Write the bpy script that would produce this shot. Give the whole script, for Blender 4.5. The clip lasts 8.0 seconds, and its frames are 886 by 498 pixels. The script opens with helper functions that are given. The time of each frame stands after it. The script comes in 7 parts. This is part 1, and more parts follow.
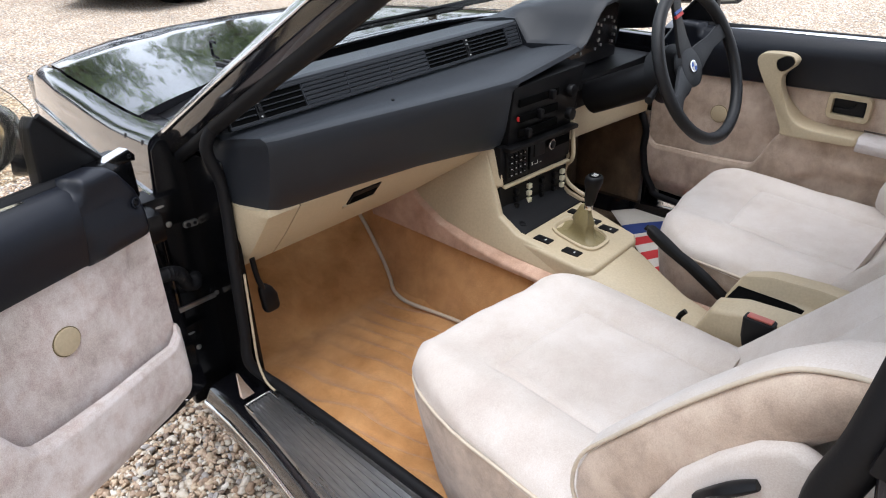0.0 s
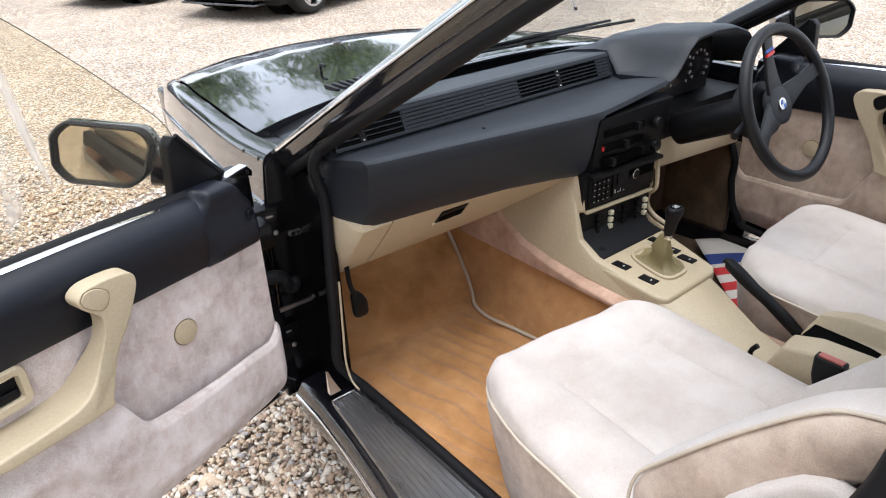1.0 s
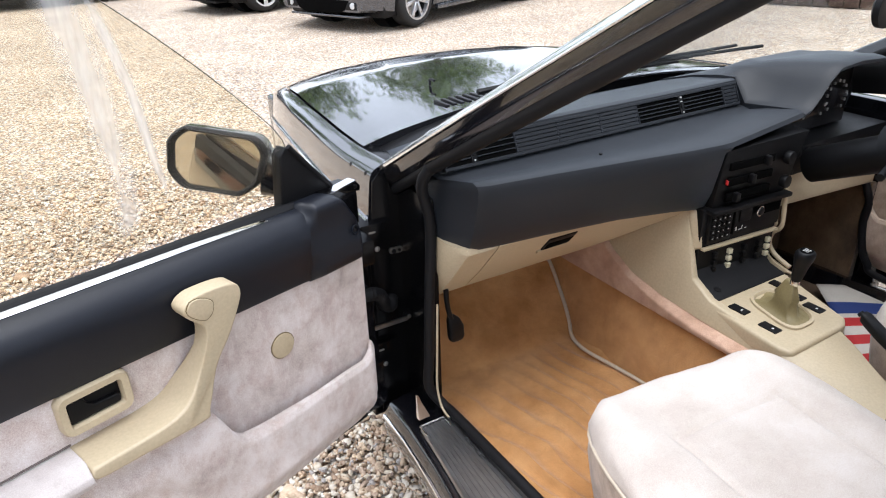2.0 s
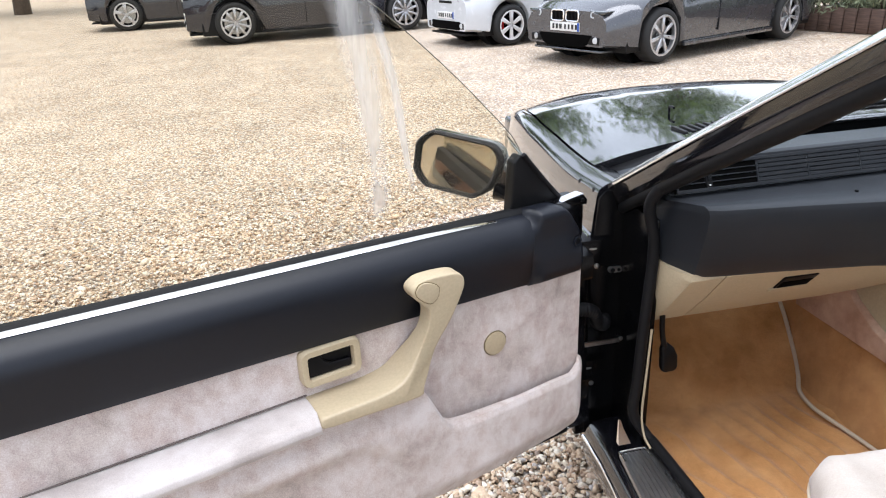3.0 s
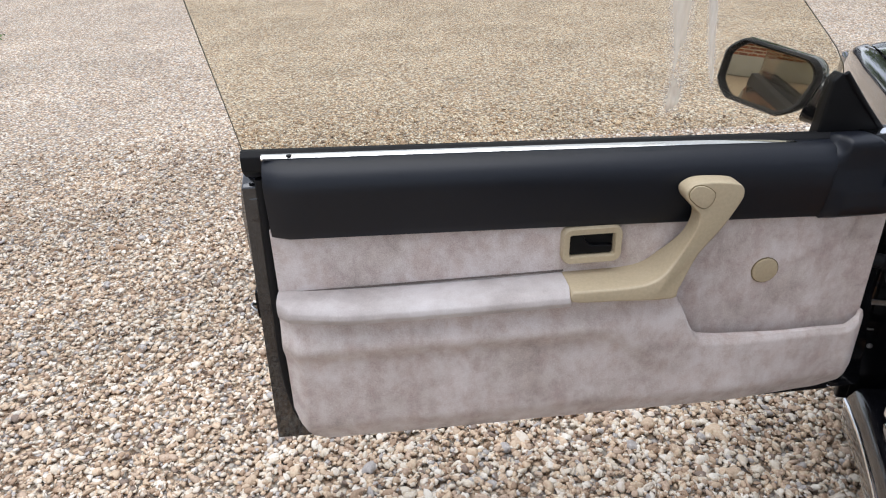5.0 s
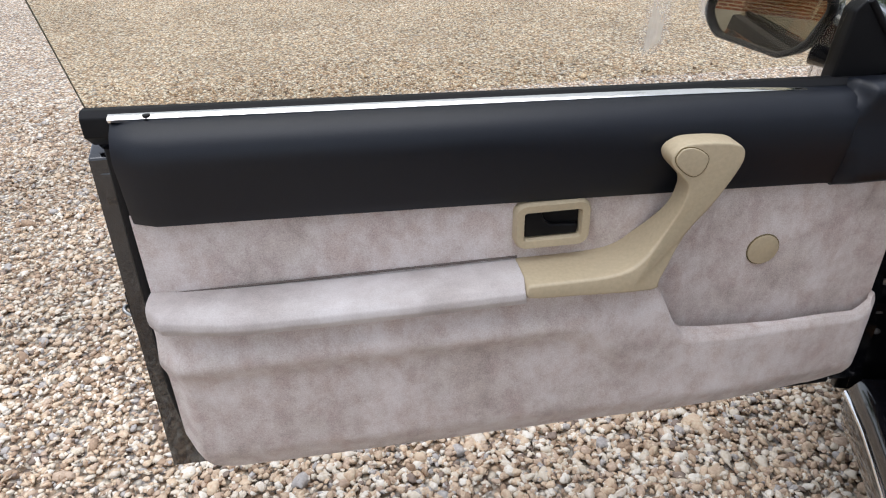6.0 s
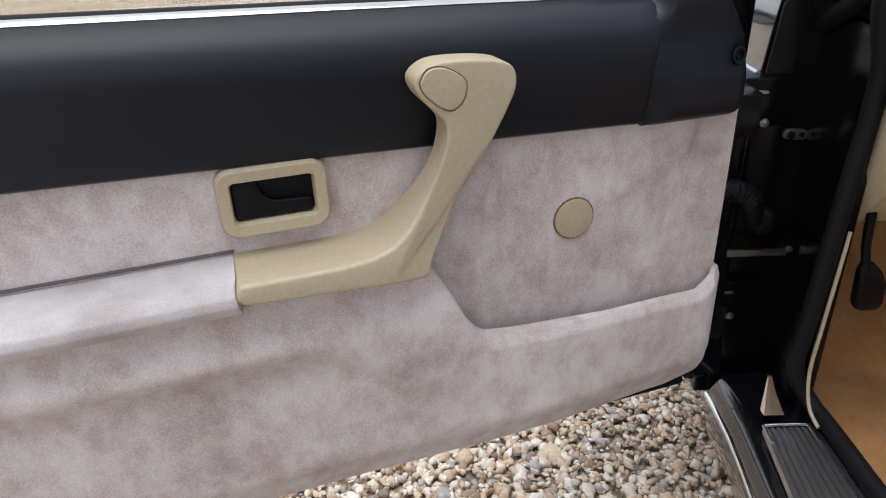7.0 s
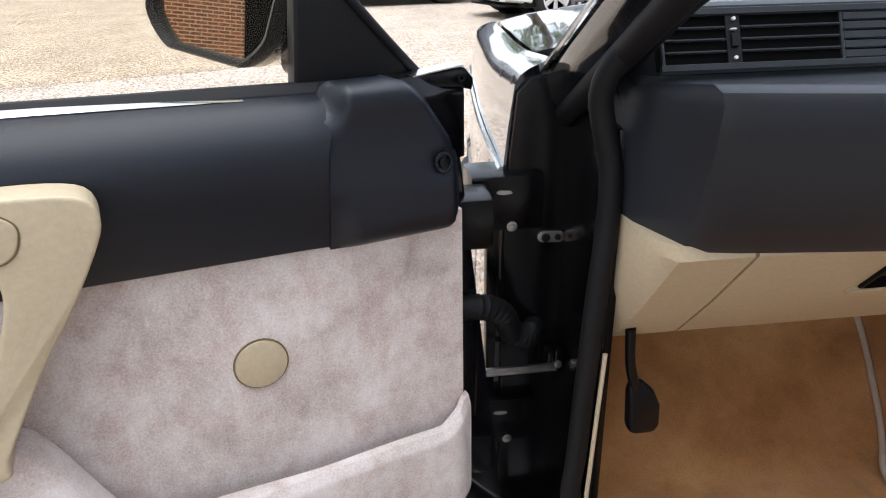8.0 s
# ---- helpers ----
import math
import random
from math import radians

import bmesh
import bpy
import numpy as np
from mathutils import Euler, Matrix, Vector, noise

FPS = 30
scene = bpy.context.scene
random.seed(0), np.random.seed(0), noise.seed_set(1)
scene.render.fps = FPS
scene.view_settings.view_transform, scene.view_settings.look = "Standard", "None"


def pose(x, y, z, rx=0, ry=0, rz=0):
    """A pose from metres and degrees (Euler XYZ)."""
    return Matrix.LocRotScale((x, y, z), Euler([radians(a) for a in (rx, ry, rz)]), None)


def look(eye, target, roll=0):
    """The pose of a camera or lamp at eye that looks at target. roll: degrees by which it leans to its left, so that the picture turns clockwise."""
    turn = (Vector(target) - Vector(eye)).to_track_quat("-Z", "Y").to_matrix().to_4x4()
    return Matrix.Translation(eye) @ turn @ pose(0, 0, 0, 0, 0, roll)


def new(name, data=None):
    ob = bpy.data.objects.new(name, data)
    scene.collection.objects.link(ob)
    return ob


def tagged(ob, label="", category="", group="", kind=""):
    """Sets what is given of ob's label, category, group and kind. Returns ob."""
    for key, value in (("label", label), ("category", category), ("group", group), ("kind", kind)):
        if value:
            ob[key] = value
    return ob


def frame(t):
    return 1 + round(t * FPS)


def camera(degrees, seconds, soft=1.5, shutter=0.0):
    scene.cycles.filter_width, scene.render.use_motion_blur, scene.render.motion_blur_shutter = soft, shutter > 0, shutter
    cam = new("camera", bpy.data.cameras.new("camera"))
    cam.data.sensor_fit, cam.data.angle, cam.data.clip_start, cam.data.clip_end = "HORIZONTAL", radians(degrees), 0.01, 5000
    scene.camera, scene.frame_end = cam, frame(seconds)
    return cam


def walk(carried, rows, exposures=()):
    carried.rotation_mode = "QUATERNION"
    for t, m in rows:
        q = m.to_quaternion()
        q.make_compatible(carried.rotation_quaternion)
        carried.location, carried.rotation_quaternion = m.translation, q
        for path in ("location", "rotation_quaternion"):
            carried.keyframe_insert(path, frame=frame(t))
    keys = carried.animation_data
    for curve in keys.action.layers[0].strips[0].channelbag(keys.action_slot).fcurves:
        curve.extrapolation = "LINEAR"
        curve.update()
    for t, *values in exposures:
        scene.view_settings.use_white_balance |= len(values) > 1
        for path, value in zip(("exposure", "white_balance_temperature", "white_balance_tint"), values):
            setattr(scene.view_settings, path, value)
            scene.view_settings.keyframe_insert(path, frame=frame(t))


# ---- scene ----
cam = camera(64.71, 8.0, 1.1)
# seconds, eye, target, lean
PATH = [
    (0.0, (-0.558, -1.170, 1.414), (0.446, -0.195, 0.637), -1.85),
    (0.5, (-0.618, -1.185, 1.446), (0.323, -0.150, 0.669), -2.28),
    (1.0, (-0.607, -1.238, 1.483), (0.260, -0.123, 0.732), -2.22),
    (1.2, (-0.561, -1.252, 1.483), (0.227, -0.067, 0.751), -2.39),
    (2.3, (-0.617, -1.126, 1.461), (0.063, 0.141, 0.759), -1.30),
    (2.5, (-0.564, -1.147, 1.442), (0.022, 0.177, 0.761), -2.05),
    (3.0, (-0.642, -1.198, 1.446), (-0.353, 0.244, 0.816), -2.70),
    (3.5, (-0.669, -1.306, 1.442), (-0.823, 0.160, 0.820), -1.79),
    (4.0, (-0.651, -1.356, 1.411), (-0.965, 0.080, 0.780), -1.52),
    (4.5, (-0.633, -1.376, 1.394), (-0.967, 0.047, 0.744), -1.45),
    (4.7, (-0.629, -1.359, 1.392), (-0.967, 0.046, 0.705), -1.49),
    (5.8, (-0.656, -1.082, 1.341), (-0.955, 0.257, 0.517), -1.09),
    (6.0, (-0.629, -1.030, 1.288), (-0.883, 0.317, 0.462), -1.47),
    (6.5, (-0.558, -0.929, 1.153), (-0.640, 0.459, 0.363), -1.97),
    (7.0, (-0.452, -0.791, 1.064), (-0.476, 0.634, 0.337), -2.15),
    (7.5, (-0.317, -0.683, 1.074), (-0.308, 0.766, 0.395), -1.43),
    (8.0, (-0.192, -0.608, 1.080), (-0.010, 0.844, 0.434), -1.09),
]
walk(cam, [(t, look(eye, target, roll)) for t, eye, target, roll in PATH],
     exposures=[(0.0, 1.26), (1.2, 1.34), (2.5, 1.40), (3.0, 1.30), (3.5, 1.03), (4.0, 0.79), (4.5, 0.66), (6.0, 0.63), (6.5, 0.67), (7.0, 0.75), (7.5, 0.98), (8.0, 1.35)])

# ---- sky and sun: a bright overcast day ----
world = bpy.data.worlds.new("overcast_sky")
scene.world = world
world.use_nodes = True
wn, wl = world.node_tree.nodes, world.node_tree.links
sky = wn.new("ShaderNodeTexSky")
sky.sky_type = 'NISHITA'
sky.sun_disc = False
sky.sun_elevation = radians(84)
sky.sun_rotation = radians(237)
sky.air_density, sky.dust_density, sky.ozone_density = 1.0, 1.0, 1.5
veil = wn.new("ShaderNodeHueSaturation")
veil.inputs["Saturation"].default_value = 0.50
wl.new(sky.outputs[0], veil.inputs["Color"])
cloud = wn.new("ShaderNodeMixRGB")
cloud.inputs[0].default_value = 0.55
cloud.inputs[2].default_value = (5.80, 6.3, 7.40, 1)
wl.new(veil.outputs[0], cloud.inputs[1])
wl.new(cloud.outputs[0], wn["Background"].inputs["Color"])
wn["Background"].inputs["Strength"].default_value = 0.12

sun_data = bpy.data.lights.new("sun", 'SUN')
sun_data.energy, sun_data.angle, sun_data.color = 1.5, radians(60), (0.975, 0.985, 1.04)
sun = new("sun", sun_data)
sun.matrix_world = look((0, 0, 20), (1.4, 0.9, 4.0))

# ---- materials ----
def rgb(r, g, b):
    """Linear colour from an 8-bit display colour."""
    return tuple((c / 255 / 12.92 if c / 255 <= 0.04045 else ((c / 255 + 0.055) / 1.055) ** 2.4) for c in (r, g, b)) + (1.0,)


def material(name, color, rough=0.5, metal=0.0, vary=0.0, scale=8.0, bump=0.0, bump_scale=300.0, coat=0.0, second=None, spec=0.5, sheen=0.0, stretch=(1, 1, 1), patch=0.0, patch_scale=6.0):
    """A surface with a slow stain, a fine grain and a relief."""
    m = bpy.data.materials.new(name)
    m.use_nodes = True
    nodes, links = m.node_tree.nodes, m.node_tree.links
    b = nodes["Principled BSDF"]
    b.inputs["Base Color"].default_value = color
    b.inputs["Roughness"].default_value = rough
    b.inputs["Metallic"].default_value = metal
    b.inputs["Coat Weight"].default_value = coat
    b.inputs["Coat Roughness"].default_value = 0.04
    b.inputs["Specular IOR Level"].default_value = spec
    b.inputs["Sheen Weight"].default_value = sheen
    coord = nodes.new("ShaderNodeTexCoord")
    place = nodes.new("ShaderNodeMapping")
    place.inputs["Scale"].default_value = stretch
    links.new(coord.outputs["Object"], place.inputs["Vector"])
    if vary or second:
        slow = nodes.new("ShaderNodeTexNoise")
        slow.inputs["Scale"].default_value, slow.inputs["Detail"].default_value = scale, 6.0
        slow.inputs["Roughness"].default_value = 0.62
        links.new(place.outputs[0], slow.inputs["Vector"])
        ramp = nodes.new("ShaderNodeValToRGB")
        ramp.color_ramp.elements[0].position, ramp.color_ramp.elements[1].position = 0.32, 0.68
        other = second or tuple(c * (1 - vary) for c in color[:3]) + (1.0,)
        ramp.color_ramp.elements[0].color = other
        ramp.color_ramp.elements[1].color = color
        links.new(slow.outputs["Fac"], ramp.inputs[0])
        out = ramp.outputs[0]
        fine = nodes.new("ShaderNodeTexNoise")
        fine.inputs["Scale"].default_value, fine.inputs["Detail"].default_value = bump_scale * 0.7, 3.0
        links.new(place.outputs[0], fine.inputs["Vector"])
        grain = nodes.new("ShaderNodeMixRGB")
        grain.blend_type = 'OVERLAY'
        grain.inputs[0].default_value = 0.10 + 0.4 * vary
        links.new(out, grain.inputs[1])
        links.new(fine.outputs["Fac"], grain.inputs[2])
        out = grain.outputs[0]
        if patch:
            blot = nodes.new("ShaderNodeTexNoise")
            blot.inputs["Scale"].default_value, blot.inputs["Detail"].default_value = patch_scale, 2.0
            blot.inputs["Distortion"].default_value = 0.6
            links.new(place.outputs[0], blot.inputs["Vector"])
            edge = nodes.new("ShaderNodeMapRange")
            edge.inputs["From Min"].default_value, edge.inputs["From Max"].default_value = 0.42, 0.66
            edge.inputs["To Min"].default_value, edge.inputs["To Max"].default_value = 1.0 + patch * 0.3, 1.0 - patch
            links.new(blot.outputs["Fac"], edge.inputs["Value"])
            mul = nodes.new("ShaderNodeVectorMath")
            mul.operation = 'SCALE'
            links.new(out, mul.inputs[0])
            links.new(edge.outputs[0], mul.inputs["Scale"])
            out = mul.outputs[0]
        links.new(out, b.inputs["Base Color"])
        r = nodes.new("ShaderNodeMapRange")
        r.inputs["To Min"].default_value, r.inputs["To Max"].default_value = max(rough - 0.06, 0.02), min(rough + 0.08, 1.0)
        links.new(slow.outputs["Fac"], r.inputs["Value"])
        links.new(r.outputs[0], b.inputs["Roughness"])
    if bump:
        relief = nodes.new("ShaderNodeTexNoise")
        relief.inputs["Scale"].default_value, relief.inputs["Detail"].default_value = bump_scale, 4.0
        links.new(place.outputs[0], relief.inputs["Vector"])
        bm_ = nodes.new("ShaderNodeBump")
        bm_.inputs["Strength"].default_value, bm_.inputs["Distance"].default_value = bump, 0.002
        links.new(relief.outputs["Fac"], bm_.inputs["Height"])
        links.new(bm_.outputs[0], b.inputs["Normal"])
    return m


def leather(name, color, rough, cell=420.0, strength=0.25, vary=0.2):
    m = material(name, color, rough, vary=vary, scale=5.0, bump=0.0, bump_scale=260)
    nodes, links = m.node_tree.nodes, m.node_tree.links
    coord = nodes.new("ShaderNodeTexCoord")
    cells = nodes.new("ShaderNodeTexVoronoi")
    cells.inputs["Scale"].default_value = cell
    links.new(coord.outputs["Object"], cells.inputs["Vector"])
    bump = nodes.new("ShaderNodeBump")
    bump.inputs["Strength"].default_value, bump.inputs["Distance"].default_value = strength, 0.001
    links.new(cells.outputs["Distance"], bump.inputs["Height"])
    links.new(bump.outputs[0], nodes["Principled BSDF"].inputs["Normal"])
    return m


def glass(name, tint, rough=0.0):
    """A thin pane: clear with a tint, and mirror gloss by the angle."""
    m = bpy.data.materials.new(name)
    m.use_nodes = True
    nodes, links = m.node_tree.nodes, m.node_tree.links
    nodes.remove(nodes["Principled BSDF"])
    clear = nodes.new("ShaderNodeBsdfTransparent")
    clear.inputs["Color"].default_value = tint
    gloss = nodes.new("ShaderNodeBsdfGlossy")
    gloss.inputs["Roughness"].default_value = rough
    edge = nodes.new("ShaderNodeLayerWeight")
    power = nodes.new("ShaderNodeMath")
    power.operation = 'POWER'
    power.inputs[1].default_value = 5.0
    links.new(edge.outputs["Facing"], power.inputs[0])
    fr = nodes.new("ShaderNodeMath")
    fr.operation = 'MULTIPLY_ADD'
    fr.inputs[1].default_value, fr.inputs[2].default_value = 0.5, 0.02
    links.new(power.outputs[0], fr.inputs[0])
    mix = nodes.new("ShaderNodeMixShader")
    links.new(fr.outputs[0], mix.inputs[0])
    links.new(clear.outputs[0], mix.inputs[1])
    links.new(gloss.outputs[0], mix.inputs[2])
    links.new(mix.outputs[0], nodes["Material Output"].inputs["Surface"])
    return m


def velour(name, light, mid, dark, scale=7.0, nap=0.25, dirt=0.3):
    """Brushed cloth: clouds where the nap lies one way or the other, rubbed marks, and a fine grain."""
    m = bpy.data.materials.new(name)
    m.use_nodes = True
    nodes, links = m.node_tree.nodes, m.node_tree.links
    b = nodes["Principled BSDF"]
    b.inputs["Roughness"].default_value, b.inputs["Specular IOR Level"].default_value = 0.95, 0.1
    b.inputs["Sheen Weight"].default_value, b.inputs["Sheen Roughness"].default_value = 0.25, 0.5
    coord = nodes.new("ShaderNodeTexCoord")

    def tex(s, detail, warp=0.0, stretch=(1, 1, 1)):
        mp = nodes.new("ShaderNodeMapping")
        mp.inputs["Scale"].default_value = stretch
        links.new(coord.outputs["Object"], mp.inputs["Vector"])
        n = nodes.new("ShaderNodeTexNoise")
        n.inputs["Scale"].default_value, n.inputs["Detail"].default_value, n.inputs["Distortion"].default_value = s, detail, warp
        n.inputs["Roughness"].default_value = 0.6
        links.new(mp.outputs[0], n.inputs["Vector"])
        return n.outputs["Fac"]

    def ramp(fac, stops):
        r = nodes.new("ShaderNodeValToRGB")
        els = r.color_ramp.elements
        while len(els) < len(stops):
            els.new(0.5)
        for e, (p, c) in zip(els, stops):
            e.position, e.color = p, c
        links.new(fac, r.inputs[0])
        return r.outputs[0]

    def mix(kind, amount, a, c):
        n = nodes.new("ShaderNodeMixRGB")
        n.blend_type = kind
        n.inputs[0].default_value = amount
        links.new(a, n.inputs[1])
        links.new(c, n.inputs[2])
        return n.outputs[0]
    out = ramp(tex(scale, 5, 0.12), [(0.33, dark), (0.50, mid), (0.67, light)])
    wear = ramp(tex(scale * 4.3, 7, 0.2, (1, 1, 0.75)), [(0.36, (0.34, 0.33, 0.33, 1)), (0.52, (0.5, 0.5, 0.5, 1)), (0.68, (0.62, 0.62, 0.62, 1))])
    out = mix('OVERLAY', dirt * 1.4, out, wear)
    grain = ramp(tex(480, 5), [(0.30, (0.28, 0.28, 0.28, 1)), (0.70, (0.74, 0.74, 0.74, 1))])
    out = mix('OVERLAY', nap, out, grain)
    links.new(out, b.inputs["Base Color"])
    bump = nodes.new("ShaderNodeBump")
    bump.inputs["Strength"].default_value, bump.inputs["Distance"].default_value = 0.35, 0.002
    links.new(tex(700, 3), bump.inputs["Height"])
    links.new(bump.outputs[0], b.inputs["Normal"])
    return m


PAINT = material("black_paint", (0.006, 0.006, 0.008, 1), 0.12, vary=0.1, scale=3, coat=1.0, bump_scale=500)
JAMB = material("black_jamb_paint", (0.003, 0.003, 0.0035, 1), 0.2, vary=0.25, scale=9, bump=0.05, bump_scale=60, spec=0.22)
RUBBER = material("black_rubber", (0.006, 0.006, 0.007, 1), 0.6, vary=0.3, scale=20, bump=0.1, bump_scale=200, spec=0.22)
CHROME = material("chrome", (0.90, 0.90, 0.90, 1), 0.14, metal=1.0, vary=0.08, scale=20, bump_scale=400)
STEEL = material("dull_steel", (0.45, 0.45, 0.44, 1), 0.3, metal=1.0, vary=0.3, scale=60)
VINYL = leather("black_vinyl", (0.0060, 0.0078, 0.0128, 1), 0.40, 900, 0.14)
VINYL.node_tree.nodes["Principled BSDF"].inputs["Specular IOR Level"].default_value = 0.36
DASH = leather("black_dash_vinyl", (0.0105, 0.0122, 0.0160, 1), 0.48, 900, 0.10)
DASH.node_tree.nodes["Principled BSDF"].inputs["Specular IOR Level"].default_value = 0.35
DASH.node_tree.nodes["Principled BSDF"].inputs["Sheen Weight"].default_value = 0.22
DASH.node_tree.nodes["Principled BSDF"].inputs["Sheen Roughness"].default_value = 0.35
DASH.node_tree.nodes["Principled BSDF"].inputs["Sheen Tint"].default_value = (0.78, 0.89, 1.0, 1)
PLASTIC = material("black_plastic", (0.0055, 0.0055, 0.0062, 1), 0.42, vary=0.2, scale=30, bump=0.05, bump_scale=500, spec=0.20)
TAN = leather("tan_vinyl", rgb(187, 171, 142), 0.46, cell=700, strength=0.12, vary=0.1)
TAN_DARK = material("tan_gap_shade", rgb(120, 105, 70), 0.6, vary=0.2)
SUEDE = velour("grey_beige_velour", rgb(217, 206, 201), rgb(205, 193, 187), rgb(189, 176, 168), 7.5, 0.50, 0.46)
ARMREST = velour("armrest_velour", rgb(208, 201, 198), rgb(195, 187, 183), rgb(176, 166, 161), 6.0, 0.25, 0.2)
SEAT = velour("pale_velour", rgb(214, 205, 197), rgb(207, 197, 188), rgb(196, 185, 175), 4.0, 0.3, 0.14)
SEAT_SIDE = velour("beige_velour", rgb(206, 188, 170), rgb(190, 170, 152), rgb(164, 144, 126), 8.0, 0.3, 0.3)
CARPET = velour("amber_carpet", rgb(200, 153, 104), rgb(182, 134, 86), rgb(158, 111, 67), 5.0, 0.4, 0.22)
PINK_CARPET = velour("pinkish_carpet", rgb(208, 178, 156), rgb(194, 160, 138), rgb(172, 138, 116), 9.0, 0.4, 0.2)
# driver's side carpet: footwell shade put into a darker brown
SHADE_BROWN_CARPET = velour("shade_brown_carpet", rgb(112, 92, 70), rgb(92, 74, 56), rgb(72, 57, 43), 6.0, 0.5, 0.4)
PIPING = material("beige_piping", rgb(206, 192, 172), 0.6, vary=0.15)
DOOR_GLASS = glass("bronze_glass", (0.94, 0.923, 0.865, 1))
SCREEN = glass("windscreen_glass", (0.965, 0.975, 0.965, 1))
MIRROR = material("mirror_silver", (0.60, 0.55, 0.44, 1), 0.01, metal=1.0)
WHITE_PLASTIC = material("cream_plastic", rgb(215, 208, 180), 0.4, vary=0.1)
GREY_MARK = material("pale_marking", rgb(190, 190, 188), 0.5)
RED = material("red_paint", rgb(190, 40, 40), 0.4)
BLUE = material("blue_paint", rgb(40, 80, 160), 0.4)
SEAT_LINER = material("pale_headliner", rgb(214, 206, 194), 0.95, vary=0.1, scale=6, bump=0.2, bump_scale=900, spec=0.1)

# ---- tools ----
BASE = {}


def thing(name, loc=(0, 0, 0), label="", category="", group="", kind="", m=None):
    root = new(name)
    root.empty_display_size = 0.1
    root.matrix_world = m if m is not None else Matrix.Translation(loc)
    BASE[root] = root.matrix_world.copy()
    return tagged(root, label, category, group, kind)


def part(name, bm, mat, parent, label="", smooth=True, angle=50, local=False):
    """Links a bmesh as one mesh under a thing or a part; its points are in the world unless local."""
    m = BASE[parent]
    if not local:
        bm.transform(m.inverted())
    me = bpy.data.meshes.new(name)
    if smooth:
        cut = math.cos(radians(angle))
        for f in bm.faces:
            f.smooth = True
        for e in bm.edges:
            if len(e.link_faces) == 2 and e.link_faces[0].normal.dot(e.link_faces[1].normal) < cut:
                e.smooth = False
    bm.to_mesh(me)
    bm.free()
    for mt in (mat if isinstance(mat, (list, tuple)) else [mat]):
        me.materials.append(mt)
    ob = new(name, me)
    ob.parent = parent
    BASE[ob] = m
    if label:
        ob["label"] = label
    return ob


def mesh(name, bm, mat, label="", category="", group="", kind="", smooth=True):
    """A thing, or a piece of the setting, that is one mesh."""
    me = bpy.data.meshes.new(name)
    bm.normal_update()
    for f in bm.faces:
        f.smooth = smooth
    bm.to_mesh(me)
    bm.free()
    for mt in (mat if isinstance(mat, (list, tuple)) else [mat]):
        me.materials.append(mt)
    ob = new(name, me)
    BASE[ob] = Matrix.Identity(4)
    return tagged(ob, label, category, group, kind)


def finish(bm, bevel=0.0, seg=2, angle=30):
    bmesh.ops.recalc_face_normals(bm, faces=bm.faces)
    if bevel:
        es = [e for e in bm.edges if len(e.link_faces) == 2 and e.calc_face_angle(0) > radians(angle)]
        bmesh.ops.bevel(bm, geom=es, offset=bevel, segments=seg, profile=0.6, affect='EDGES', clamp_overlap=True)
    bm.normal_update()
    return bm


def box(x0, x1, y0, y1, z0, z1, bevel=0.004, seg=2, m=None):
    bm = bmesh.new()
    bmesh.ops.create_cube(bm, size=1)
    for v in bm.verts:
        v.co = Vector((x0 + (v.co.x + .5) * (x1 - x0), y0 + (v.co.y + .5) * (y1 - y0), z0 + (v.co.z + .5) * (z1 - z0)))
    finish(bm, bevel, seg)
    if m is not None:
        bm.transform(m)
    return bm


def loft(sections, cap=True, close=True, bevel=0.0, seg=2):
    """A skin over closed rings of equal length."""
    bm = bmesh.new()
    rings = [[bm.verts.new(p) for p in s] for s in sections]
    n = len(rings[0])
    for a, b in zip(rings, rings[1:]):
        for i in range(n if close else n - 1):
            bm.faces.new((a[i], a[(i + 1) % n], b[(i + 1) % n], b[i]))
    if cap and close:
        bm.faces.new(rings[0][::-1])
        bm.faces.new(rings[-1])
    return finish(bm, bevel, seg)


def smooth_line(points, n):
    """A Catmull-Rom line through the points, n steps a span."""
    ps = [Vector(p) for p in points]
    out = []
    for i in range(len(ps) - 1):
        p0, p1, p2, p3 = ps[max(i - 1, 0)], ps[i], ps[i + 1], ps[min(i + 2, len(ps) - 1)]
        for k in range(n):
            t = k / n
            out.append(0.5 * (2 * p1 + (p2 - p0) * t + (2 * p0 - 5 * p1 + 4 * p2 - p3) * t * t + (3 * p1 - p0 - 3 * p2 + p3) * t ** 3))
    return out + [ps[-1]]


def tube(points, radius, n=8, steps=6, flat=1.0, cap=True):
    """A round cord along a smooth line; radius may be a list, one for each given point."""
    line = smooth_line(points, steps) if steps > 1 else [Vector(p) for p in points]
    rs = radius if isinstance(radius, (list, tuple)) else [radius] * len(points)
    secs, up = [], Vector((0.13, 0.21, 1)).normalized()
    for i, p in enumerate(line):
        d = (line[min(i + 1, len(line) - 1)] - line[max(i - 1, 0)]).normalized()
        a = d.cross(up)
        if a.length < 0.05:
            a = d.cross(Vector((1, 0, 0)))
        a.normalize()
        b = a.cross(d)
        k = i / max(len(line) - 1, 1) * (len(rs) - 1)
        r = rs[int(k)] + (rs[min(int(k) + 1, len(rs) - 1)] - rs[int(k)]) * (k - int(k))
        secs.append([p + a * (r * math.cos(t)) + b * (r * flat * math.sin(t)) for t in [2 * math.pi * j / n for j in range(n)]])
    return loft(secs, cap)


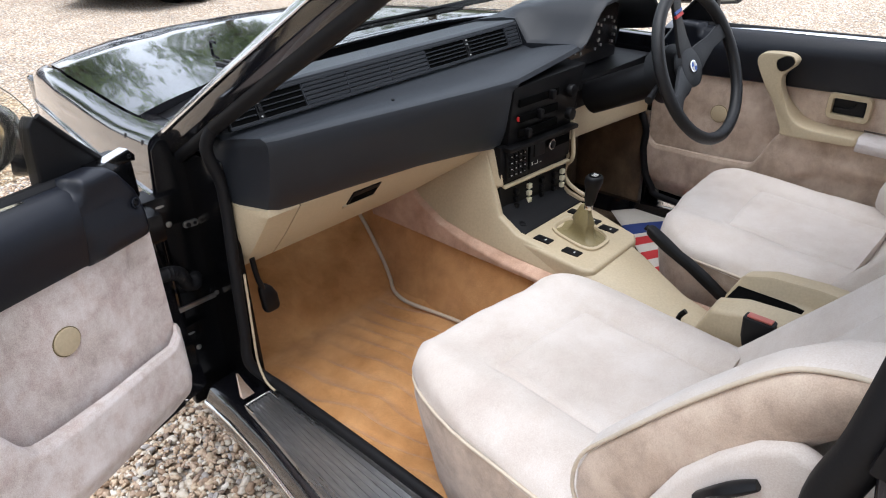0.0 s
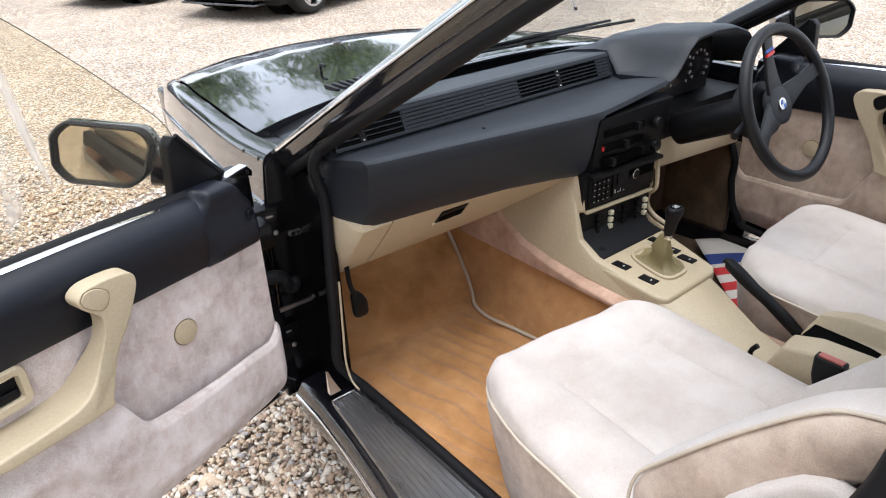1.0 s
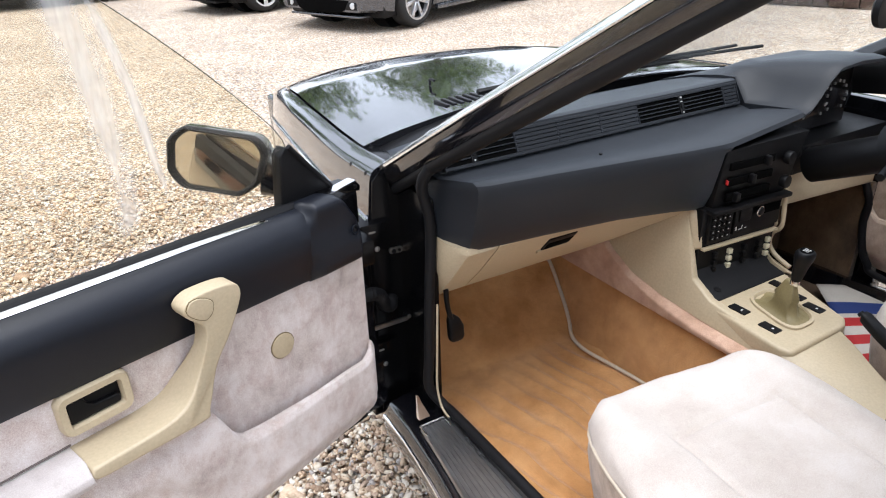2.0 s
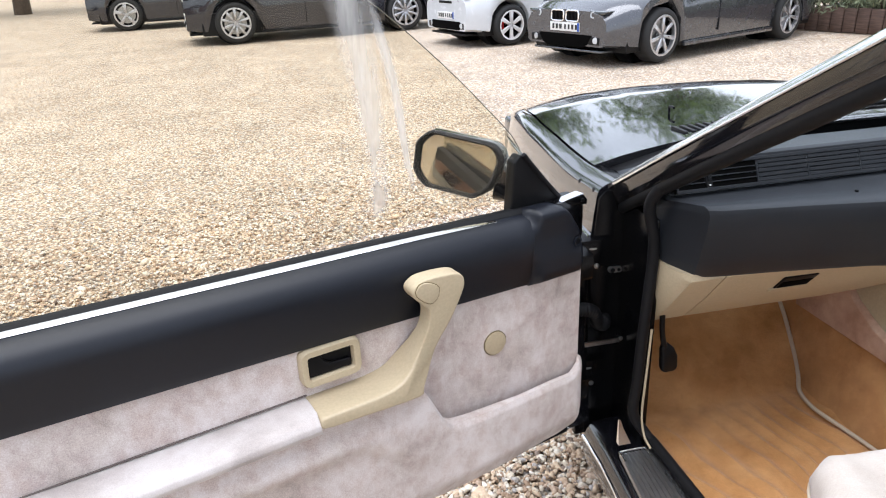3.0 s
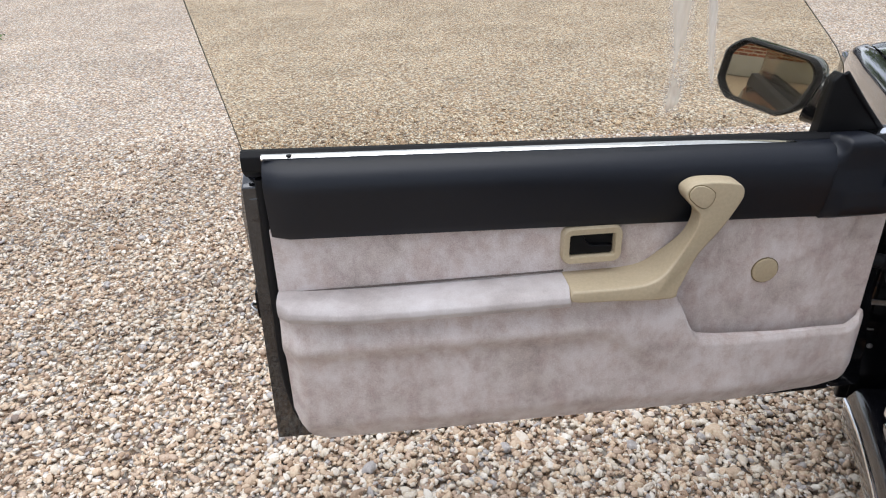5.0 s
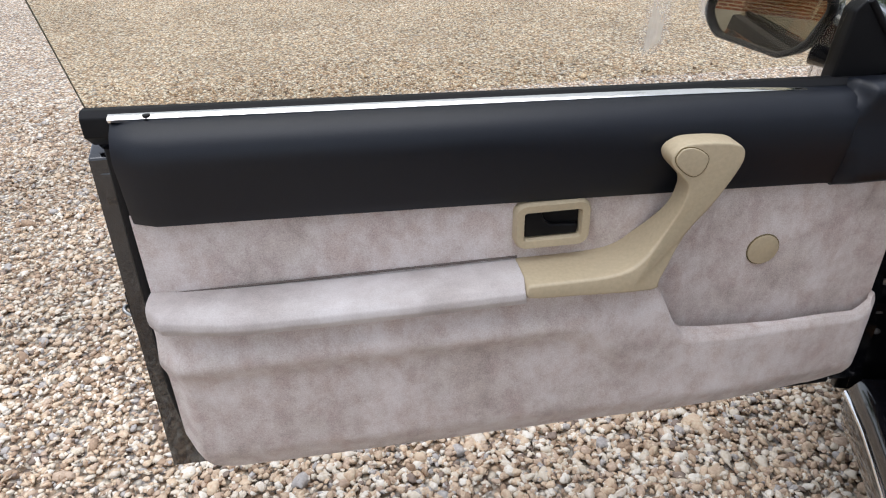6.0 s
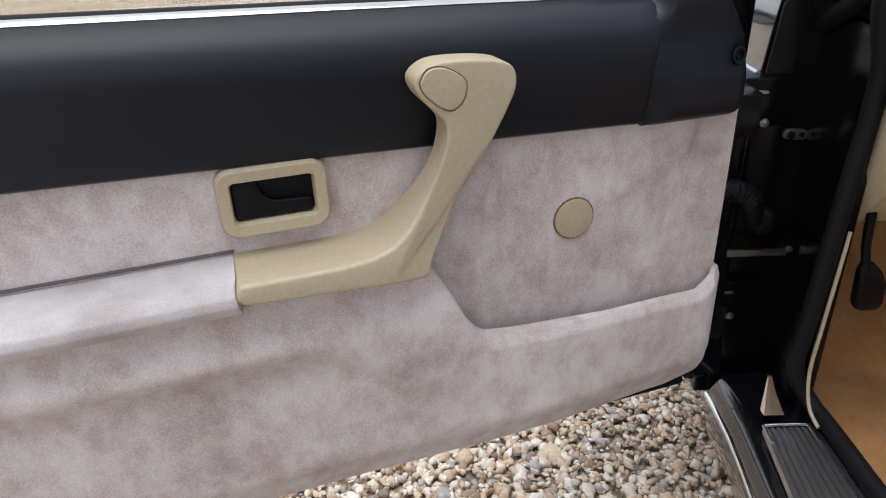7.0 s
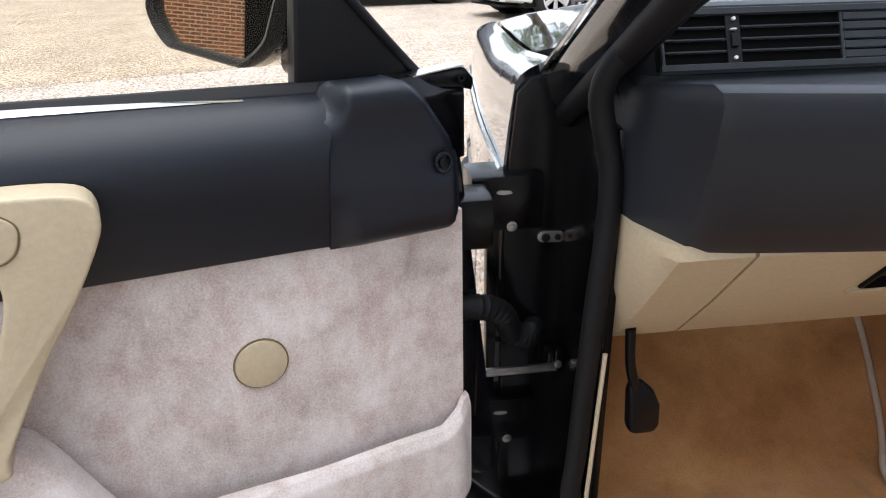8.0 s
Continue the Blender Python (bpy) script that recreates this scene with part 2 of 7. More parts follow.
def prism(outline, d0, d1, bevel=0.0, seg=3, frame_=None):
    """A flat outline of (a, b), thick from d0 to d1; the frame maps (a, d, b) to the world."""
    bm = bmesh.new()
    lo = [bm.verts.new((a, d0, b)) for a, b in outline]
    hi = [bm.verts.new((a, d1, b)) for a, b in outline]
    n = len(outline)
    bm.faces.new(lo)
    bm.faces.new(hi[::-1])
    for i in range(n):
        bm.faces.new((lo[i], hi[i], hi[(i + 1) % n], lo[(i + 1) % n]))
    finish(bm, bevel, seg, 25)
    if frame_ is not None:
        bm.transform(frame_)
    return bm


def rounded(a0, a1, b0, b1, r, n=5):
    """The outline of a rounded rectangle."""
    out = []
    for ca, cb, s in ((a1 - r, b1 - r, 0), (a0 + r, b1 - r, 90), (a0 + r, b0 + r, 180), (a1 - r, b0 + r, 270)):
        for k in range(n + 1):
            t = radians(s + 90 * k / n)
            out.append((ca + r * math.cos(t), cb + r * math.sin(t)))
    return out


def disc(centre, normal, radius, depth, bevel=0.0, n=24, hole=0.0):
    """A round plate; its face looks along normal."""
    bm = bmesh.new()
    q = Vector(normal).normalized().to_track_quat('Z', 'Y').to_matrix().to_4x4()
    if hole:
        rings = [[Vector((r * math.cos(2 * math.pi * k / n), r * math.sin(2 * math.pi * k / n), z)) for k in range(n)] for r, z in ((hole, 0), (radius, 0), (radius, depth), (hole, depth), (hole, 0))]
        bm.free()
        bm = loft(rings, cap=False)
        bmesh.ops.remove_doubles(bm, verts=bm.verts, dist=1e-6)
        finish(bm, bevel)
    else:
        bmesh.ops.create_cone(bm, cap_ends=True, segments=n, radius1=radius, radius2=radius, depth=depth)
        bmesh.ops.translate(bm, verts=bm.verts, vec=(0, 0, depth / 2))
        finish(bm, bevel)
    bm.transform(Matrix.Translation(centre) @ q)
    return bm


def join(*bms):
    out = bmesh.new()
    for b in bms:
        me = bpy.data.meshes.new("tmp")
        b.to_mesh(me)
        out.from_mesh(me)
        b.free()
        bpy.data.meshes.remove(me)
    return out


def grid(nu, nv, f, thick=None):
    """A sheet f(s, t) over the unit square; thick: a second function for its back."""
    bm = bmesh.new()
    front = [[bm.verts.new(f(i / nu, j / nv)) for j in range(nv + 1)] for i in range(nu + 1)]
    for i in range(nu):
        for j in range(nv):
            bm.faces.new((front[i][j], front[i + 1][j], front[i + 1][j + 1], front[i][j + 1]))
    if thick:
        back = [[bm.verts.new(thick(i / nu, j / nv)) for j in range(nv + 1)] for i in range(nu + 1)]
        for i in range(nu):
            for j in range(nv):
                bm.faces.new((back[i][j], back[i][j + 1], back[i + 1][j + 1], back[i + 1][j]))
        for i in range(nu):
            bm.faces.new((front[i][0], back[i][0], back[i + 1][0], front[i + 1][0]))
            bm.faces.new((front[i][nv], front[i + 1][nv], back[i + 1][nv], back[i][nv]))
        for j in range(nv):
            bm.faces.new((front[0][j], front[0][j + 1], back[0][j + 1], back[0][j]))
            bm.faces.new((front[nu][j], back[nu][j], back[nu][j + 1], front[nu][j + 1]))
    return finish(bm)


def step(x, a, b):
    """0 below a, 1 above b, smooth between."""
    t = min(max((x - a) / (b - a), 0), 1)
    return t * t * (3 - 2 * t)


def lerp_table(x, rows):
    """Values between rows of (x, *values)."""
    if x <= rows[0][0]:
        return rows[0][1:]
    for r0, r1 in zip(rows, rows[1:]):
        if x <= r1[0]:
            t = (x - r0[0]) / (r1[0] - r0[0])
            return tuple(p + (q - p) * t for p, q in zip(r0[1:], r1[1:]))
    return rows[-1][1:]

# ---- ground ----
def gravel_sheet():
    """Fine gravel for where single stones are too small to build."""
    m = bpy.data.materials.new("gravel_ground")
    m.use_nodes = True
    nodes, links = m.node_tree.nodes, m.node_tree.links
    b = nodes["Principled BSDF"]
    b.inputs["Roughness"].default_value = 0.9
    b.inputs["Specular IOR Level"].default_value = 0.25
    coord = nodes.new("ShaderNodeTexCoord")
    cells = nodes.new("ShaderNodeTexVoronoi")
    cells.inputs["Scale"].default_value = 62.0
    links.new(coord.outputs["Object"], cells.inputs["Vector"])
    split = nodes.new("ShaderNodeSeparateColor")
    links.new(cells.outputs["Color"], split.inputs[0])
    ramp = nodes.new("ShaderNodeValToRGB")
    stone_ramp(ramp)
    links.new(split.outputs[0], ramp.inputs[0])
    # shade between stones painted in: colour darkens towards each cell's edge
    stone_shade = nodes.new("ShaderNodeMapRange")
    stone_shade.inputs["From Min"].default_value, stone_shade.inputs["From Max"].default_value = 0.32, 0.66
    stone_shade.inputs["To Min"].default_value, stone_shade.inputs["To Max"].default_value = 1.04, 0.45
    links.new(cells.outputs["Distance"], stone_shade.inputs["Value"])
    gap = nodes.new("ShaderNodeVectorMath")
    gap.operation = 'SCALE'
    links.new(ramp.outputs[0], gap.inputs[0])
    links.new(stone_shade.outputs[0], gap.inputs["Scale"])
    slow = nodes.new("ShaderNodeTexNoise")
    slow.inputs["Scale"].default_value, slow.inputs["Detail"].default_value = 1.3, 5.0
    links.new(coord.outputs["Object"], slow.inputs["Vector"])
    tone = nodes.new("ShaderNodeMapRange")
    tone.inputs["From Min"].default_value, tone.inputs["From Max"].default_value = 0.3, 0.7
    tone.inputs["To Min"].default_value, tone.inputs["To Max"].default_value = 0.84, 1.1
    links.new(slow.outputs["Fac"], tone.inputs["Value"])
    mul = nodes.new("ShaderNodeVectorMath")
    mul.operation = 'SCALE'
    links.new(gap.outputs[0], mul.inputs[0])
    links.new(tone.outputs[0], mul.inputs["Scale"])
    links.new(mul.outputs[0], b.inputs["Base Color"])
    bump = nodes.new("ShaderNodeBump")
    bump.inputs["Strength"].default_value, bump.inputs["Distance"].default_value = 0.7, 0.010
    bump.invert = True
    links.new(cells.outputs["Distance"], bump.inputs["Height"])
    links.new(bump.outputs[0], b.inputs["Normal"])
    return m


STONES = [(0.0, (172, 146, 122)), (0.10, (220, 207, 187)), (0.26, (203, 179, 153)), (0.42, (234, 225, 210)), (0.54, (194, 170, 148)),
          (0.66, (217, 193, 165)), (0.80, (182, 175, 169)), (0.87, (227, 214, 196)), (0.95, (142, 125, 112))]


def stone_ramp(ramp):
    ramp.color_ramp.interpolation = 'CONSTANT'
    els = ramp.color_ramp.elements
    for i, (p, c) in enumerate(STONES):
        e = els[i] if i < len(els) else els.new(p)
        e.position = p
    for e, (p, c) in zip(els, STONES):
        e.position, e.color = p, rgb(*c)


def stone_material():
    m = bpy.data.materials.new("gravel_stones")
    m.use_nodes = True
    nodes, links = m.node_tree.nodes, m.node_tree.links
    b = nodes["Principled BSDF"]
    b.inputs["Roughness"].default_value = 0.75
    b.inputs["Specular IOR Level"].default_value = 0.3
    geo = nodes.new("ShaderNodeNewGeometry")
    ramp = nodes.new("ShaderNodeValToRGB")
    stone_ramp(ramp)
    links.new(geo.outputs["Random Per Island"], ramp.inputs[0])
    coord = nodes.new("ShaderNodeTexCoord")
    fine = nodes.new("ShaderNodeTexNoise")
    fine.inputs["Scale"].default_value, fine.inputs["Detail"].default_value = 140, 5.0
    links.new(coord.outputs["Object"], fine.inputs["Vector"])
    mix = nodes.new("ShaderNodeMixRGB")
    mix.blend_type = 'OVERLAY'
    mix.inputs[0].default_value = 0.5
    links.new(ramp.outputs[0], mix.inputs[1])
    links.new(fine.outputs["Fac"], mix.inputs[2])
    slow = nodes.new("ShaderNodeTexNoise")
    slow.inputs["Scale"].default_value, slow.inputs["Detail"].default_value = 1.3, 5.0
    links.new(coord.outputs["Object"], slow.inputs["Vector"])
    tone = nodes.new("ShaderNodeMapRange")
    tone.inputs["From Min"].default_value, tone.inputs["From Max"].default_value = 0.3, 0.7
    tone.inputs["To Min"].default_value, tone.inputs["To Max"].default_value = 0.84, 1.1
    links.new(slow.outputs["Fac"], tone.inputs["Value"])
    mul = nodes.new("ShaderNodeVectorMath")
    mul.operation = 'SCALE'
    links.new(mix.outputs[0], mul.inputs[0])
    links.new(tone.outputs[0], mul.inputs["Scale"])
    links.new(mul.outputs[0], b.inputs["Base Color"])
    bump = nodes.new("ShaderNodeBump")
    bump.inputs["Strength"].default_value, bump.inputs["Distance"].default_value = 0.3, 0.002
    links.new(fine.outputs["Fac"], bump.inputs["Height"])
    links.new(bump.outputs[0], b.inputs["Normal"])
    return m


STONE = stone_material()
bm = bmesh.new()
vs = [bm.verts.new(p) for p in ((-600, -600, -0.012), (600, -600, -0.012), (600, 600, -0.012), (-600, 600, -0.012))]
bm.faces.new(vs)
mesh("ground", bm, gravel_sheet(), "pale tan gravel forecourt", "gravel", kind="structure")


def pebbles(name, where, count, size, level, seed):
    """Loose rounded stones, each turned and shaped at random, in one mesh."""
    rs = np.random.RandomState(seed)
    src = bmesh.new()
    bmesh.ops.create_icosphere(src, subdivisions=level, radius=1)
    sv = np.array([v.co[:] for v in src.verts])
    sf = np.array([[v.index for v in f.verts] for f in src.faces])
    src.free()
    spots = where(rs, count)
    count = len(spots)
    r = size * np.exp(rs.normal(0, 0.34, count))
    ax = np.stack([r * rs.uniform(0.85, 1.45, count), r * rs.uniform(0.7, 1.1, count), r * rs.uniform(0.45, 0.75, count) * (1 if level > 1 else 0.7)], 1)
    lumps = sv[None] * (1 + 0.16 * rs.normal(0, 1, (count, len(sv), 1)) * (1 if level > 1 else 1.2))
    pts = lumps * ax[:, None]
    q = rs.normal(0, 1, (count, 4)) * np.array([1, 0.25, 0.25, 1.0])
    q /= np.linalg.norm(q, axis=1)[:, None]
    w, x, y, z = q.T
    rot = np.stack([1 - 2 * (y * y + z * z), 2 * (x * y - z * w), 2 * (x * z + y * w), 2 * (x * y + z * w), 1 - 2 * (x * x + z * z), 2 * (y * z - x * w), 2 * (x * z - y * w), 2 * (y * z + x * w), 1 - 2 * (x * x + y * y)], 1).reshape(-1, 3, 3)
    pts = np.einsum('nij,nkj->nki', rot, pts)
    pts[:, :, 0] += spots[:, None, 0]
    pts[:, :, 1] += spots[:, None, 1]
    pts[:, :, 2] += (rs.uniform(-0.35, 0.25, count) * r)[:, None]
    faces = (sf[None] + (np.arange(count) * len(sv))[:, None, None]).reshape(-1, 3)
    me = bpy.data.meshes.new(name)
    co = pts.reshape(-1, 3)
    me.vertices.add(len(co))
    me.vertices.foreach_set("co", co.ravel())
    me.loops.add(faces.size)
    me.loops.foreach_set("vertex_index", faces.ravel())
    me.polygons.add(len(faces))
    me.polygons.foreach_set("loop_start", np.arange(0, faces.size, 3))
    me.polygons.foreach_set("use_smooth", np.ones(len(faces), bool))
    me.update(calc_edges=True)
    me.materials.append(STONE)
    ob = new(name, me)
    return tagged(ob, "loose rounded tan, cream and brown gravel stones", "gravel", kind="stuff")


def near_field(rs, n):
    p = np.stack([rs.uniform(-1.5, 0.15, n), rs.uniform(-0.7, 0.6, n)], 1)
    return p


def mid_field(rs, n):
    p = np.stack([rs.uniform(-6.2, 1.6, n), rs.uniform(-1.6, 5.8, n)], 1)
    inside = (p[:, 0] > -1.5) & (p[:, 0] < 0.15) & (p[:, 1] > -0.7) & (p[:, 1] < 0.6)
    far = np.hypot(p[:, 0] + 0.6, p[:, 1] + 1.2)
    thin = rs.uniform(0, 1, n) > np.clip((far - 1.9) / 3.0, 0, 1) ** 0.8
    return p[thin & ~inside & ~((p[:, 0] > -0.0) & (p[:, 1] < 1.9))]


pebbles("gravel", near_field, 18500, 0.0067, 2, 3)
pebbles("gravel", mid_field, 440000, 0.0070, 1, 4)

# ---- the black coupe: body and doors ----
coupe = thing("coupe_car", (0.78, 0.0, 0.0), "black two-door coupe parked on gravel with its passenger door open", "car")
OPEN = Matrix.Translation((-0.09, 0.083, 0)) @ Matrix.Rotation(radians(198.8), 4, 'Z')
SHUT = Matrix(((0, -1, 0, 1.574), (-1, 0, 0, -0.106), (0, 0, 1, 0), (0, 0, 0, 1)))


def put(bm, m):
    bm.transform(m)
    if m.determinant() < 0:
        bmesh.ops.reverse_faces(bm, faces=bm.faces)
    bm.normal_update()
    return bm


def trim_bottom(u):
    return 0.803 + 0.029 * u


def pocket_top(u):
    """The upper edge of the padded lower panel."""
    if u > 0.50:
        return 0.706
    slope = step(u, 0.352, 0.440)
    return 0.553 + 0.018 * min(max(u, 0) / 0.36, 1) + 0.125 * slope + 0.026 * (1 - step(u, 0.0, 0.035))


ARM_SEAM = material("grey_seam", rgb(104, 94, 88), 0.8, vary=0.2)
PANE_EDGE = material("pane_edge", (0.14, 0.13, 0.10, 1), 0.3, vary=0.1)


SKIN_REAR = [(0.34, 1.220), (0.53, 1.224), (0.70, 1.229), (0.80, 1.233), (0.87, 1.231), (0.915, 1.221), (0.945, 1.206)]
CAP_FRONT = [(0.806, 0.004), (0.85, 0.003), (0.88, 0.003), (0.900, 0.007), (0.92, 0.020), (0.944, 0.038), (0.958, 0.054), (0.964, 0.074)]
CAP_REAR = [(0.806, 0.1445), (0.845, 0.1455), (0.895, 0.1455), (0.93, 0.1435), (0.95, 0.139), (0.960, 0.133), (0.964, 0.128)]
CAP_DEPTH = [(0.806, 0.016), (0.814, 0.029), (0.83, 0.033), (0.86, 0.0315), (0.89, 0.026), (0.905, 0.0235), (0.925, 0.0235), (0.945, 0.0255), (0.956, 0.024), (0.961, 0.018), (0.964, 0.006)]


def build_door(name, m, label, open_):
    # outer skin and inner frame
    skin = [(0.942, -0.080), (0.915, -0.092), (0.84, -0.108), (0.70, -0.120), (0.55, -0.124), (0.44, -0.116), (0.375, -0.100), (0.342, -0.078)]
    secs = []
    for k in range(13):
        s = k / 12
        ring = []
        for w, v in skin:
            back = lerp_table(w, SKIN_REAR)[0]
            lead = -0.014 - 0.070 * step(0.80 - w, 0.0, 0.06)
            u = lead + (back - lead) * s
            ring.append((u, v - 0.012 * math.sin(math.pi * s), w))
        ring += [(ring[-1][0], -0.03, 0.350), (ring[0][0], -0.03, 0.925)]
        secs.append(ring)
    door = part(name, put(loft(secs, bevel=0.003), m), PAINT, coupe, label)

    def sub(n, bm, mat, lab="", **kw):
        return part(n, put(bm, m), mat, door, lab, **kw)

    # shut door takes the browner velour: its shade is put into the colour
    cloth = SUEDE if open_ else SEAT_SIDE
    # padded velour: flat upper sheet behind, then the lower pocket panel
    def upper(s, t):
        u = -0.006 + 1.172 * s
        return (u, 0.001 + 0.004 * math.sin(math.pi * s), 0.42 + (trim_bottom(u) + 0.015 - 0.42) * t)
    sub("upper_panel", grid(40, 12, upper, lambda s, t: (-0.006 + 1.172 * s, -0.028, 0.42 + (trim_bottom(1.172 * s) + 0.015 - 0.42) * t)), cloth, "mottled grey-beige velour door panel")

    def bulge(u, w):
        top = pocket_top(u)
        arm = step(u, 0.30, 0.66)
        v = 0.030 + 0.020 * step(u, 0.02, 0.30)
        ridge = 0.622 - 0.10 * (1 - step(u, 0.42, 0.62)) ** 2
        v += 0.022 * arm * step(w, ridge - 0.035, ridge + 0.015)
        v -= 0.016 * arm * step(w, 0.625, 0.675)
        v -= 0.030 * (1 - step(w, 0.372, 0.450))
        v -= 0.006 * step(w, top - 0.012, top)
        v -= 0.030 * step(u, 1.135, 1.168) + 0.020 * (1 - step(u, -0.012, 0.012))
        return v

    def span(s):
        return -0.012 + 1.180 * s

    def floor_(u):
        c = max(u - 1.085, 0) / 0.083
        return 0.386 + 0.002 * math.sin(5 * u) + 0.085 * (1 - math.sqrt(max(1 - min(c, 1) ** 2, 0))) + 0.03 * (1 - step(u, -0.012, 0.06))

    def lower(s, t):
        u = span(s)
        w = floor_(u) + (pocket_top(u) - floor_(u)) * t
        return (u, bulge(u, w) + 0.0016 * noise.noise((u * 14, w * 14, 3.1)), w)

    def lower_back(s, t):
        u = span(s)
        w = floor_(u) + (pocket_top(u) - floor_(u)) * t
        return (u, min(bulge(u, w) - 0.010, 0.004 + 0.022 * (1 - step(u, 0.30, 0.46))), w)
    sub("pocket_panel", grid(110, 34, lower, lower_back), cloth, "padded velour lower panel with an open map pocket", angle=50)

    # armrest pad
    ring = [(0.000, 0.726), (0.030, 0.728), (0.062, 0.728), (0.079, 0.725), (0.087, 0.718), (0.089, 0.708), (0.083, 0.697), (0.068, 0.688), (0.048, 0.682), (0.0, 0.676)]
    secs = []
    for k in range(25):
        s = k / 24
        u = 0.634 + 0.533 * s
        sh = 1 - 0.20 * step(s, 0.75, 1.0) - 0.30 * step(s, 0.955, 1.0)
        secs.append([(u + (0.004 if j in (3, 4, 5) else 0) * (1 - s), a * sh + 0.001 * noise.noise((u * 20, a * 40, 1)), b - 0.004 * math.sin(3 * s) + 0.003 * s) for j, (a, b) in enumerate(ring)])
    sub("armrest", loft(secs, bevel=0.002), ARMREST, "soft velour armrest pad", angle=50)
    sub("armrest_seam", tube([(0.632, 0.006, 0.730), (0.90, 0.006, 0.728), (1.165, 0.005, 0.726)], 0.0018, 6), ARM_SEAM)

    # black upper trim, its ridge and the end cap at the hinge
    def trim_ring(u):
        b = trim_bottom(u)
        sink = 0.014 * step(u, 1.13, 1.165)
        r = 0.020 * step(u, 0.18, 0.75)
        ys = [(-0.028, b), (0.004, b - 0.002), (0.015, b + 0.003), (0.020, b + 0.020), (0.0275, b + 0.052 + r), (0.0304, b + 0.070 + 0.9 * r), (0.0312, b + 0.084 + 0.7 * r), (0.0300, b + 0.097 + 0.5 * r), (0.0268, b + 0.108 + 0.4 * r), (0.0215, b + 0.118 + 0.3 * r), (0.0145, b + 0.127 + 0.2 * r), (0.006, b + 0.136), (-0.006, b + 0.143), (-0.028, b + 0.144)]
        lean = 0.016 * (1 - step(u, 0.13, 0.16))
        return [(u + lean * (1 - step(z, 0.885, 0.965)), y - sink, z + 0.002 * math.sin(u * 2.5)) for y, z in ys]
    sub("upper_trim", loft([trim_ring(0.129)] + [trim_ring(0.165 + 0.998 * k / 30) for k in range(31)], bevel=0.0015), VINYL, "black grained vinyl top roll", angle=40)
    def cap_front(p, q):
        w = 0.806 + 0.158 * q
        u0, u1 = lerp_table(w, CAP_REAR)[0], lerp_table(w, CAP_FRONT)[0]
        u = u0 + (u1 - u0) * p
        v = lerp_table(w, CAP_DEPTH)[0]
        b = trim_bottom(u)
        roll = lerp_table(w, [(b, 0.012), (b + 0.02, 0.020), (b + 0.052, 0.0275), (b + 0.084, 0.0312), (b + 0.108, 0.0268), (b + 0.127, 0.0145), (b + 0.143, -0.006)])[0]
        v -= max(v - roll - 0.0005, 0) * (1 - step(p, 0.0, 0.22)) + 0.020 * step(p, 0.86, 1.0) ** 2
        v -= 0.0075 * math.exp(-((u - 0.025) / 0.014) ** 2 - ((w - 0.880) / 0.013) ** 2)
        return (u, v, w)

    def cap_back(p, q):
        u, v, w = cap_front(p, q)
        return (u, -0.03, w - 0.004 * q)
    sub("trim_end_cap", grid(28, 30, cap_front, cap_back), VINYL, "black vinyl end cap with a recessed screw", angle=60)
    sub("screw_cup", disc((0.027, 0.0240, 0.880), (-0.12, 1, 0.15), 0.0105, 0.0035, 0.0012, 24, hole=0.0072), VINYL)
    sub("screw", disc((0.0275, 0.0225, 0.8795), (-0.12, 1, 0.15), 0.0046, 0.004, 0.0016, 14), PLASTIC, "small black screw head")

    # chrome strip, wiper rubber, sill button
    strip = []
    for u, k in ((0.205, 0.05), (0.27, 0.45), (0.36, 0.85), (0.5, 1.0), (0.8, 1.0), (1.163, 1.0)):
        strip.append([(u, v, trim_bottom(u) + 0.1445 + w * k) for v, w in ((-0.019, -0.002), (-0.010, -0.002), (-0.0085, 0.002), (-0.013, 0.0055), (-0.019, 0.0065))])
    sub("chrome_strip", loft(strip, bevel=0.0), CHROME, "bright chrome strip below the window", angle=60)
    sub("window_seal", loft([[(u, v, trim_bottom(u) + w) for v, w in ((-0.046, 0.100), (-0.0195, 0.120), (-0.0195, 0.1455), (-0.030, 0.153), (-0.046, 0.152))] for u in (0.04, 0.4, 0.8, 1.20)], bevel=0.002), RUBBER, "black rubber window seal")
    sub("outer_window_seal", loft([[(u, v, trim_bottom(u) + w) for v, w in ((-0.085, 0.100), (-0.058, 0.100), (-0.058, 0.142), (-0.078, 0.138))] for u in (0.04, 0.4, 0.8, 1.20)], bevel=0.002), RUBBER)
    sub("lock_button", join(disc((1.116, -0.014, 0.968), (0, 0, 1), 0.0085, 0.008, 0.002, 14), disc((1.116, -0.014, 0.974), (0, 0, 1), 0.0055, 0.012, 0.002, 14)), PLASTIC, "black lock button")

    # round cover
    sub("round_cover", disc((0.224, 0.001, 0.695), (0, 1, 0), 0.0262, 0.007, 0.003, 32), TAN, "round tan plastic cover")

    # darker disc paints the shade in the recess round the cover
    sub("cover_gap_shade", disc((0.224, -0.001, 0.695), (0, 1, 0), 0.0278, 0.006, 0.0, 32), TAN_DARK)

    # release lever in its recess
    outer = rounded(0.526, 0.640, 0.750, 0.824, 0.017, 6)
    inner = rounded(0.541, 0.625, 0.765, 0.809, 0.005, 6)
    fr = bmesh.new()
    levels = [(outer, 0.002), (outer, 0.018), ([(0.5825 + (a - 0.5825) * 0.955, 0.7875 + (b - 0.7875) * 0.94) for a, b in outer], 0.023), ([(0.5825 + (a - 0.5825) * 1.04, 0.7875 + (b - 0.7875) * 1.08) for a, b in inner], 0.022), (inner, 0.017), (inner, 0.006)]
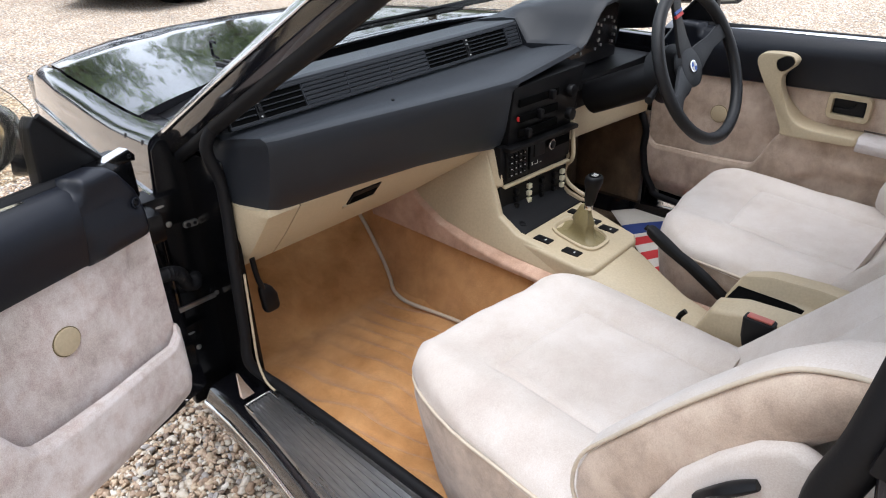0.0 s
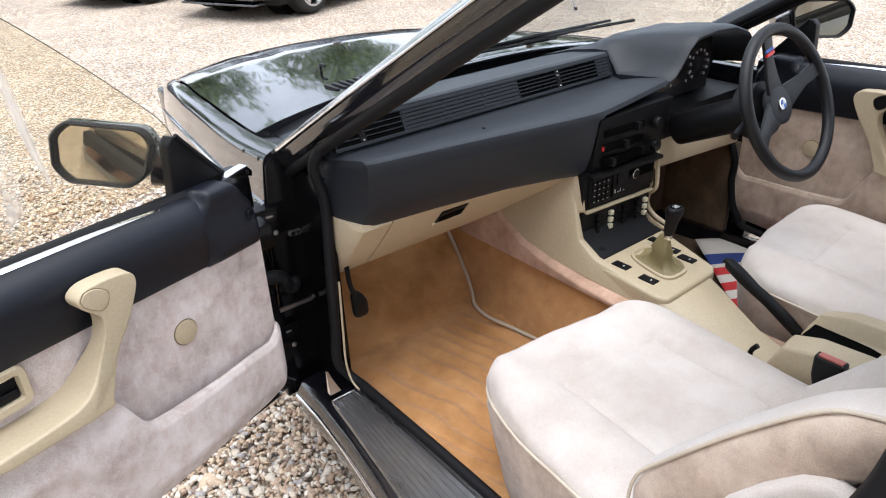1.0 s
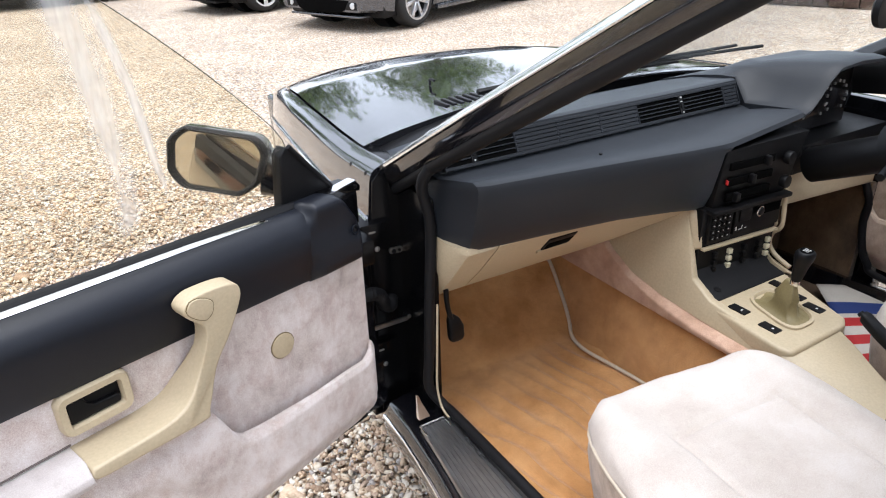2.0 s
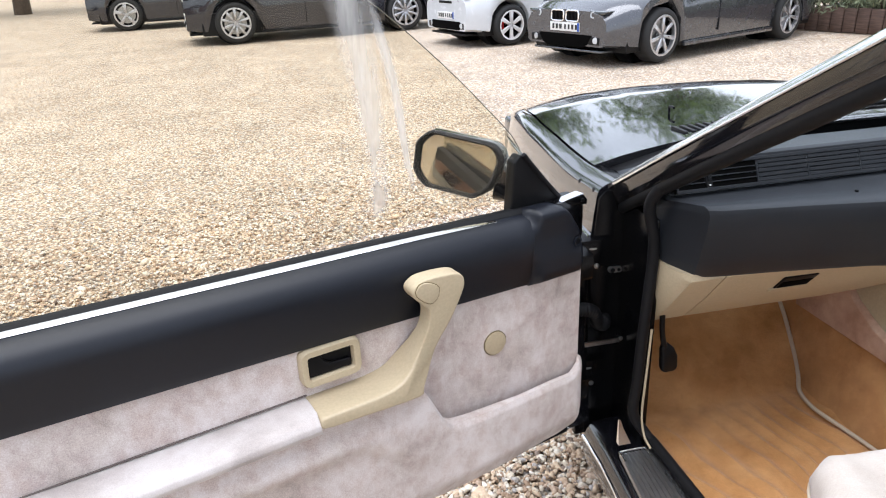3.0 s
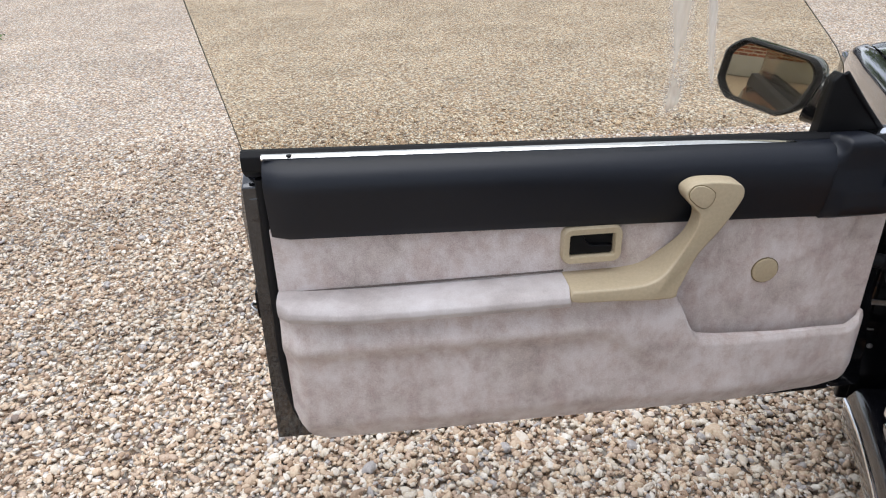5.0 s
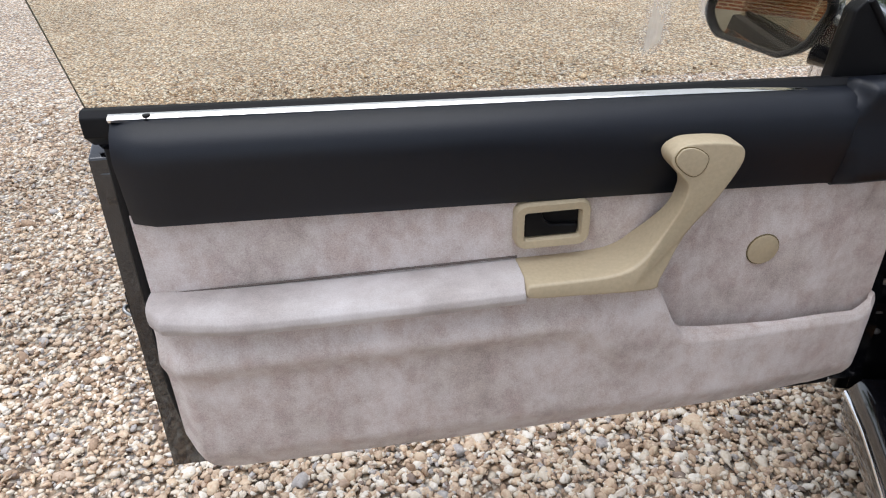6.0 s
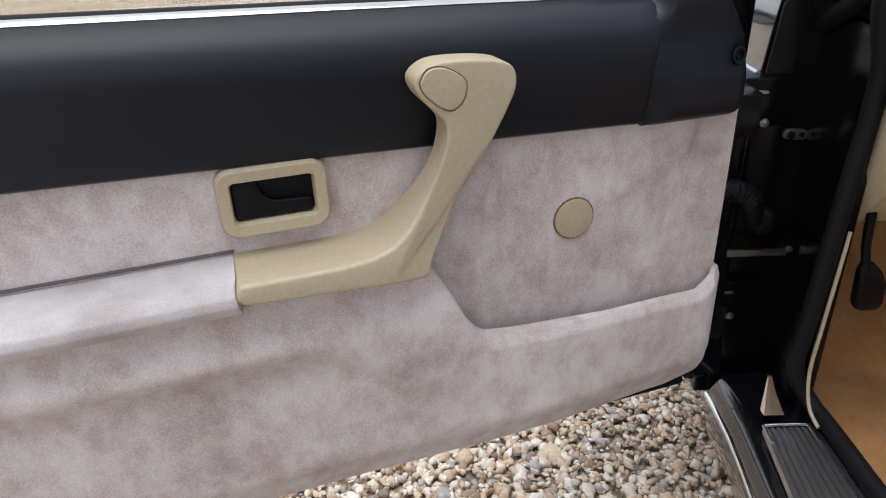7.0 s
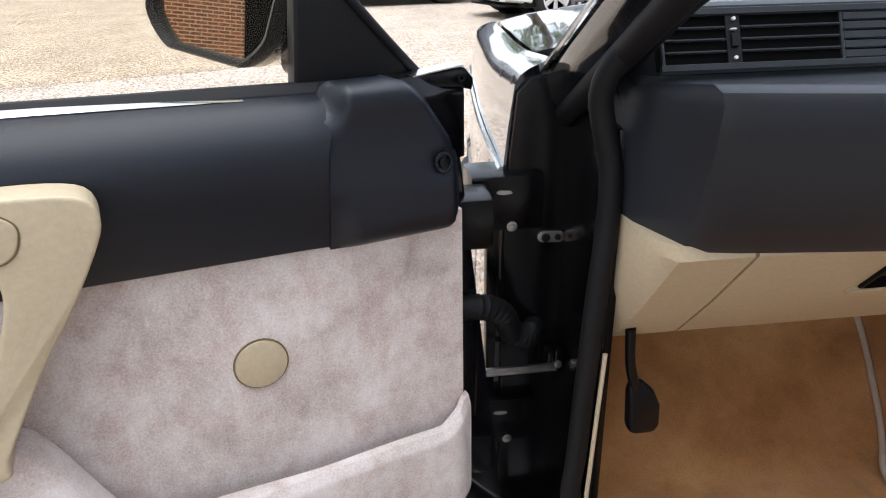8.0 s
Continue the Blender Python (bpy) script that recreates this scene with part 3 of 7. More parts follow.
    rings = [[fr.verts.new((a, d, b)) for a, b in o] for o, d in levels]
    for p, q in zip(rings, rings[1:]):
        for i in range(len(p)):
            fr.faces.new((p[i], p[(i + 1) % len(p)], q[(i + 1) % len(p)], q[i]))
    finish(fr)
    sub("release_bezel", fr, TAN, "tan bezel round the release lever", angle=50)
    sub("release_recess", prism(inner, -0.021, 0.0072), PLASTIC, smooth=False)
    sub("release_lever", prism([(0.624, 0.808), (0.624, 0.767), (0.544, 0.767), (0.544, 0.782), (0.584, 0.784), (0.594, 0.792), (0.600, 0.808)], 0.006, 0.015, 0.003), PLASTIC, "black release lever")

    # tan pull: a grip on the armrest that sweeps up to a rounded head
    head = [(0.634, 0.727), (0.633, 0.706), (0.560, 0.701), (0.446, 0.697), (0.435, 0.716), (0.400, 0.776), (0.364, 0.832), (0.341, 0.874), (0.335, 0.894), (0.342, 0.911),
            (0.368, 0.918), (0.412, 0.920), (0.432, 0.914), (0.441, 0.903), (0.436, 0.888), (0.420, 0.871), (0.410, 0.856), (0.414, 0.828), (0.432, 0.784), (0.456, 0.752), (0.482, 0.735), (0.520, 0.728), (0.580, 0.727)]
    line = [(p.x, p.z) for p in smooth_line([(a, 0, b) for a, b in head] + [(head[0][0], 0, head[0][1])], 3)[:-1]]
    pull = prism(line, 0.0, 0.060, 0.010, 4)
    for v in pull.verts:
        low = step(0.82 - v.co.z, 0.02, 0.11)
        v.co.y *= 1 + 0.42 * low
        up = step(v.co.z, 0.735, 0.83)
        v.co.y += (0.036 + 0.62 * v.co.y - v.co.y) * up
    sub("pull_handle", pull, TAN, "tan vinyl door pull on the armrest", angle=50)
    oval = [(p.x, p.z) for p in smooth_line([(0.436, 0, 0.903), (0.428, 0, 0.914), (0.412, 0, 0.915), (0.394, 0, 0.905), (0.389, 0, 0.895), (0.394, 0, 0.880), (0.406, 0, 0.873), (0.420, 0, 0.880), (0.433, 0, 0.893), (0.436, 0, 0.903)], 4)[:-1]]
    sub("pull_cap", prism(oval, 0.060, 0.0755, 0.002), TAN if open_ else PLASTIC, "oval tan cap on the pull" if open_ else "black switch in the head of the pull")
    big = [(0.412 + (a - 0.412) * 1.06, 0.895 + (b - 0.895) * 1.07) for a, b in oval]
    # darker plate paints the shade in the gap round the cap
    sub("pull_cap_gap_shade", prism(big, 0.060, 0.0737, 0.0), TAN_DARK, smooth=False)

    # window pane, leaning in a little
    def pane_v(w):
        return -0.052 + 0.12 * (w - 0.98)
    front = [(0.100, 0.975), (0.128, 1.082), (0.205, 1.168), (0.313, 1.270), (0.425, 1.364), (0.50, 1.415)]
    back = [(1.198, 0.975), (1.216, 1.082), (1.231, 1.168), (1.248, 1.270), (1.264, 1.364), (1.272, 1.415)]
    if open_:
        secs = [[(a, pane_v(w), w), (c, pane_v(w), w), (c, pane_v(w) - 0.004, w), (a, pane_v(w) - 0.004, w)] for (a, w), (c, _) in zip(front, back)]
        pane = sub("window_pane", loft(secs), DOOR_GLASS, "bronze-tinted side window with faint white smears", smooth=False)
        pane.visible_shadow = False
        for run in (front, back):
            sub("pane_edge", tube([(a, pane_v(w) - 0.002, w) for a, w in run], 0.0010, 6, 3), PANE_EDGE, "ground edge of the pane")

    # mirror sail and mirror
    sail = prism([(0.152, 0.945), (0.142, 1.054), (0.128, 1.068), (0.118, 1.064), (0.016, 0.945)], -0.064, -0.036, 0.004)
    sub("mirror_sail", sail, PLASTIC, "black triangular mirror base")
    sub("sail_lip", tube([(0.121, -0.036, 1.068), (0.068, -0.036, 1.005), (0.016, -0.036, 0.948)], 0.005, 8, 4), RUBBER)
    return door, sub


door_shell, on_door = build_door("passenger_door", OPEN, "open black car door with a velour and vinyl inner panel", True)
shut_door, on_shut = build_door("driver_door", SHUT, "shut driver's door, its velour toned beige-brown for cabin shade", False)

# white smears on the open door's window
SMEAR = bpy.data.materials.new("dried_smear")
SMEAR.use_nodes = True
sn, sl = SMEAR.node_tree.nodes, SMEAR.node_tree.links
sn.remove(sn["Principled BSDF"])
s_edge = sn.new("ShaderNodeAttribute")
s_edge.attribute_name = "across"
s_soft = sn.new("ShaderNodeMath")
s_soft.operation = 'MULTIPLY'
s_clear, s_white, s_mix = sn.new("ShaderNodeBsdfTransparent"), sn.new("ShaderNodeBsdfDiffuse"), sn.new("ShaderNodeMixShader")
s_white.inputs["Color"].default_value = (0.85, 0.85, 0.83, 1)
s_coord, s_map, s_noise, s_range = sn.new("ShaderNodeTexCoord"), sn.new("ShaderNodeMapping"), sn.new("ShaderNodeTexNoise"), sn.new("ShaderNodeMapRange")
s_map.inputs["Scale"].default_value = (30, 30, 2.2)
s_noise.inputs["Scale"].default_value, s_noise.inputs["Detail"].default_value = 1.0, 6.0
s_range.inputs["From Min"].default_value, s_range.inputs["From Max"].default_value = 0.20, 0.75
s_range.inputs["To Max"].default_value = 0.75
sl.new(s_coord.outputs["Object"], s_map.inputs["Vector"])
sl.new(s_map.outputs[0], s_noise.inputs["Vector"])
sl.new(s_noise.outputs["Fac"], s_range.inputs["Value"])
sl.new(s_range.outputs[0], s_soft.inputs[0])
sl.new(s_edge.outputs["Fac"], s_soft.inputs[1])
sl.new(s_soft.outputs[0], s_mix.inputs[0])
sl.new(s_clear.outputs[0], s_mix.inputs[1])
sl.new(s_white.outputs[0], s_mix.inputs[2])
sl.new(s_mix.outputs[0], sn["Material Output"].inputs["Surface"])


def smear(points):
    """A streak that thins out to its sides and ends."""
    bm = bmesh.new()
    across = bm.verts.layers.float.new("across")
    rows_ = []
    line = smooth_line(points, 4)
    for i, (u, w, h) in enumerate(line):
        v = -0.0505 + 0.12 * (w - 0.98)
        row = []
        for k in range(9):
            a = k / 4 - 1
            q = bm.verts.new((u + 1.5 * h * a, v, w))
            q[across] = (1 - abs(a) ** 1.5) * min(1, (i + 0.2) / 4)
            row.append(q)
        rows_.append(row)
    for a, b in zip(rows_, rows_[1:]):
        for k in range(8):
            bm.faces.new((a[k], a[k + 1], b[k + 1], b[k]))
    return bm


for pts_ in ([(0.452, 0.998, 0.010), (0.440, 1.03, 0.018), (0.437, 1.09, 0.015), (0.444, 1.16, 0.017), (0.456, 1.25, 0.021), (0.474, 1.34, 0.025), (0.492, 1.405, 0.024)],
             [(0.364, 1.04, 0.004), (0.378, 1.10, 0.006), (0.392, 1.18, 0.008), (0.408, 1.26, 0.009), (0.430, 1.33, 0.009), (0.452, 1.39, 0.008)]):
    pane_smear = on_door("glass_smear", smear(pts_), SMEAR, "dried white smear on the pane", smooth=False)
    pane_smear.visible_shadow = False

# mirror of the open door
MIR = OPEN @ Matrix.Translation((0.186, -0.178, 1.024)) @ Matrix.Rotation(radians(33.5), 4, 'Z') @ Matrix.Rotation(radians(-5.5), 4, 'Y') @ Matrix.Rotation(radians(-8), 4, 'X')


def mirror_head(m, owner):
    """Local: the glass looks along +x; y runs to the door."""
    out = [(y, z) for y, z in rounded(-0.104, 0.100, -0.062, 0.062, 0.036, 7)]
    out = [(y - 0.03 * max(-z, 0) / 0.06 * step(y, 0.0, 0.1) + 0.020 * (abs(z) / 0.06) ** 1.5 * step(-y, 0.04, 0.11), z + 0.004) for y, z in out]
    secs = []
    for d, k in ((0.0, 1.0), (-0.012, 1.015), (-0.035, 0.97), (-0.062, 0.82), (-0.078, 0.50)):
        secs.append([(d, y * k, z * k) for y, z in out])
    head = loft(secs, bevel=0.0)
    part("mirror_housing", put(head, m), PAINT, owner, "glossy black door mirror housing")
    rim = bmesh.new()
    levels = [(1.0, -0.004), (1.0, 0.012), (0.95, 0.017), (0.89, 0.013), (0.86, 0.004), (0.86, -0.004)]
    rr = [[rim.verts.new((d, y * k, z * k)) for y, z in out] for k, d in levels]
    for p, q in zip(rr, rr[1:]):
        for i in range(len(p)):
            rim.faces.new((p[i], p[(i + 1) % len(p)], q[(i + 1) % len(p)], q[i]))
    part("mirror_rim", put(finish(rim), m), PLASTIC, owner)
    pl = bmesh.new()
    pl.faces.new([pl.verts.new((0.005, y * 0.87, z * 0.87)) for y, z in out])
    finish(pl)
    pl.transform(m)
    part("mirror_glass", pl, MIRROR, owner, "mirror glass reflecting the yard", smooth=False)
    part("mirror_arm", put(loft([[(-0.034 + a, 0.085 + t * 0.055, -0.012 + b) for a, b in rounded(-0.030, 0.030, -0.046 + 0.004 * t, 0.050 - 0.028 * t, 0.018, 4)] for t in (0, 0.35, 0.7, 1)]), m), PAINT, owner, "glossy black mirror arm")


mirror_head(MIR, door_shell)
# latch hardware on the open door's rear edge, with its tab at the front
on_door("latch", box(1.195, 1.222, -0.085, -0.050, 0.640, 0.700, 0.004), JAMB, "steel door latch")
on_door("latch_claw", tube([(1.222, -0.055, 0.655), (1.232, -0.060, 0.662), (1.232, -0.072, 0.662), (1.222, -0.077, 0.652)], 0.0035, 8, 4), STEEL)
on_door("lock_box", box(1.165, 1.199, -0.066, -0.028, 0.855, 0.905, 0.006), PAINT, "glossy black cover on the door's edge")
on_door("edge_seal", tube([(1.172, -0.03, 0.94), (1.178, -0.03, 0.70), (1.180, -0.03, 0.50), (1.150, -0.03, 0.385), (1.05, -0.03, 0.365), (0.5, -0.03, 0.360), (0.0, -0.03, 0.362)], 0.011, 8, 6), RUBBER, "black rubber door seal")
on_door("vapour_sheet", tube([(1.186, -0.046, 0.86), (1.190, -0.046, 0.72), (1.192, -0.044, 0.62), (1.196, -0.048, 0.54), (1.186, -0.044, 0.48), (1.160, -0.044, 0.40)], 0.004, 6, 6), PIPING, "crumpled edge of a plastic sheet")
def corner_plate(p, q):
    """The hollowed black corner between the end cap and the front edge, u falling with p, w falling with q."""
    w = 0.957 - 0.085 * q
    u0 = 0.070 - 0.055 * step(q, 0.0, 0.75)
    u = u0 + (-0.014 - u0) * p
    return (u, 0.010 - 0.018 * step(p, 0.15, 0.9) - 0.012 * (1 - step(q, 0.0, 0.2)), w + 0.004 * (1 - p) * (1 - q))


on_door("corner_plate", grid(10, 12, corner_plate, lambda p, q: (corner_plate(p, q)[0], -0.060, corner_plate(p, q)[2])), JAMB, "black hollowed corner of the door")
tab = on_door("corner_tab", prism([(0.050, 0.9575), (0.046, 0.950), (-0.006, 0.945), (-0.022, 0.941), (-0.024, 0.952), (-0.014, 0.964), (0.0, 0.963)], -0.030, -0.006, 0.0015, 2), JAMB, "black trim end with a screw hole")
part("tab_top", put(loft([[(u, v, w + 0.0012) for v, w in ((-0.030, z), (-0.007, z), (-0.007, z + 0.0015), (-0.030, z + 0.0015))] for u, z in ((0.048, 0.9565), (0.02, 0.9605), (-0.013, 0.9640))]), OPEN), CHROME, tab, "bright top edge")
part("screw_hole", put(disc((-0.009, -0.006, 0.954), (0, 1, 0), 0.0042, 0.003, 0.0, 14, hole=0.0022), OPEN), PLASTIC, tab)

# ---- coupe body round the door opening ----
# rocker and ribbed sill plate
def sill_x(y):
    return -0.004 + 0.14 * min(y, 0) * 1.0 if y > -0.45 else -0.067 + 0.03 * (y + 0.45)


ys = [0.16, 0.05, -0.1, -0.25, -0.45, -0.8, -1.2, -1.6]
secs = []
for y in ys:
    e = sill_x(y)
    secs.append([(e + dx, y, z) for dx, z in ((0.16, 0.19), (0.02, 0.175), (-0.012, 0.20), (-0.024, 0.25), (-0.022, 0.295), (-0.008, 0.318), (0.0, 0.326), (0.09, 0.334), (0.098, 0.26), (0.16, 0.22))])
part("rocker", loft(secs, bevel=0.004), PAINT, coupe, "glossy black rocker panel")
secs = []
for y in [0.015 - 0.12 * k for k in range(13)]:
    e = sill_x(y)
    w = 0.082 - e * 0.85
    ring = [(e + 0.004, y, 0.330)]
    n = 9
    for k in range(n):
        a = e + 0.006 + (w - 0.004) * k / n
        b = (w - 0.004) / n
        ring += [(a, y, 0.3385), (a + b * 0.62, y, 0.3385), (a + b * 0.66, y, 0.3352), (a + b * 0.96, y, 0.3352)]
    ring += [(e + w + 0.002, y, 0.330)]
    secs.append(ring)
SILL = material("black_ribbed_aluminium", (0.42, 0.42, 0.425, 1), 0.28, metal=0.9, vary=0.4, scale=14, stretch=(1, 0.15, 1))
sill_plate = part("sill_plate", loft(secs), SILL, coupe, "black ribbed metal sill plate", angle=20)
part("sill_edge", loft([[(sill_x(y) + 0.084 - sill_x(y) * 0.85 + dx, y, z) for dx, z in ((0, 0.328), (0.012, 0.328), (0.010, 0.347), (0.002, 0.347))] for y in ys[1:]], bevel=0.002), STEEL, coupe)
part("sill_corner", loft([[(0.004, 0.026, 0.352), (0.034, 0.026, 0.352), (0.034, 0.040, 0.352), (0.004, 0.040, 0.352)], [(0.010, 0.044, 0.380), (0.024, 0.044, 0.380), (0.024, 0.050, 0.380), (0.010, 0.050, 0.380)], [(0.013, 0.052, 0.405), (0.017, 0.052, 0.405), (0.017, 0.056, 0.405), (0.013, 0.056, 0.405)]]), CHROME, sill_plate, "bright corner of the sill plate")
part("sill_end", tube([(0.000, -0.020, 0.3405), (0.001, 0.010, 0.342), (0.006, 0.015, 0.343), (0.060, 0.015, 0.343), (0.066, 0.010, 0.342), (0.067, -0.02, 0.3405)], 0.0028, 8, 3), CHROME, sill_plate, "bright end of the sill plate")
part("rocker_strip", tube([(sill_x(y) - 0.022, y, 0.285) for y in ys], 0.007, 8, 2), CHROME, coupe, "chrome strip along the rocker")

# hinge pillar
pillar = part("hinge_pillar", loft([[(0.062, 0.056, z0), (0.086, 0.048, z0), (0.105, 0.24, z0), (0.058, 0.24, z0)] for z0 in (0.30, 0.36, 0.50, 0.70, 0.84, 0.905)], bevel=0.012), JAMB, coupe, "glossy black hinge pillar with door hinges")
part("pillar_post", box(-0.01, 0.105, 0.225, 0.33, 0.24, 0.80, 0.008), JAMB, pillar)
part("pillar_flange", box(-0.034, 0.10, 0.200, 0.222, 0.26, 0.80, 0.004), JAMB, pillar)


part("wing_jamb", prism([(-0.016, 0.70), (-0.014, 0.80), (-0.012, 0.828), (-0.008, 0.868), (-0.003, 0.918), (0.012, 0.934), (0.120, 0.943), (0.120, 0.28), (-0.018, 0.28)], 0.182, 0.1885, 0.002, 2), JAMB, pillar, "black painted jamb behind the wing")
# unseen filler panel, added to stop light leaking into the footwell
part("cowl_side", box(0.055, 0.112, 0.235, 0.46, 0.25, 0.925, 0.004), JAMB, coupe)


def hinge(z):
    return join(box(-0.060, 0.030, 0.166, 0.232, z - 0.036, z + 0.034, 0.005), disc((-0.050, 0.160, z - 0.036), (0, 0, 1), 0.012, 0.058, 0.003, 14), box(-0.115, -0.045, 0.100, 0.160, z - 0.030, z + 0.030, 0.005))


for z in (0.790, 0.470):
    h = part("hinge", hinge(z), JAMB, pillar, "black painted door hinge")
    part("hinge_bolt", join(disc((-0.010, 0.1655, z - 0.030), (0, -1, 0), 0.0066, 0.0022, 0.0008, 18), disc((-0.010, 0.1630, z - 0.030), (0, -1, 0), 0.0040, 0.003, 0.0010, 6)), STEEL, h)
    part("paint_chip", prism([(-0.030, z + 0.014), (-0.026, z + 0.0165), (-0.012, z + 0.0155), (-0.010, z + 0.012), (-0.020, z + 0.0105), (-0.027, z + 0.0115)], 0.1652, 0.1664), STEEL, h, "bare metal where the paint has chipped")
strap = part("check_strap", join(box(-0.100, 0.050, 0.146, 0.151, 0.566, 0.5685, 0.0008), box(-0.100, 0.050, 0.146, 0.151, 0.5575, 0.560, 0.0008), box(-0.100, 0.050, 0.148, 0.150, 0.558, 0.568, 0.0)), STEEL, pillar, "steel door check strap")
part("check_bracket", join(box(0.038, 0.062, 0.150, 0.178, 0.548, 0.582, 0.006), box(0.046, 0.056, 0.143, 0.158, 0.566, 0.590, 0.004)), JAMB, strap, "black check strap bracket")
part("bracket_screw", disc((0.050, 0.145, 0.570), (0.1, -1, 0.2), 0.006, 0.006, 0.002, 6), STEEL, strap)
striker = part("striker_plate", prism(rounded(-0.0175, 0.0175, -0.0078, 0.0078, 0.0074, 6), -0.003, 0.003, 0.001, 2, Matrix.Translation((0.0435, 0.1795, 0.7375)) @ Matrix.Rotation(radians(4), 4, 'Y')), STEEL, pillar, "oval steel plate with two screws")
for dx, r in ((-0.0075, 0.0056), (0.0075, 0.0040)):
    part("screw", disc((0.0435 + dx, 0.1755, 0.7375), (0, -1, 0), r, 0.003, 0.0008, 12), PLASTIC, striker)
hose = [Vector((-0.105, 0.120, 0.675)), Vector((-0.065, 0.116, 0.680)), Vector((-0.030, 0.128, 0.662)), Vector((-0.010, 0.145, 0.622)), Vector((0.018, 0.168, 0.604)), Vector((0.04, 0.22, 0.620))]
line = smooth_line(hose, 10)
part("cable_hose", tube(line, [0.0165 if k % 2 else 0.0142 for k in range(len(line))], 12, 1), RUBBER, pillar, "black corrugated cable hose")
# opening seal
part("door_seal", tube([(0.075, -1.3, 0.362), (0.088, -0.5, 0.355), (0.086, -0.05, 0.355), (0.074, 0.030, 0.368), (0.048, 0.050, 0.42), (0.051, 0.050, 0.50), (0.055, 0.050, 0.60), (0.061, 0.050, 0.72), (0.066, 0.050, 0.80), (0.065, 0.050, 0.864), (0.056, 0.050, 0.900), (0.048, 0.048, 0.938), (0.054, 0.034, 0.972), (0.074, 0.000, 1.010), (0.094, -0.10, 1.070), (0.112, -0.30, 1.185), (0.118, -0.50, 1.305), (0.125, -0.68, 1.400), (0.14, -0.90, 1.405), (0.15, -1.2, 1.395)], 0.0125, 14, 7), RUBBER, coupe, "thick black rubber seal round the door opening")

part("seal_edging", tube([(0.066, -0.010, 0.358), (0.064, 0.020, 0.372), (0.0635, 0.038, 0.42), (0.066, 0.039, 0.50), (0.0705, 0.041, 0.59), (0.074, 0.044, 0.645)], 0.0028, 8, 6), TAN, coupe, "worn tan edging beside the door seal")

# windscreen pillars: bright outer edge, painted face, black inner seal
def screen_pillar(name, sx):
    """sx maps the left side's x to this side's."""
    a, b = Vector((0.030, 0.225, 0.922)), Vector((0.060, -0.657, 1.438))
    secs = []
    for k in range(9):
        t = k / 8
        p = a.lerp(b, t) + Vector((0, 0, 0.006 * math.sin(math.pi * t)))
        n = Vector((0, 0.50, 0.866))
        ring = []
        for dx, dn in ((0.0, -0.004), (0.010, 0.006), (0.036, 0.009), (0.046, 0.004), (0.052, -0.014), (0.058, -0.026), (0.052, -0.046), (0.040, -0.050), (0.016, -0.044), (0.004, -0.030)):
            q = p + Vector((dx, 0, 0)) + n * dn
            ring.append((sx(q.x), q.y, q.z))
        secs.append(ring)
    return part(name, loft(secs, bevel=0.003), PAINT, coupe, "glossy black windscreen pillar with a chrome edge")


def flat_strip(points, width, thick, face):
    """A flat bar along the points whose broad side looks along face."""
    ps = [Vector(p) for p in points]
    f = Vector(face).normalized()
    secs = []
    for i, p in enumerate(ps):
        d = (ps[min(i + 1, len(ps) - 1)] - ps[max(i - 1, 0)]).normalized()
        a = d.cross(f).normalized() * (width / 2)
        secs.append([p - a, p - a * 0.6 + f * thick, p + a * 0.6 + f * thick, p + a, p + a - f * thick, p - a - f * thick])
    return loft(secs)


for name, sx in (("windscreen_pillar", lambda x: x), ("windscreen_pillar", lambda x: 1.60 - x)):
    wp = screen_pillar(name, sx)
    pts_ = [(0.030, 0.225, 0.922), (0.038, -0.020, 1.068), (0.047, -0.265, 1.212), (0.060, -0.657, 1.438)]
    out_ = -1 if sx(0.0) < 0.8 else 1
    part("chrome_edge", flat_strip([(sx(x + 0.001), y + 0.003, z + 0.004) for x, y, z in pts_], 0.021, 0.003, (0.62 * out_, -0.12, 0.75)), CHROME, wp, "bright chrome pillar edge")
    part("pillar_seal", tube([(sx(x + 0.052), y - 0.015, z - 0.028) for x, y, z in pts_], 0.0145, 12, 4), RUBBER, wp)
    part("pillar_seal", tube([(sx(x + 0.027), y - 0.024, z - 0.041) for x, y, z in pts_], 0.0150, 12, 4), RUBBER, wp)

# front wing, bonnet, scuttle
def wing_top(y):
    return lerp_table(y, [(0.19, 0.948), (0.40, 0.928), (0.75, 0.915), (1.10, 0.898), (1.30, 0.874), (1.45, 0.846), (1.60, 0.806)])[0]


def wing_in(y):
    """How far the wing's side draws in towards the nose."""
    return lerp_table(y, [(0.19, 0.0), (0.39, 0.016), (0.57, 0.036), (0.95, 0.088), (1.25, 0.140), (1.45, 0.190), (1.60, 0.250)])[0]


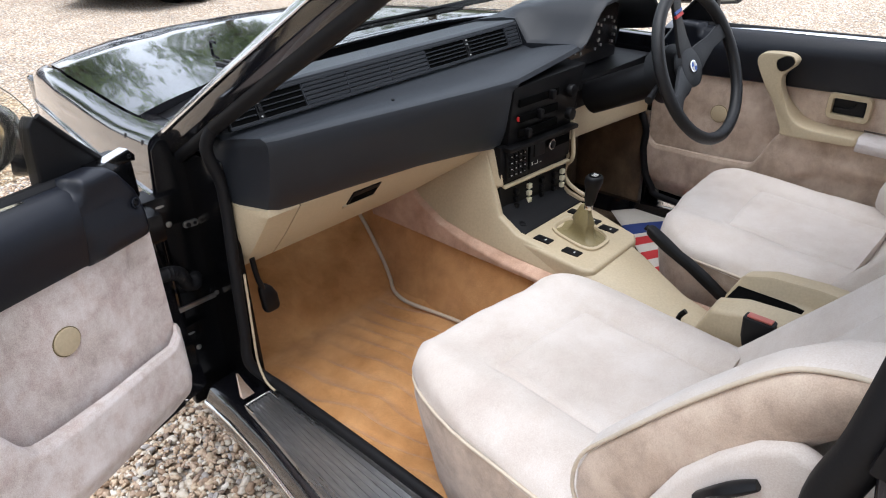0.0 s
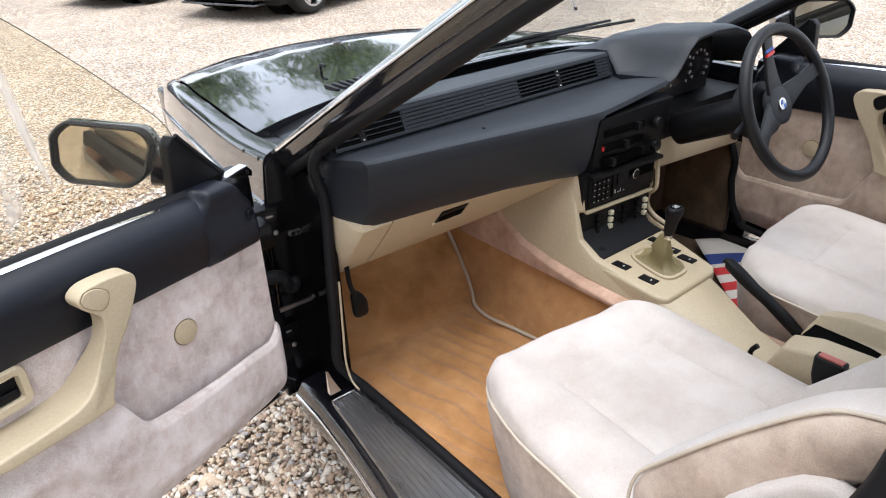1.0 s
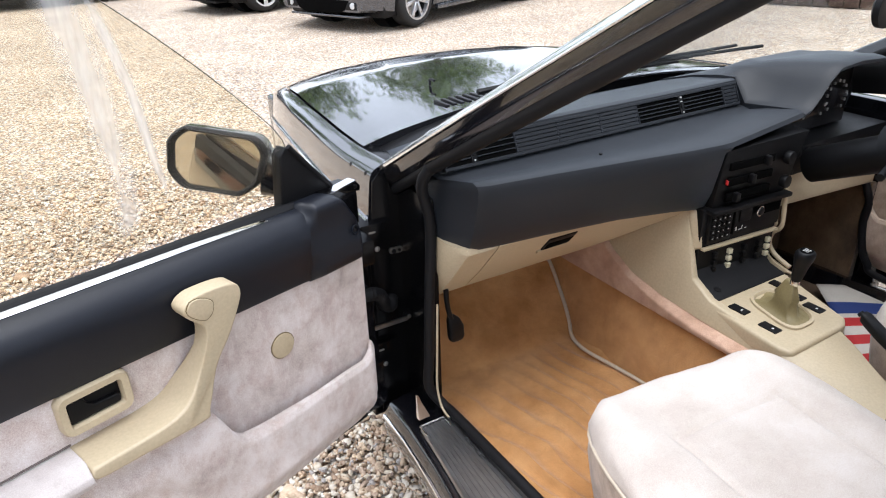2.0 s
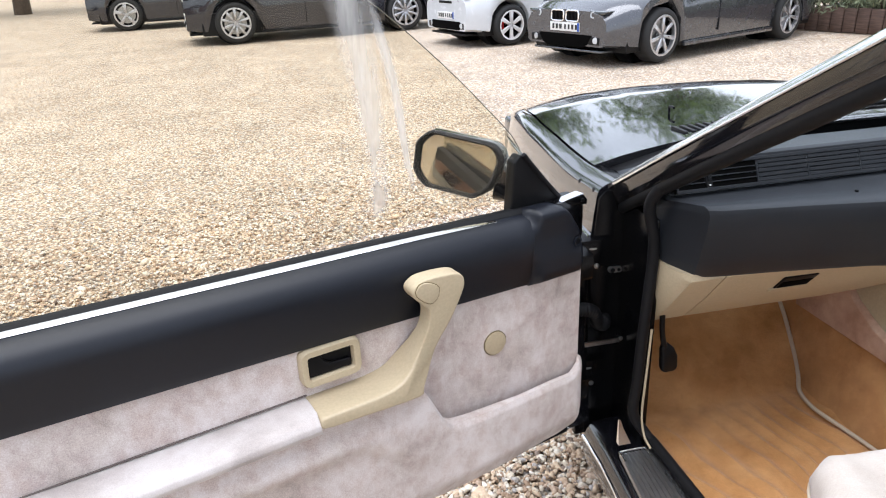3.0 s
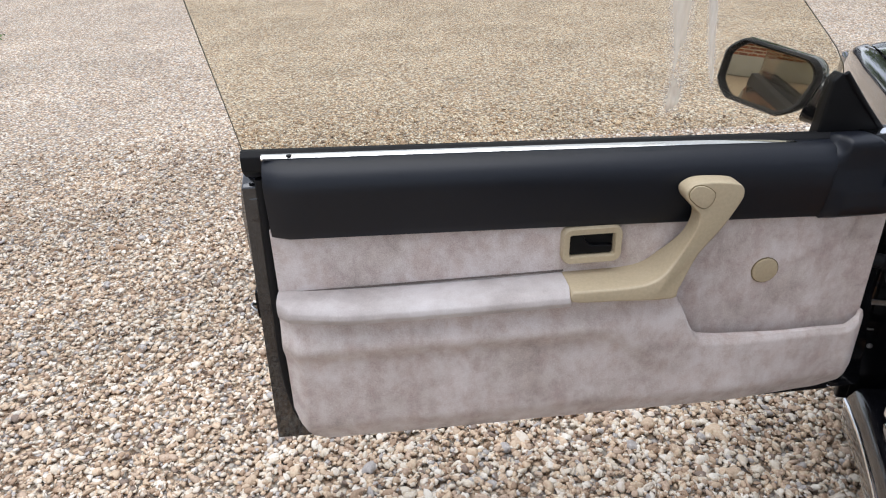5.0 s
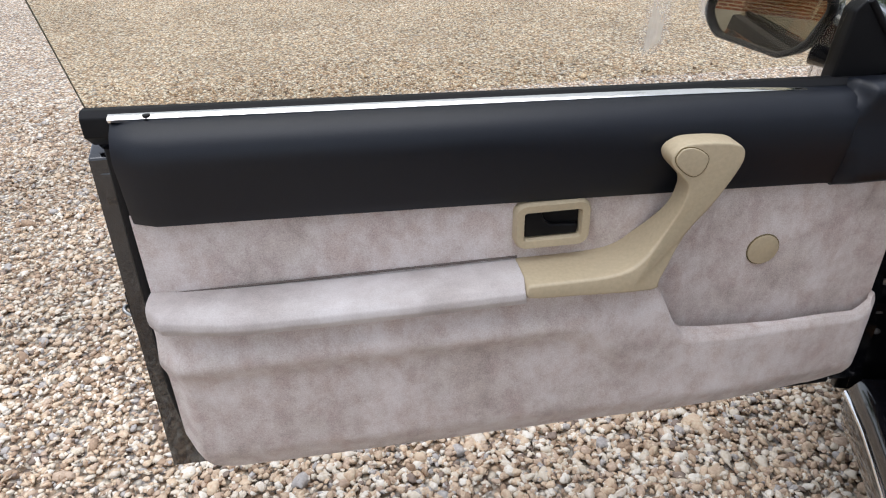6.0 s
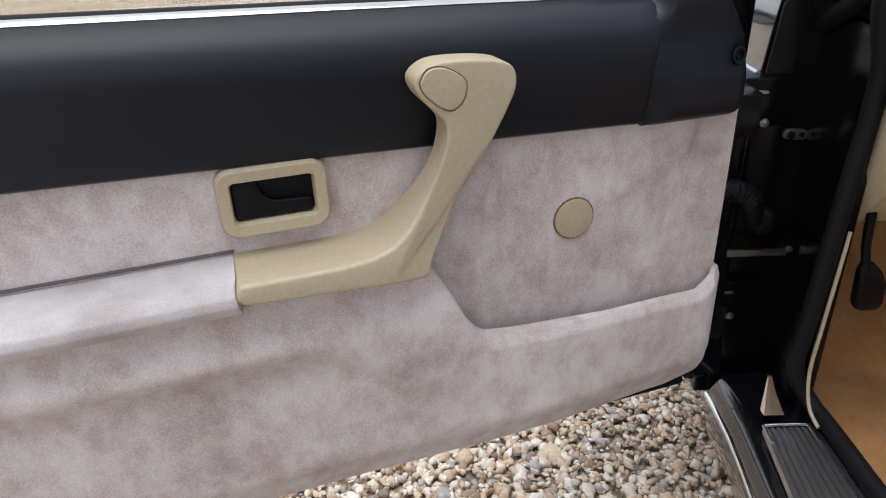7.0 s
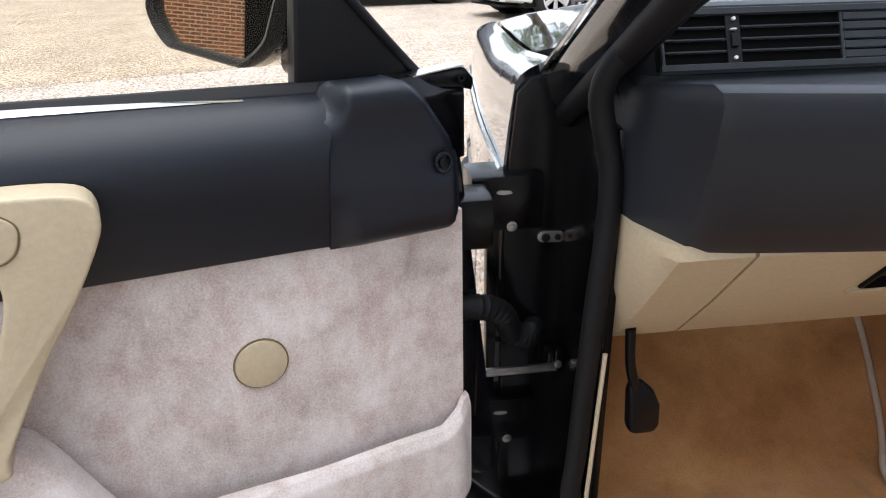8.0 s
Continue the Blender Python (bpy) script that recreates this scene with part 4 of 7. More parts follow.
def wing(name, sx, lab):
    prof = []
    for k in range(25):
        y = 0.190 + 1.39 * k / 24
        top = wing_top(y)
        e = wing_in(y)
        d = abs(y - 0.86)
        low = 0.26 if d > 0.36 else 0.26 + 0.41 * math.sqrt(max(1 - (d / 0.36) ** 2, 0))
        ring = [(e + 0.048, y, top - 0.03), (e + 0.047, y, top + 0.003), (e + 0.042, y, top + 0.006), (e + 0.030, y, top + 0.003), (e + 0.012, y, top - 0.004), (e + 0.001, y, top - 0.012), (e - 0.005, y, top - 0.024), (e - 0.012, y, top - 0.075), (e - 0.017, y, top - 0.122), (e - 0.019, y, top - 0.150), (e - 0.020, y, max(top - 0.26, low + 0.02)), (e - 0.026, y, max(0.50, low + 0.012)), (e - 0.018, y, max(0.36, low + 0.006)), (e - 0.006, y, low), (e + 0.05, y, low), (e + 0.060, y, max(low, 0.6))]
        prof.append([(sx(a), b, c) for a, b, c in ring])
    return part(name, loft(prof, bevel=0.0), PAINT, coupe, lab, angle=34)


left_wing = wing("front_wing", lambda x: x, "glossy black front wing mirroring the gravel")
wing("front_wing", lambda x: 1.60 - x, "glossy black front wing")
part("wing_strip", tube([(wing_in(y) - 0.019, y, z) for y, z in ((0.192, 0.824), (0.35, 0.820), (0.5, 0.816), (0.65, 0.812), (0.85, 0.805), (1.05, 0.795), (1.25, 0.775), (1.42, 0.75))], 0.0042, 6, 3), CHROME, left_wing, "thin bright strip along the wing")
for y in (0.20, 0.30):
    part("wing_screw", disc((wing_in(y + 0.02) - 0.001, y + 0.02, wing_top(y + 0.02) - 0.020), (-1, 0, 0.3), 0.006, 0.003, 0.001, 10), PLASTIC, left_wing)


def bonnet(s, t):
    a = 2 * s - 1
    y = 0.375 + (1.215 - 0.012 * a * a) * t + 0.05 * (1 - a * a) * (1 - t)
    e = wing_in(y)
    x = 0.80 + (0.746 - e) * a
    z = wing_top(y) + 0.004 + 0.050 * (1 - abs(a) ** 2.4) + 0.006 * step(abs(a), 0.50, 0.42 + 0.16) * (1 - step(abs(a), 0.9, 1.0)) * 0.5
    return (x, y, z)


hood = part("bonnet", grid(40, 30, bonnet, lambda s, t: tuple(Vector(bonnet(s, t)) - Vector((0, 0, 0.02)))), PAINT, coupe, "glossy black bonnet mirroring trees and sky", angle=60)
for k in range(9):
    part("bonnet_vent", box(0.36 + 0.024 * k, 0.372 + 0.024 * k, 0.46, 0.53, 0.962, 0.972 + 0.0006 * k, 0.002), PLASTIC, hood, "black vent slot in the bonnet")
part("bonnet_nozzle", tube([(0.46, 0.72, 0.962), (0.458, 0.715, 0.982), (0.452, 0.68, 0.984)], 0.004, 6, 3), PLASTIC, hood)
front = box(0.20, 1.40, 1.46, 1.585, 0.42, 0.800, 0.02, 3)
# unseen black block, added to keep the gap beside the bonnet dark
part("bonnet_gap_block", box(0.20, 1.40, 0.47, 1.25, 0.32, 0.840, 0.01), PLASTIC, coupe)
part("nose_panel", front, PAINT, coupe)


def scuttle(s, t):
    x = 0.055 + 1.49 * s
    c = 1 - abs(2 * s - 1) ** 3
    return (x, 0.40 + 0.08 * c - 0.16 * t + 0.09 * t * c, 0.905 + 0.065 * c + 0.004 * t)


scut = part("scuttle", grid(30, 6, scuttle, lambda s, t: tuple(Vector(scuttle(s, t)) - Vector((0, 0, 0.03)))), PLASTIC, coupe, "black scuttle panel under the wipers")
for x0, x1 in ((0.50, 1.02), (0.98, 1.42)):
    part("wiper_arm", tube([(x0 - 0.05, 0.44, 0.998), (x0 + 0.10, 0.41, 1.012), (x1, 0.37, 1.022)], [0.010, 0.007, 0.005], 6, 5), PLASTIC, scut, "black wiper arm")
    part("wiper_blade", tube([(x0 + 0.02, 0.395, 1.002), ((x0 + x1) / 2, 0.375, 1.012), (x1 + 0.10, 0.345, 1.012)], 0.006, 6, 5), RUBBER, scut)


def screen(s, t):
    x0, x1 = 0.075 + 0.035 * t, 1.525 - 0.035 * t
    c = 1 - abs(2 * s - 1) ** 3
    return (x0 + (x1 - x0) * s, 0.225 + 0.175 * c - (0.882 + 0.06 * c) * t, 0.930 + 0.048 * c + (0.516 - 0.03 * c) * t)


def under_screen(p, gap=0.014):
    """Keeps a point of the dashboard below the windscreen."""
    s = min(max((p[0] - 0.08) / 1.44, 0), 1)
    c = 1 - abs(2 * s - 1) ** 3
    t = max((0.225 + 0.175 * c - p[1]) / (0.882 + 0.06 * c), 0)
    return (p[0], p[1], min(p[2], 0.930 + 0.048 * c + (0.516 - 0.03 * c) * t - gap))


ws = part("windscreen", grid(20, 8, screen, lambda s, t: tuple(Vector(screen(s, t)) - Vector((0, 0.003, 0.004)))), SCREEN, coupe, "clear curved windscreen")
ws.visible_shadow = False
part("screen_trim", tube([screen(k / 10, 0) for k in range(11)], 0.009, 8, 2), CHROME, coupe, "bright trim under the windscreen")


def roof(s, t):
    x = 0.10 + 1.40 * s
    y = -0.665 - 1.15 * t
    return (x, y, 1.445 + 0.030 * (1 - (2 * s - 1) ** 4) - 0.06 * t * t)


part("roof", grid(20, 12, roof, lambda s, t: tuple(Vector(roof(s, t)) - Vector((0, 0, 0.035)))), PAINT, coupe, "glossy black roof")
# unseen pale sheet under the roof, added to brighten the cabin by bounce
part("headliner", grid(12, 8, lambda s, t: tuple(Vector(roof(0.03 + 0.94 * s, 0.02 + 0.96 * t)) - Vector((0, 0, 0.040))), lambda s, t: tuple(Vector(roof(0.03 + 0.94 * s, 0.02 + 0.96 * t)) - Vector((0, 0, 0.044)))), SEAT_LINER, coupe, "unseen headliner, pale to bounce light into the cabin")
# rear side of the door opening
qsec = []
for z, y, x in ((0.24, -1.165, -0.09), (0.45, -1.19, -0.105), (0.65, -1.20, -0.10), (0.85, -1.19, -0.07), (0.96, -1.165, -0.03)):
    qsec.append([(x, y, z), (x + 0.02, y + 0.03, z), (x + 0.13, y + 0.035, z), (x + 0.15, y - 0.05, z), (x + 0.15, y - 0.9, z), (x, y - 0.9, z)])
part("rear_quarter", loft(qsec, bevel=0.006), PAINT, coupe, "glossy black rear quarter panel")
part("quarter_seal", tube([(0.005, -1.09, 0.36), (0.0, -1.125, 0.6), (0.010, -1.105, 0.85), (0.012, -1.125, 0.97), (0.04, -1.145, 1.15), (0.10, -1.18, 1.40)], 0.022, 10, 6), RUBBER, coupe, "black rubber seal at the rear of the door opening")
part("quarter_post", loft([[(x + dx, y + dy, z) for dx, dy in ((-0.02, 0.005), (0.035, 0.005), (0.035, -0.06), (-0.02, -0.06))] for x, y, z in ((0.0, -1.135, 0.955), (0.04, -1.165, 1.15), (0.10, -1.20, 1.42))], bevel=0.006), PLASTIC, coupe, "black quarter window post")
def quarter(sx, lab):
    """The flank from the door to the tail, open over the rear wheel; sx maps the left side's x to this side's."""
    prof = []
    for k in range(31):
        y = -2.06 - 0.86 * k / 30
        f = step(-y, 2.35, 3.05)
        top = 0.955 - 0.045 * f
        low = 0.24 + 0.10 * f
        e = -0.09 + 0.12 * f * f
        prof.append([(sx(x), y, z) for x, z in ((e + 0.15, low), (e + 0.03, low), (e + 0.004, low + 0.05), (e - 0.010, 0.5), (e - 0.006, 0.68), (e + 0.020, 0.84), (e + 0.055, top - 0.012), (e + 0.075, top), (e + 0.15, top + 0.004))])
    return part("rear_flank", loft(prof), PAINT, coupe, lab)


quarter(lambda x: x, "glossy black rear flank")
quarter(lambda x: 1.60 - x, "glossy black rear flank")
qsec = []
for z, x in ((0.24, 1.69), (0.45, 1.705), (0.65, 1.70), (0.85, 1.67), (0.96, 1.63)):
    qsec.append([(x, -1.22, z), (x - 0.10, -1.22, z), (x - 0.10, -2.07, z), (x, -2.07, z)])
part("rear_quarter", loft(qsec, bevel=0.006), PAINT, coupe, "glossy black rear quarter panel")
part("rocker", loft([[(1.60 - sill_x(y) + dx, y, z) for dx, z in ((-0.16, 0.19), (0.012, 0.20), (0.024, 0.25), (0.022, 0.295), (0.0, 0.326), (-0.09, 0.334))] for y in ys]), PAINT, coupe)


part("cowl_side", box(1.585, 1.64, -0.16, 0.40, 0.22, 0.90, 0.008), PAINT, coupe)


def boot(s, t):
    a = 2 * s - 1
    y = -2.22 - 0.70 * t
    return (0.80 + (0.78 - 0.05 * t) * a, y, 0.972 - 0.03 * t + 0.030 * (1 - abs(a) ** 2.5) - 0.02 * t ** 6)


part("boot_lid", grid(24, 16, boot, lambda s, t: tuple(Vector(boot(s, t)) - Vector((0, 0, 0.03)))), PAINT, coupe, "glossy black boot lid")


def rear_glass(s, t):
    a = 2 * s - 1
    return (0.80 + (0.66 + 0.07 * t) * a, -1.79 - 0.44 * t - 0.03 * (1 - a * a), 1.405 - 0.42 * t + 0.025 * (1 - a * a))


rg = part("rear_window", grid(16, 8, rear_glass, lambda s, t: tuple(Vector(rear_glass(s, t)) - Vector((0, 0.003, 0.004)))), SCREEN, coupe, "clear rear window")
rg.visible_shadow = False
for side in (-1, 1):
    part("rear_pillar", loft([[(0.80 + side * (w + dx), y + dyy, z) for dx, dyy in ((-0.03, 0.10), (0.02, 0.12), (0.03, -0.02), (-0.02, -0.03))] for y, z, w in ((-1.72, 1.405, 0.67), (-1.90, 1.25, 0.70), (-2.06, 1.10, 0.725), (-2.22, 0.965, 0.75))]), PAINT, coupe, "glossy black rear pillar")
part("tail_panel", box(0.08, 1.52, -2.925, -2.86, 0.36, 0.925, 0.02, 3), PAINT, coupe, "glossy black tail panel")
part("rear_bumper", box(0.0, 1.60, -3.03, -2.90, 0.40, 0.56, 0.03, 3), PAINT, coupe, "black rear bumper")
for side in (-1, 1):
    part("tail_lamp", box(0.80 + side * 0.55 - 0.16, 0.80 + side * 0.55 + 0.16, -2.94, -2.92, 0.66, 0.80, 0.008), RED, coupe, "red tail lamp")
part("boot_floor", box(0.10, 1.50, -2.86, -2.06, 0.25, 0.42, 0.02), PLASTIC, coupe)
part("rear_shelf", box(0.10, 1.50, -2.22, -2.05, 0.93, 0.95, 0.004), SEAT_SIDE, coupe)
part("rear_bulkhead", box(0.1, 1.5, -2.15, -2.05, 0.25, 0.93, 0.02), SEAT_SIDE, coupe)


def wheel_parts(owner, c, r, w, n_spoke, side, spoke_mat, tyre_mat):
    """side: -1 where the face looks along -x."""
    prof = [(0.62, 0.5), (0.66, 0.56), (0.80, 0.58), (0.94, 0.52), (1.0, 0.36), (1.0, -0.36), (0.94, -0.5), (0.66, -0.5)]
    rings = [[Vector((c[0] + side * b * w, c[1] + a * r * math.cos(t), c[2] + a * r * math.sin(t))) for a, b in prof] for t in [2 * math.pi * k / 36 for k in range(36)]]
    bm = loft(rings + [rings[0]], cap=False)
    bmesh.ops.remove_doubles(bm, verts=bm.verts, dist=1e-6)
    tyre = part("tyre", finish(bm), tyre_mat, owner, "black tyre")
    rim = [disc((c[0] + side * 0.22 * w, c[1], c[2]), (side, 0, 0), 0.66 * r, 0.3 * w, 0.004, 36, hole=0.60 * r), disc((c[0] + side * 0.30 * w, c[1], c[2]), (side, 0, 0), 0.14 * r, 0.15 * w, 0.006, 20)]
    for k in range(n_spoke):
        t = 2 * math.pi * k / n_spoke
        m = Matrix.Translation(c) @ Matrix.Rotation(t, 4, 'X')
        s = box(min(side * 0.28, side * 0.46) * w, max(side * 0.28, side * 0.46) * w, -0.022 * r / 0.33, 0.022 * r / 0.33, 0.10 * r, 0.64 * r, 0.004, 1)
        s.transform(m)
        rim.append(s)
    part("rim", join(*rim), spoke_mat, owner)
    part("brake_disc", disc((c[0] + side * 0.02 * w, c[1], c[2]), (side, 0, 0), 0.45 * r, 0.02, 0, 28), STEEL, owner)
    return tyre


TYRE = material("tyre_rubber", (0.016, 0.016, 0.016, 1), 0.75, vary=0.3, scale=30, bump=0.2, bump_scale=120)
ALLOY = material("silver_alloy", (0.62, 0.62, 0.64, 1), 0.28, metal=0.9, vary=0.15, scale=20)
fw = part("front_wheel", disc((0.17, 0.86, 0.325), (-1, 0, 0), 0.06, 0.05, 0.004), ALLOY, coupe, "alloy wheel with a black tyre")
wheel_parts(fw, (0.165, 0.86, 0.325), 0.325, 0.20, 16, -1, ALLOY, TYRE)
for c_, side in (((1.435, 0.86, 0.325), 1), ((0.060, -1.76, 0.325), -1), ((1.540, -1.76, 0.325), 1)):
    w_ = part("road_wheel", disc((c_[0] + side * 0.0, c_[1], c_[2]), (side, 0, 0), 0.06, 0.05, 0.004), ALLOY, coupe, "alloy wheel with a black tyre")
    wheel_parts(w_, c_, 0.325, 0.20, 16, side, ALLOY, TYRE)

# ---- coupe interior ----
# floor, footwell and tunnel
def floor_sheet(s, t):
    y = -1.15 + 1.75 * t
    x = 0.085 + (0.545 + 0.048 * step(y, 0.14, 0.36)) * s
    z = 0.285 + 0.95 * max(y - 0.20, 0) * (0.9 + 0.1 * s)
    z += 0.010 * step(abs(2 * s - 1), 0.9, 1.0)
    rib = 1 - 1.9 * abs(math.sin(0.5 * ((x + 0.20 * y) * 118 + 4.2 * noise.noise((x * 4, y * 5, 0)) + 1.4 * noise.noise((x * 9, y * 12, 4)))))
    z += 0.0080 * rib * (1 - step(y, 0.02, 0.24)) * step(y, -0.70, -0.58) * (0.35 + 0.65 * step(noise.noise((x * 3.2, y * 3.6, 5)), -0.25, 0.15))
    return (x, y, z)


part("carpet", grid(130, 110, floor_sheet, lambda s, t: tuple(Vector(floor_sheet(s, t)) - Vector((0, 0, 0.04)))), CARPET, coupe, "worn amber carpet with ripples", angle=70)


def tunnel_side(s, t):
    y = -1.15 + 1.72 * s
    z = 0.285 + (0.203 - 0.07 * step(-y, 0.42, 0.50)) * t + 0.95 * max(y - 0.20, 0) * (1 - t) * 0.9
    return (0.622 + 0.055 * t + 0.046 * step(y, 0.14, 0.36) * (1 - t), y, max(z, 0.285))


part("tunnel_carpet", grid(50, 8, tunnel_side, lambda s, t: tuple(Vector(tunnel_side(s, t)) + Vector((0.03, 0, 0)))), CARPET, coupe, "amber carpet on the tunnel")
part("carpet_piping", tube([(0.625, -0.62, 0.293), (0.624, -0.25, 0.294), (0.617, -0.098, 0.294), (0.602, 0.015, 0.294), (0.590, 0.10, 0.295), (0.603, 0.165, 0.298), (0.630, 0.210, 0.312), (0.645, 0.250, 0.345), (0.656, 0.300, 0.392), (0.664, 0.350, 0.440), (0.668, 0.42, 0.505)], 0.0055, 8, 6), PIPING, coupe, "pale piping on the carpet edge")
part("tunnel_trim", loft([[(0.676, y, 0.485), (0.656, y, 0.492), (0.654, y, z - 0.006), (0.668, y, z), (0.715, y, z)] for y, z in ((-1.0, 0.47), (-0.60, 0.49), (-0.44, 0.506), (-0.2, 0.514), (-0.08, 0.530), (0.02, 0.558), (0.10, 0.600), (0.20, 0.680), (0.30, 0.70))], bevel=0.005), PINK_CARPET, coupe, "pinkish carpet strip along the console")
part("tunnel_core", box(0.70, 0.90, -1.2, 0.5, 0.28, 0.455, 0.02), PINK_CARPET, coupe)
part("driver_carpet", grid(10, 20, lambda s, t: (0.90 + 0.70 * s, -1.15 + 1.7 * t, 0.285 + 0.9 * max(-1.15 + 1.7 * t - 0.15, 0)), lambda s, t: (0.90 + 0.70 * s, -1.15 + 1.7 * t, 0.25 + 0.9 * max(-1.15 + 1.7 * t - 0.15, 0))), SHADE_BROWN_CARPET, coupe, "driver's footwell carpet, browned for its shade")
part("bulkhead", box(0.115, 1.49, 0.42, 0.46, 0.25, 0.895, 0.01), PLASTIC, coupe)
part("kick_panel", box(0.080, 0.094, 0.085, 0.45, 0.29, 0.66, 0.006), CARPET, coupe)
part("kick_panel", box(1.545, 1.575, -0.10, 0.45, 0.29, 0.66, 0.006), SHADE_BROWN_CARPET, coupe)
part("driver_seal", tube([(1.535, -0.06, 0.70), (1.538, -0.105, 0.61), (1.54, -0.105, 0.52), (1.54, -0.145, 0.41), (1.54, -0.26, 0.372), (1.54, -1.0, 0.37)], 0.012, 8, 6), RUBBER, coupe, "black rubber seal round the driver's door")
pedal = part("bonnet_release", tube([(0.113, 0.070, 0.660), (0.118, 0.072, 0.610), (0.130, 0.076, 0.570)], 0.0065, 8, 4), PLASTIC, coupe, "black release lever under the dash")
part("release_grip", loft([[(0.142 + dx + a * k, 0.078 + b * k, z) for a, b in rounded(-0.021, 0.021, -0.011, 0.011, 0.008, 3)] for z, k, dx in ((0.580, 0.40, -0.012), (0.566, 0.80, -0.006), (0.545, 1.0, 0.0), (0.515, 1.0, 0.002), (0.507, 0.85, 0.002), (0.503, 0.6, 0.002))], bevel=0.002), PLASTIC, pedal)

# dashboard: a lofted skin from the left end to the centre
DASH_ROWS = [  # x, depth shift, crest z, bottom z, crest y, recess under the lip
    (0.076, 0.120, 0.936, 0.802, -0.060, 0), (0.084, 0.060, 0.956, 0.803, -0.066, 0), (0.108, 0.004, 0.966, 0.804, -0.080, 0), (0.130, 0.000, 0.967, 0.804, -0.086, 0),
    (0.30, -0.004, 0.962, 0.800, -0.096, 0), (0.50, -0.010, 0.955, 0.793, -0.108, 0), (0.66, -0.016, 0.949, 0.778, -0.116, 0), (0.755, -0.020, 0.948, 0.766, -0.122, 0), (0.785, -0.022, 0.949, 0.764, -0.122, 0.015), (0.80, -0.022, 0.950, 0.80, -0.121, 0.05),
    (0.86, -0.022, 0.956, 0.82, -0.120, 0.06), (0.92, -0.022, 0.963, 0.82, -0.120, 0.06), (0.98, -0.022, 0.970, 0.82, -0.120, 0.06), (1.046, -0.022, 0.978, 0.82, -0.120, 0.06)]


def dash_ring(x, sh, cz, bz, cy, rec):
    return [under_screen(p) for p in [(x, 0.36, 0.86), (x, 0.34, 0.965), (x, 0.22, 0.998), (x, 0.110, 1.014), (x, 0.092 + sh * .3, 1.019), (x, 0.082 + sh * .3, 1.016), (x, 0.054 + sh * .3, 0.954), (x, 0.030 + sh * .5, 0.948), (x, -0.02 + sh * .6, cz - 0.008 - 0.3 * max(cz - 0.95, 0)),
            (x, cy + 0.022 + sh, cz), (x, cy + 0.006 + sh, cz - 0.004), (x, cy + sh, cz - 0.014), (x, cy + 0.004 + sh + rec, cz - 0.05 + rec * .3), (x, cy + 0.020 + sh + rec, bz + 0.05), (x, cy + 0.034 + sh + rec, bz + 0.012), (x, cy + 0.044 + sh + rec, bz), (x, 0.03 + sh, bz + 0.004), (x, 0.36, bz)]]


dash = part("dashboard", loft([dash_ring(*r) for r in DASH_ROWS], bevel=0.0), DASH, coupe, "black grained vinyl dashboard", angle=38)


VISOR = [(0.70, 0.938), (0.795, 0.944), (0.92, 0.960), (1.05, 0.976), (1.075, 0.986), (1.10, 1.012), (1.135, 1.055), (1.165, 1.076), (1.25, 1.084), (1.35, 1.078), (1.43, 1.052), (1.475, 1.01), (1.49, 0.97)]


# vents let into the dash: frame, slats, thumb wheels
VENT_N = Vector((0, -0.90, 0.44)).normalized()


def vent_point(x, h):
    """h from 0 at the lower edge to 1 at the upper."""
    return Vector((x, 0.050 + 0.026 * h - 0.004, 0.956 + 0.058 * h))


def slat_bar(x0, x1, h, th=0.0022, proud=0.004):
    bm = box(x0, x1, -0.004, proud, -th, th, 0.0006, 1)
    bm.transform(Matrix.Translation(vent_point(0, h)) @ Matrix.Rotation(radians(-26), 4, 'X') @ Matrix.Rotation(radians(180), 4, 'Z'))
    for v in bm.verts:
        v.co.x = -v.co.x
    bmesh.ops.reverse_faces(bm, faces=bm.faces)
    return bm


GROUPS = [(0.110, 0.172, 3, True), (0.188, 0.292, 3, True), (0.296, 0.413, 5, False), (0.417, 0.541, 5, False), (0.545, 0.665, 5, False), (0.669, 0.810, 4, True), (0.828, 0.975, 4, True), (0.979, 1.030, 5, False)]
# flat near-black sheet behind the slats paints the shade of deep ducts
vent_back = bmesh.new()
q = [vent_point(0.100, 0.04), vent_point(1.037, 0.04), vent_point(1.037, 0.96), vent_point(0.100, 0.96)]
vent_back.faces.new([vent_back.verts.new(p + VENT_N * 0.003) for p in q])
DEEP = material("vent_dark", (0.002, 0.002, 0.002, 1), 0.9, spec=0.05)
vents = part("vent_shade_sheet", vent_back, DEEP, dash, "near-black sheet standing for the shade inside the vents", smooth=False)
for h in (0.075, 0.925):
    part("vent_frame", slat_bar(0.104, 1.034, h, 0.0034, 0.0075), DASH, dash, smooth=False)
for x0, x1, n, open_ in GROUPS:
    for k in range(n):
        part("vent_slat", slat_bar(x0, x1, 0.13 + 0.74 * ((k + 1) / (n + 1) if open_ else (k + 0.5) / n), 0.0011 if open_ else 0.0038, 0.0060), DASH, dash, smooth=False)
for x in (0.180, 0.819):
    for h in (0.20, 0.80):
        part("vent_dot", disc(vent_point(x, h) + VENT_N * 0.006, VENT_N, 0.0019, 0.003, 0.0006, 12), GREY_MARK, dash)
    part("vent_post", slat_bar(x - 0.0075, x + 0.0075, 0.5, 0.024, 0.0060), PLASTIC, dash, smooth=False)
    wheel_ = part("vent_wheel", slat_bar(x - 0.0035, x + 0.0035, 0.47, 0.0065, 0.0090), PLASTIC, dash, "thumb wheel between the vents", smooth=False)
    part("wheel_mark", slat_bar(x - 0.0042, x + 0.0020, 0.635, 0.0009, 0.0098), GREY_MARK, wheel_, smooth=False)
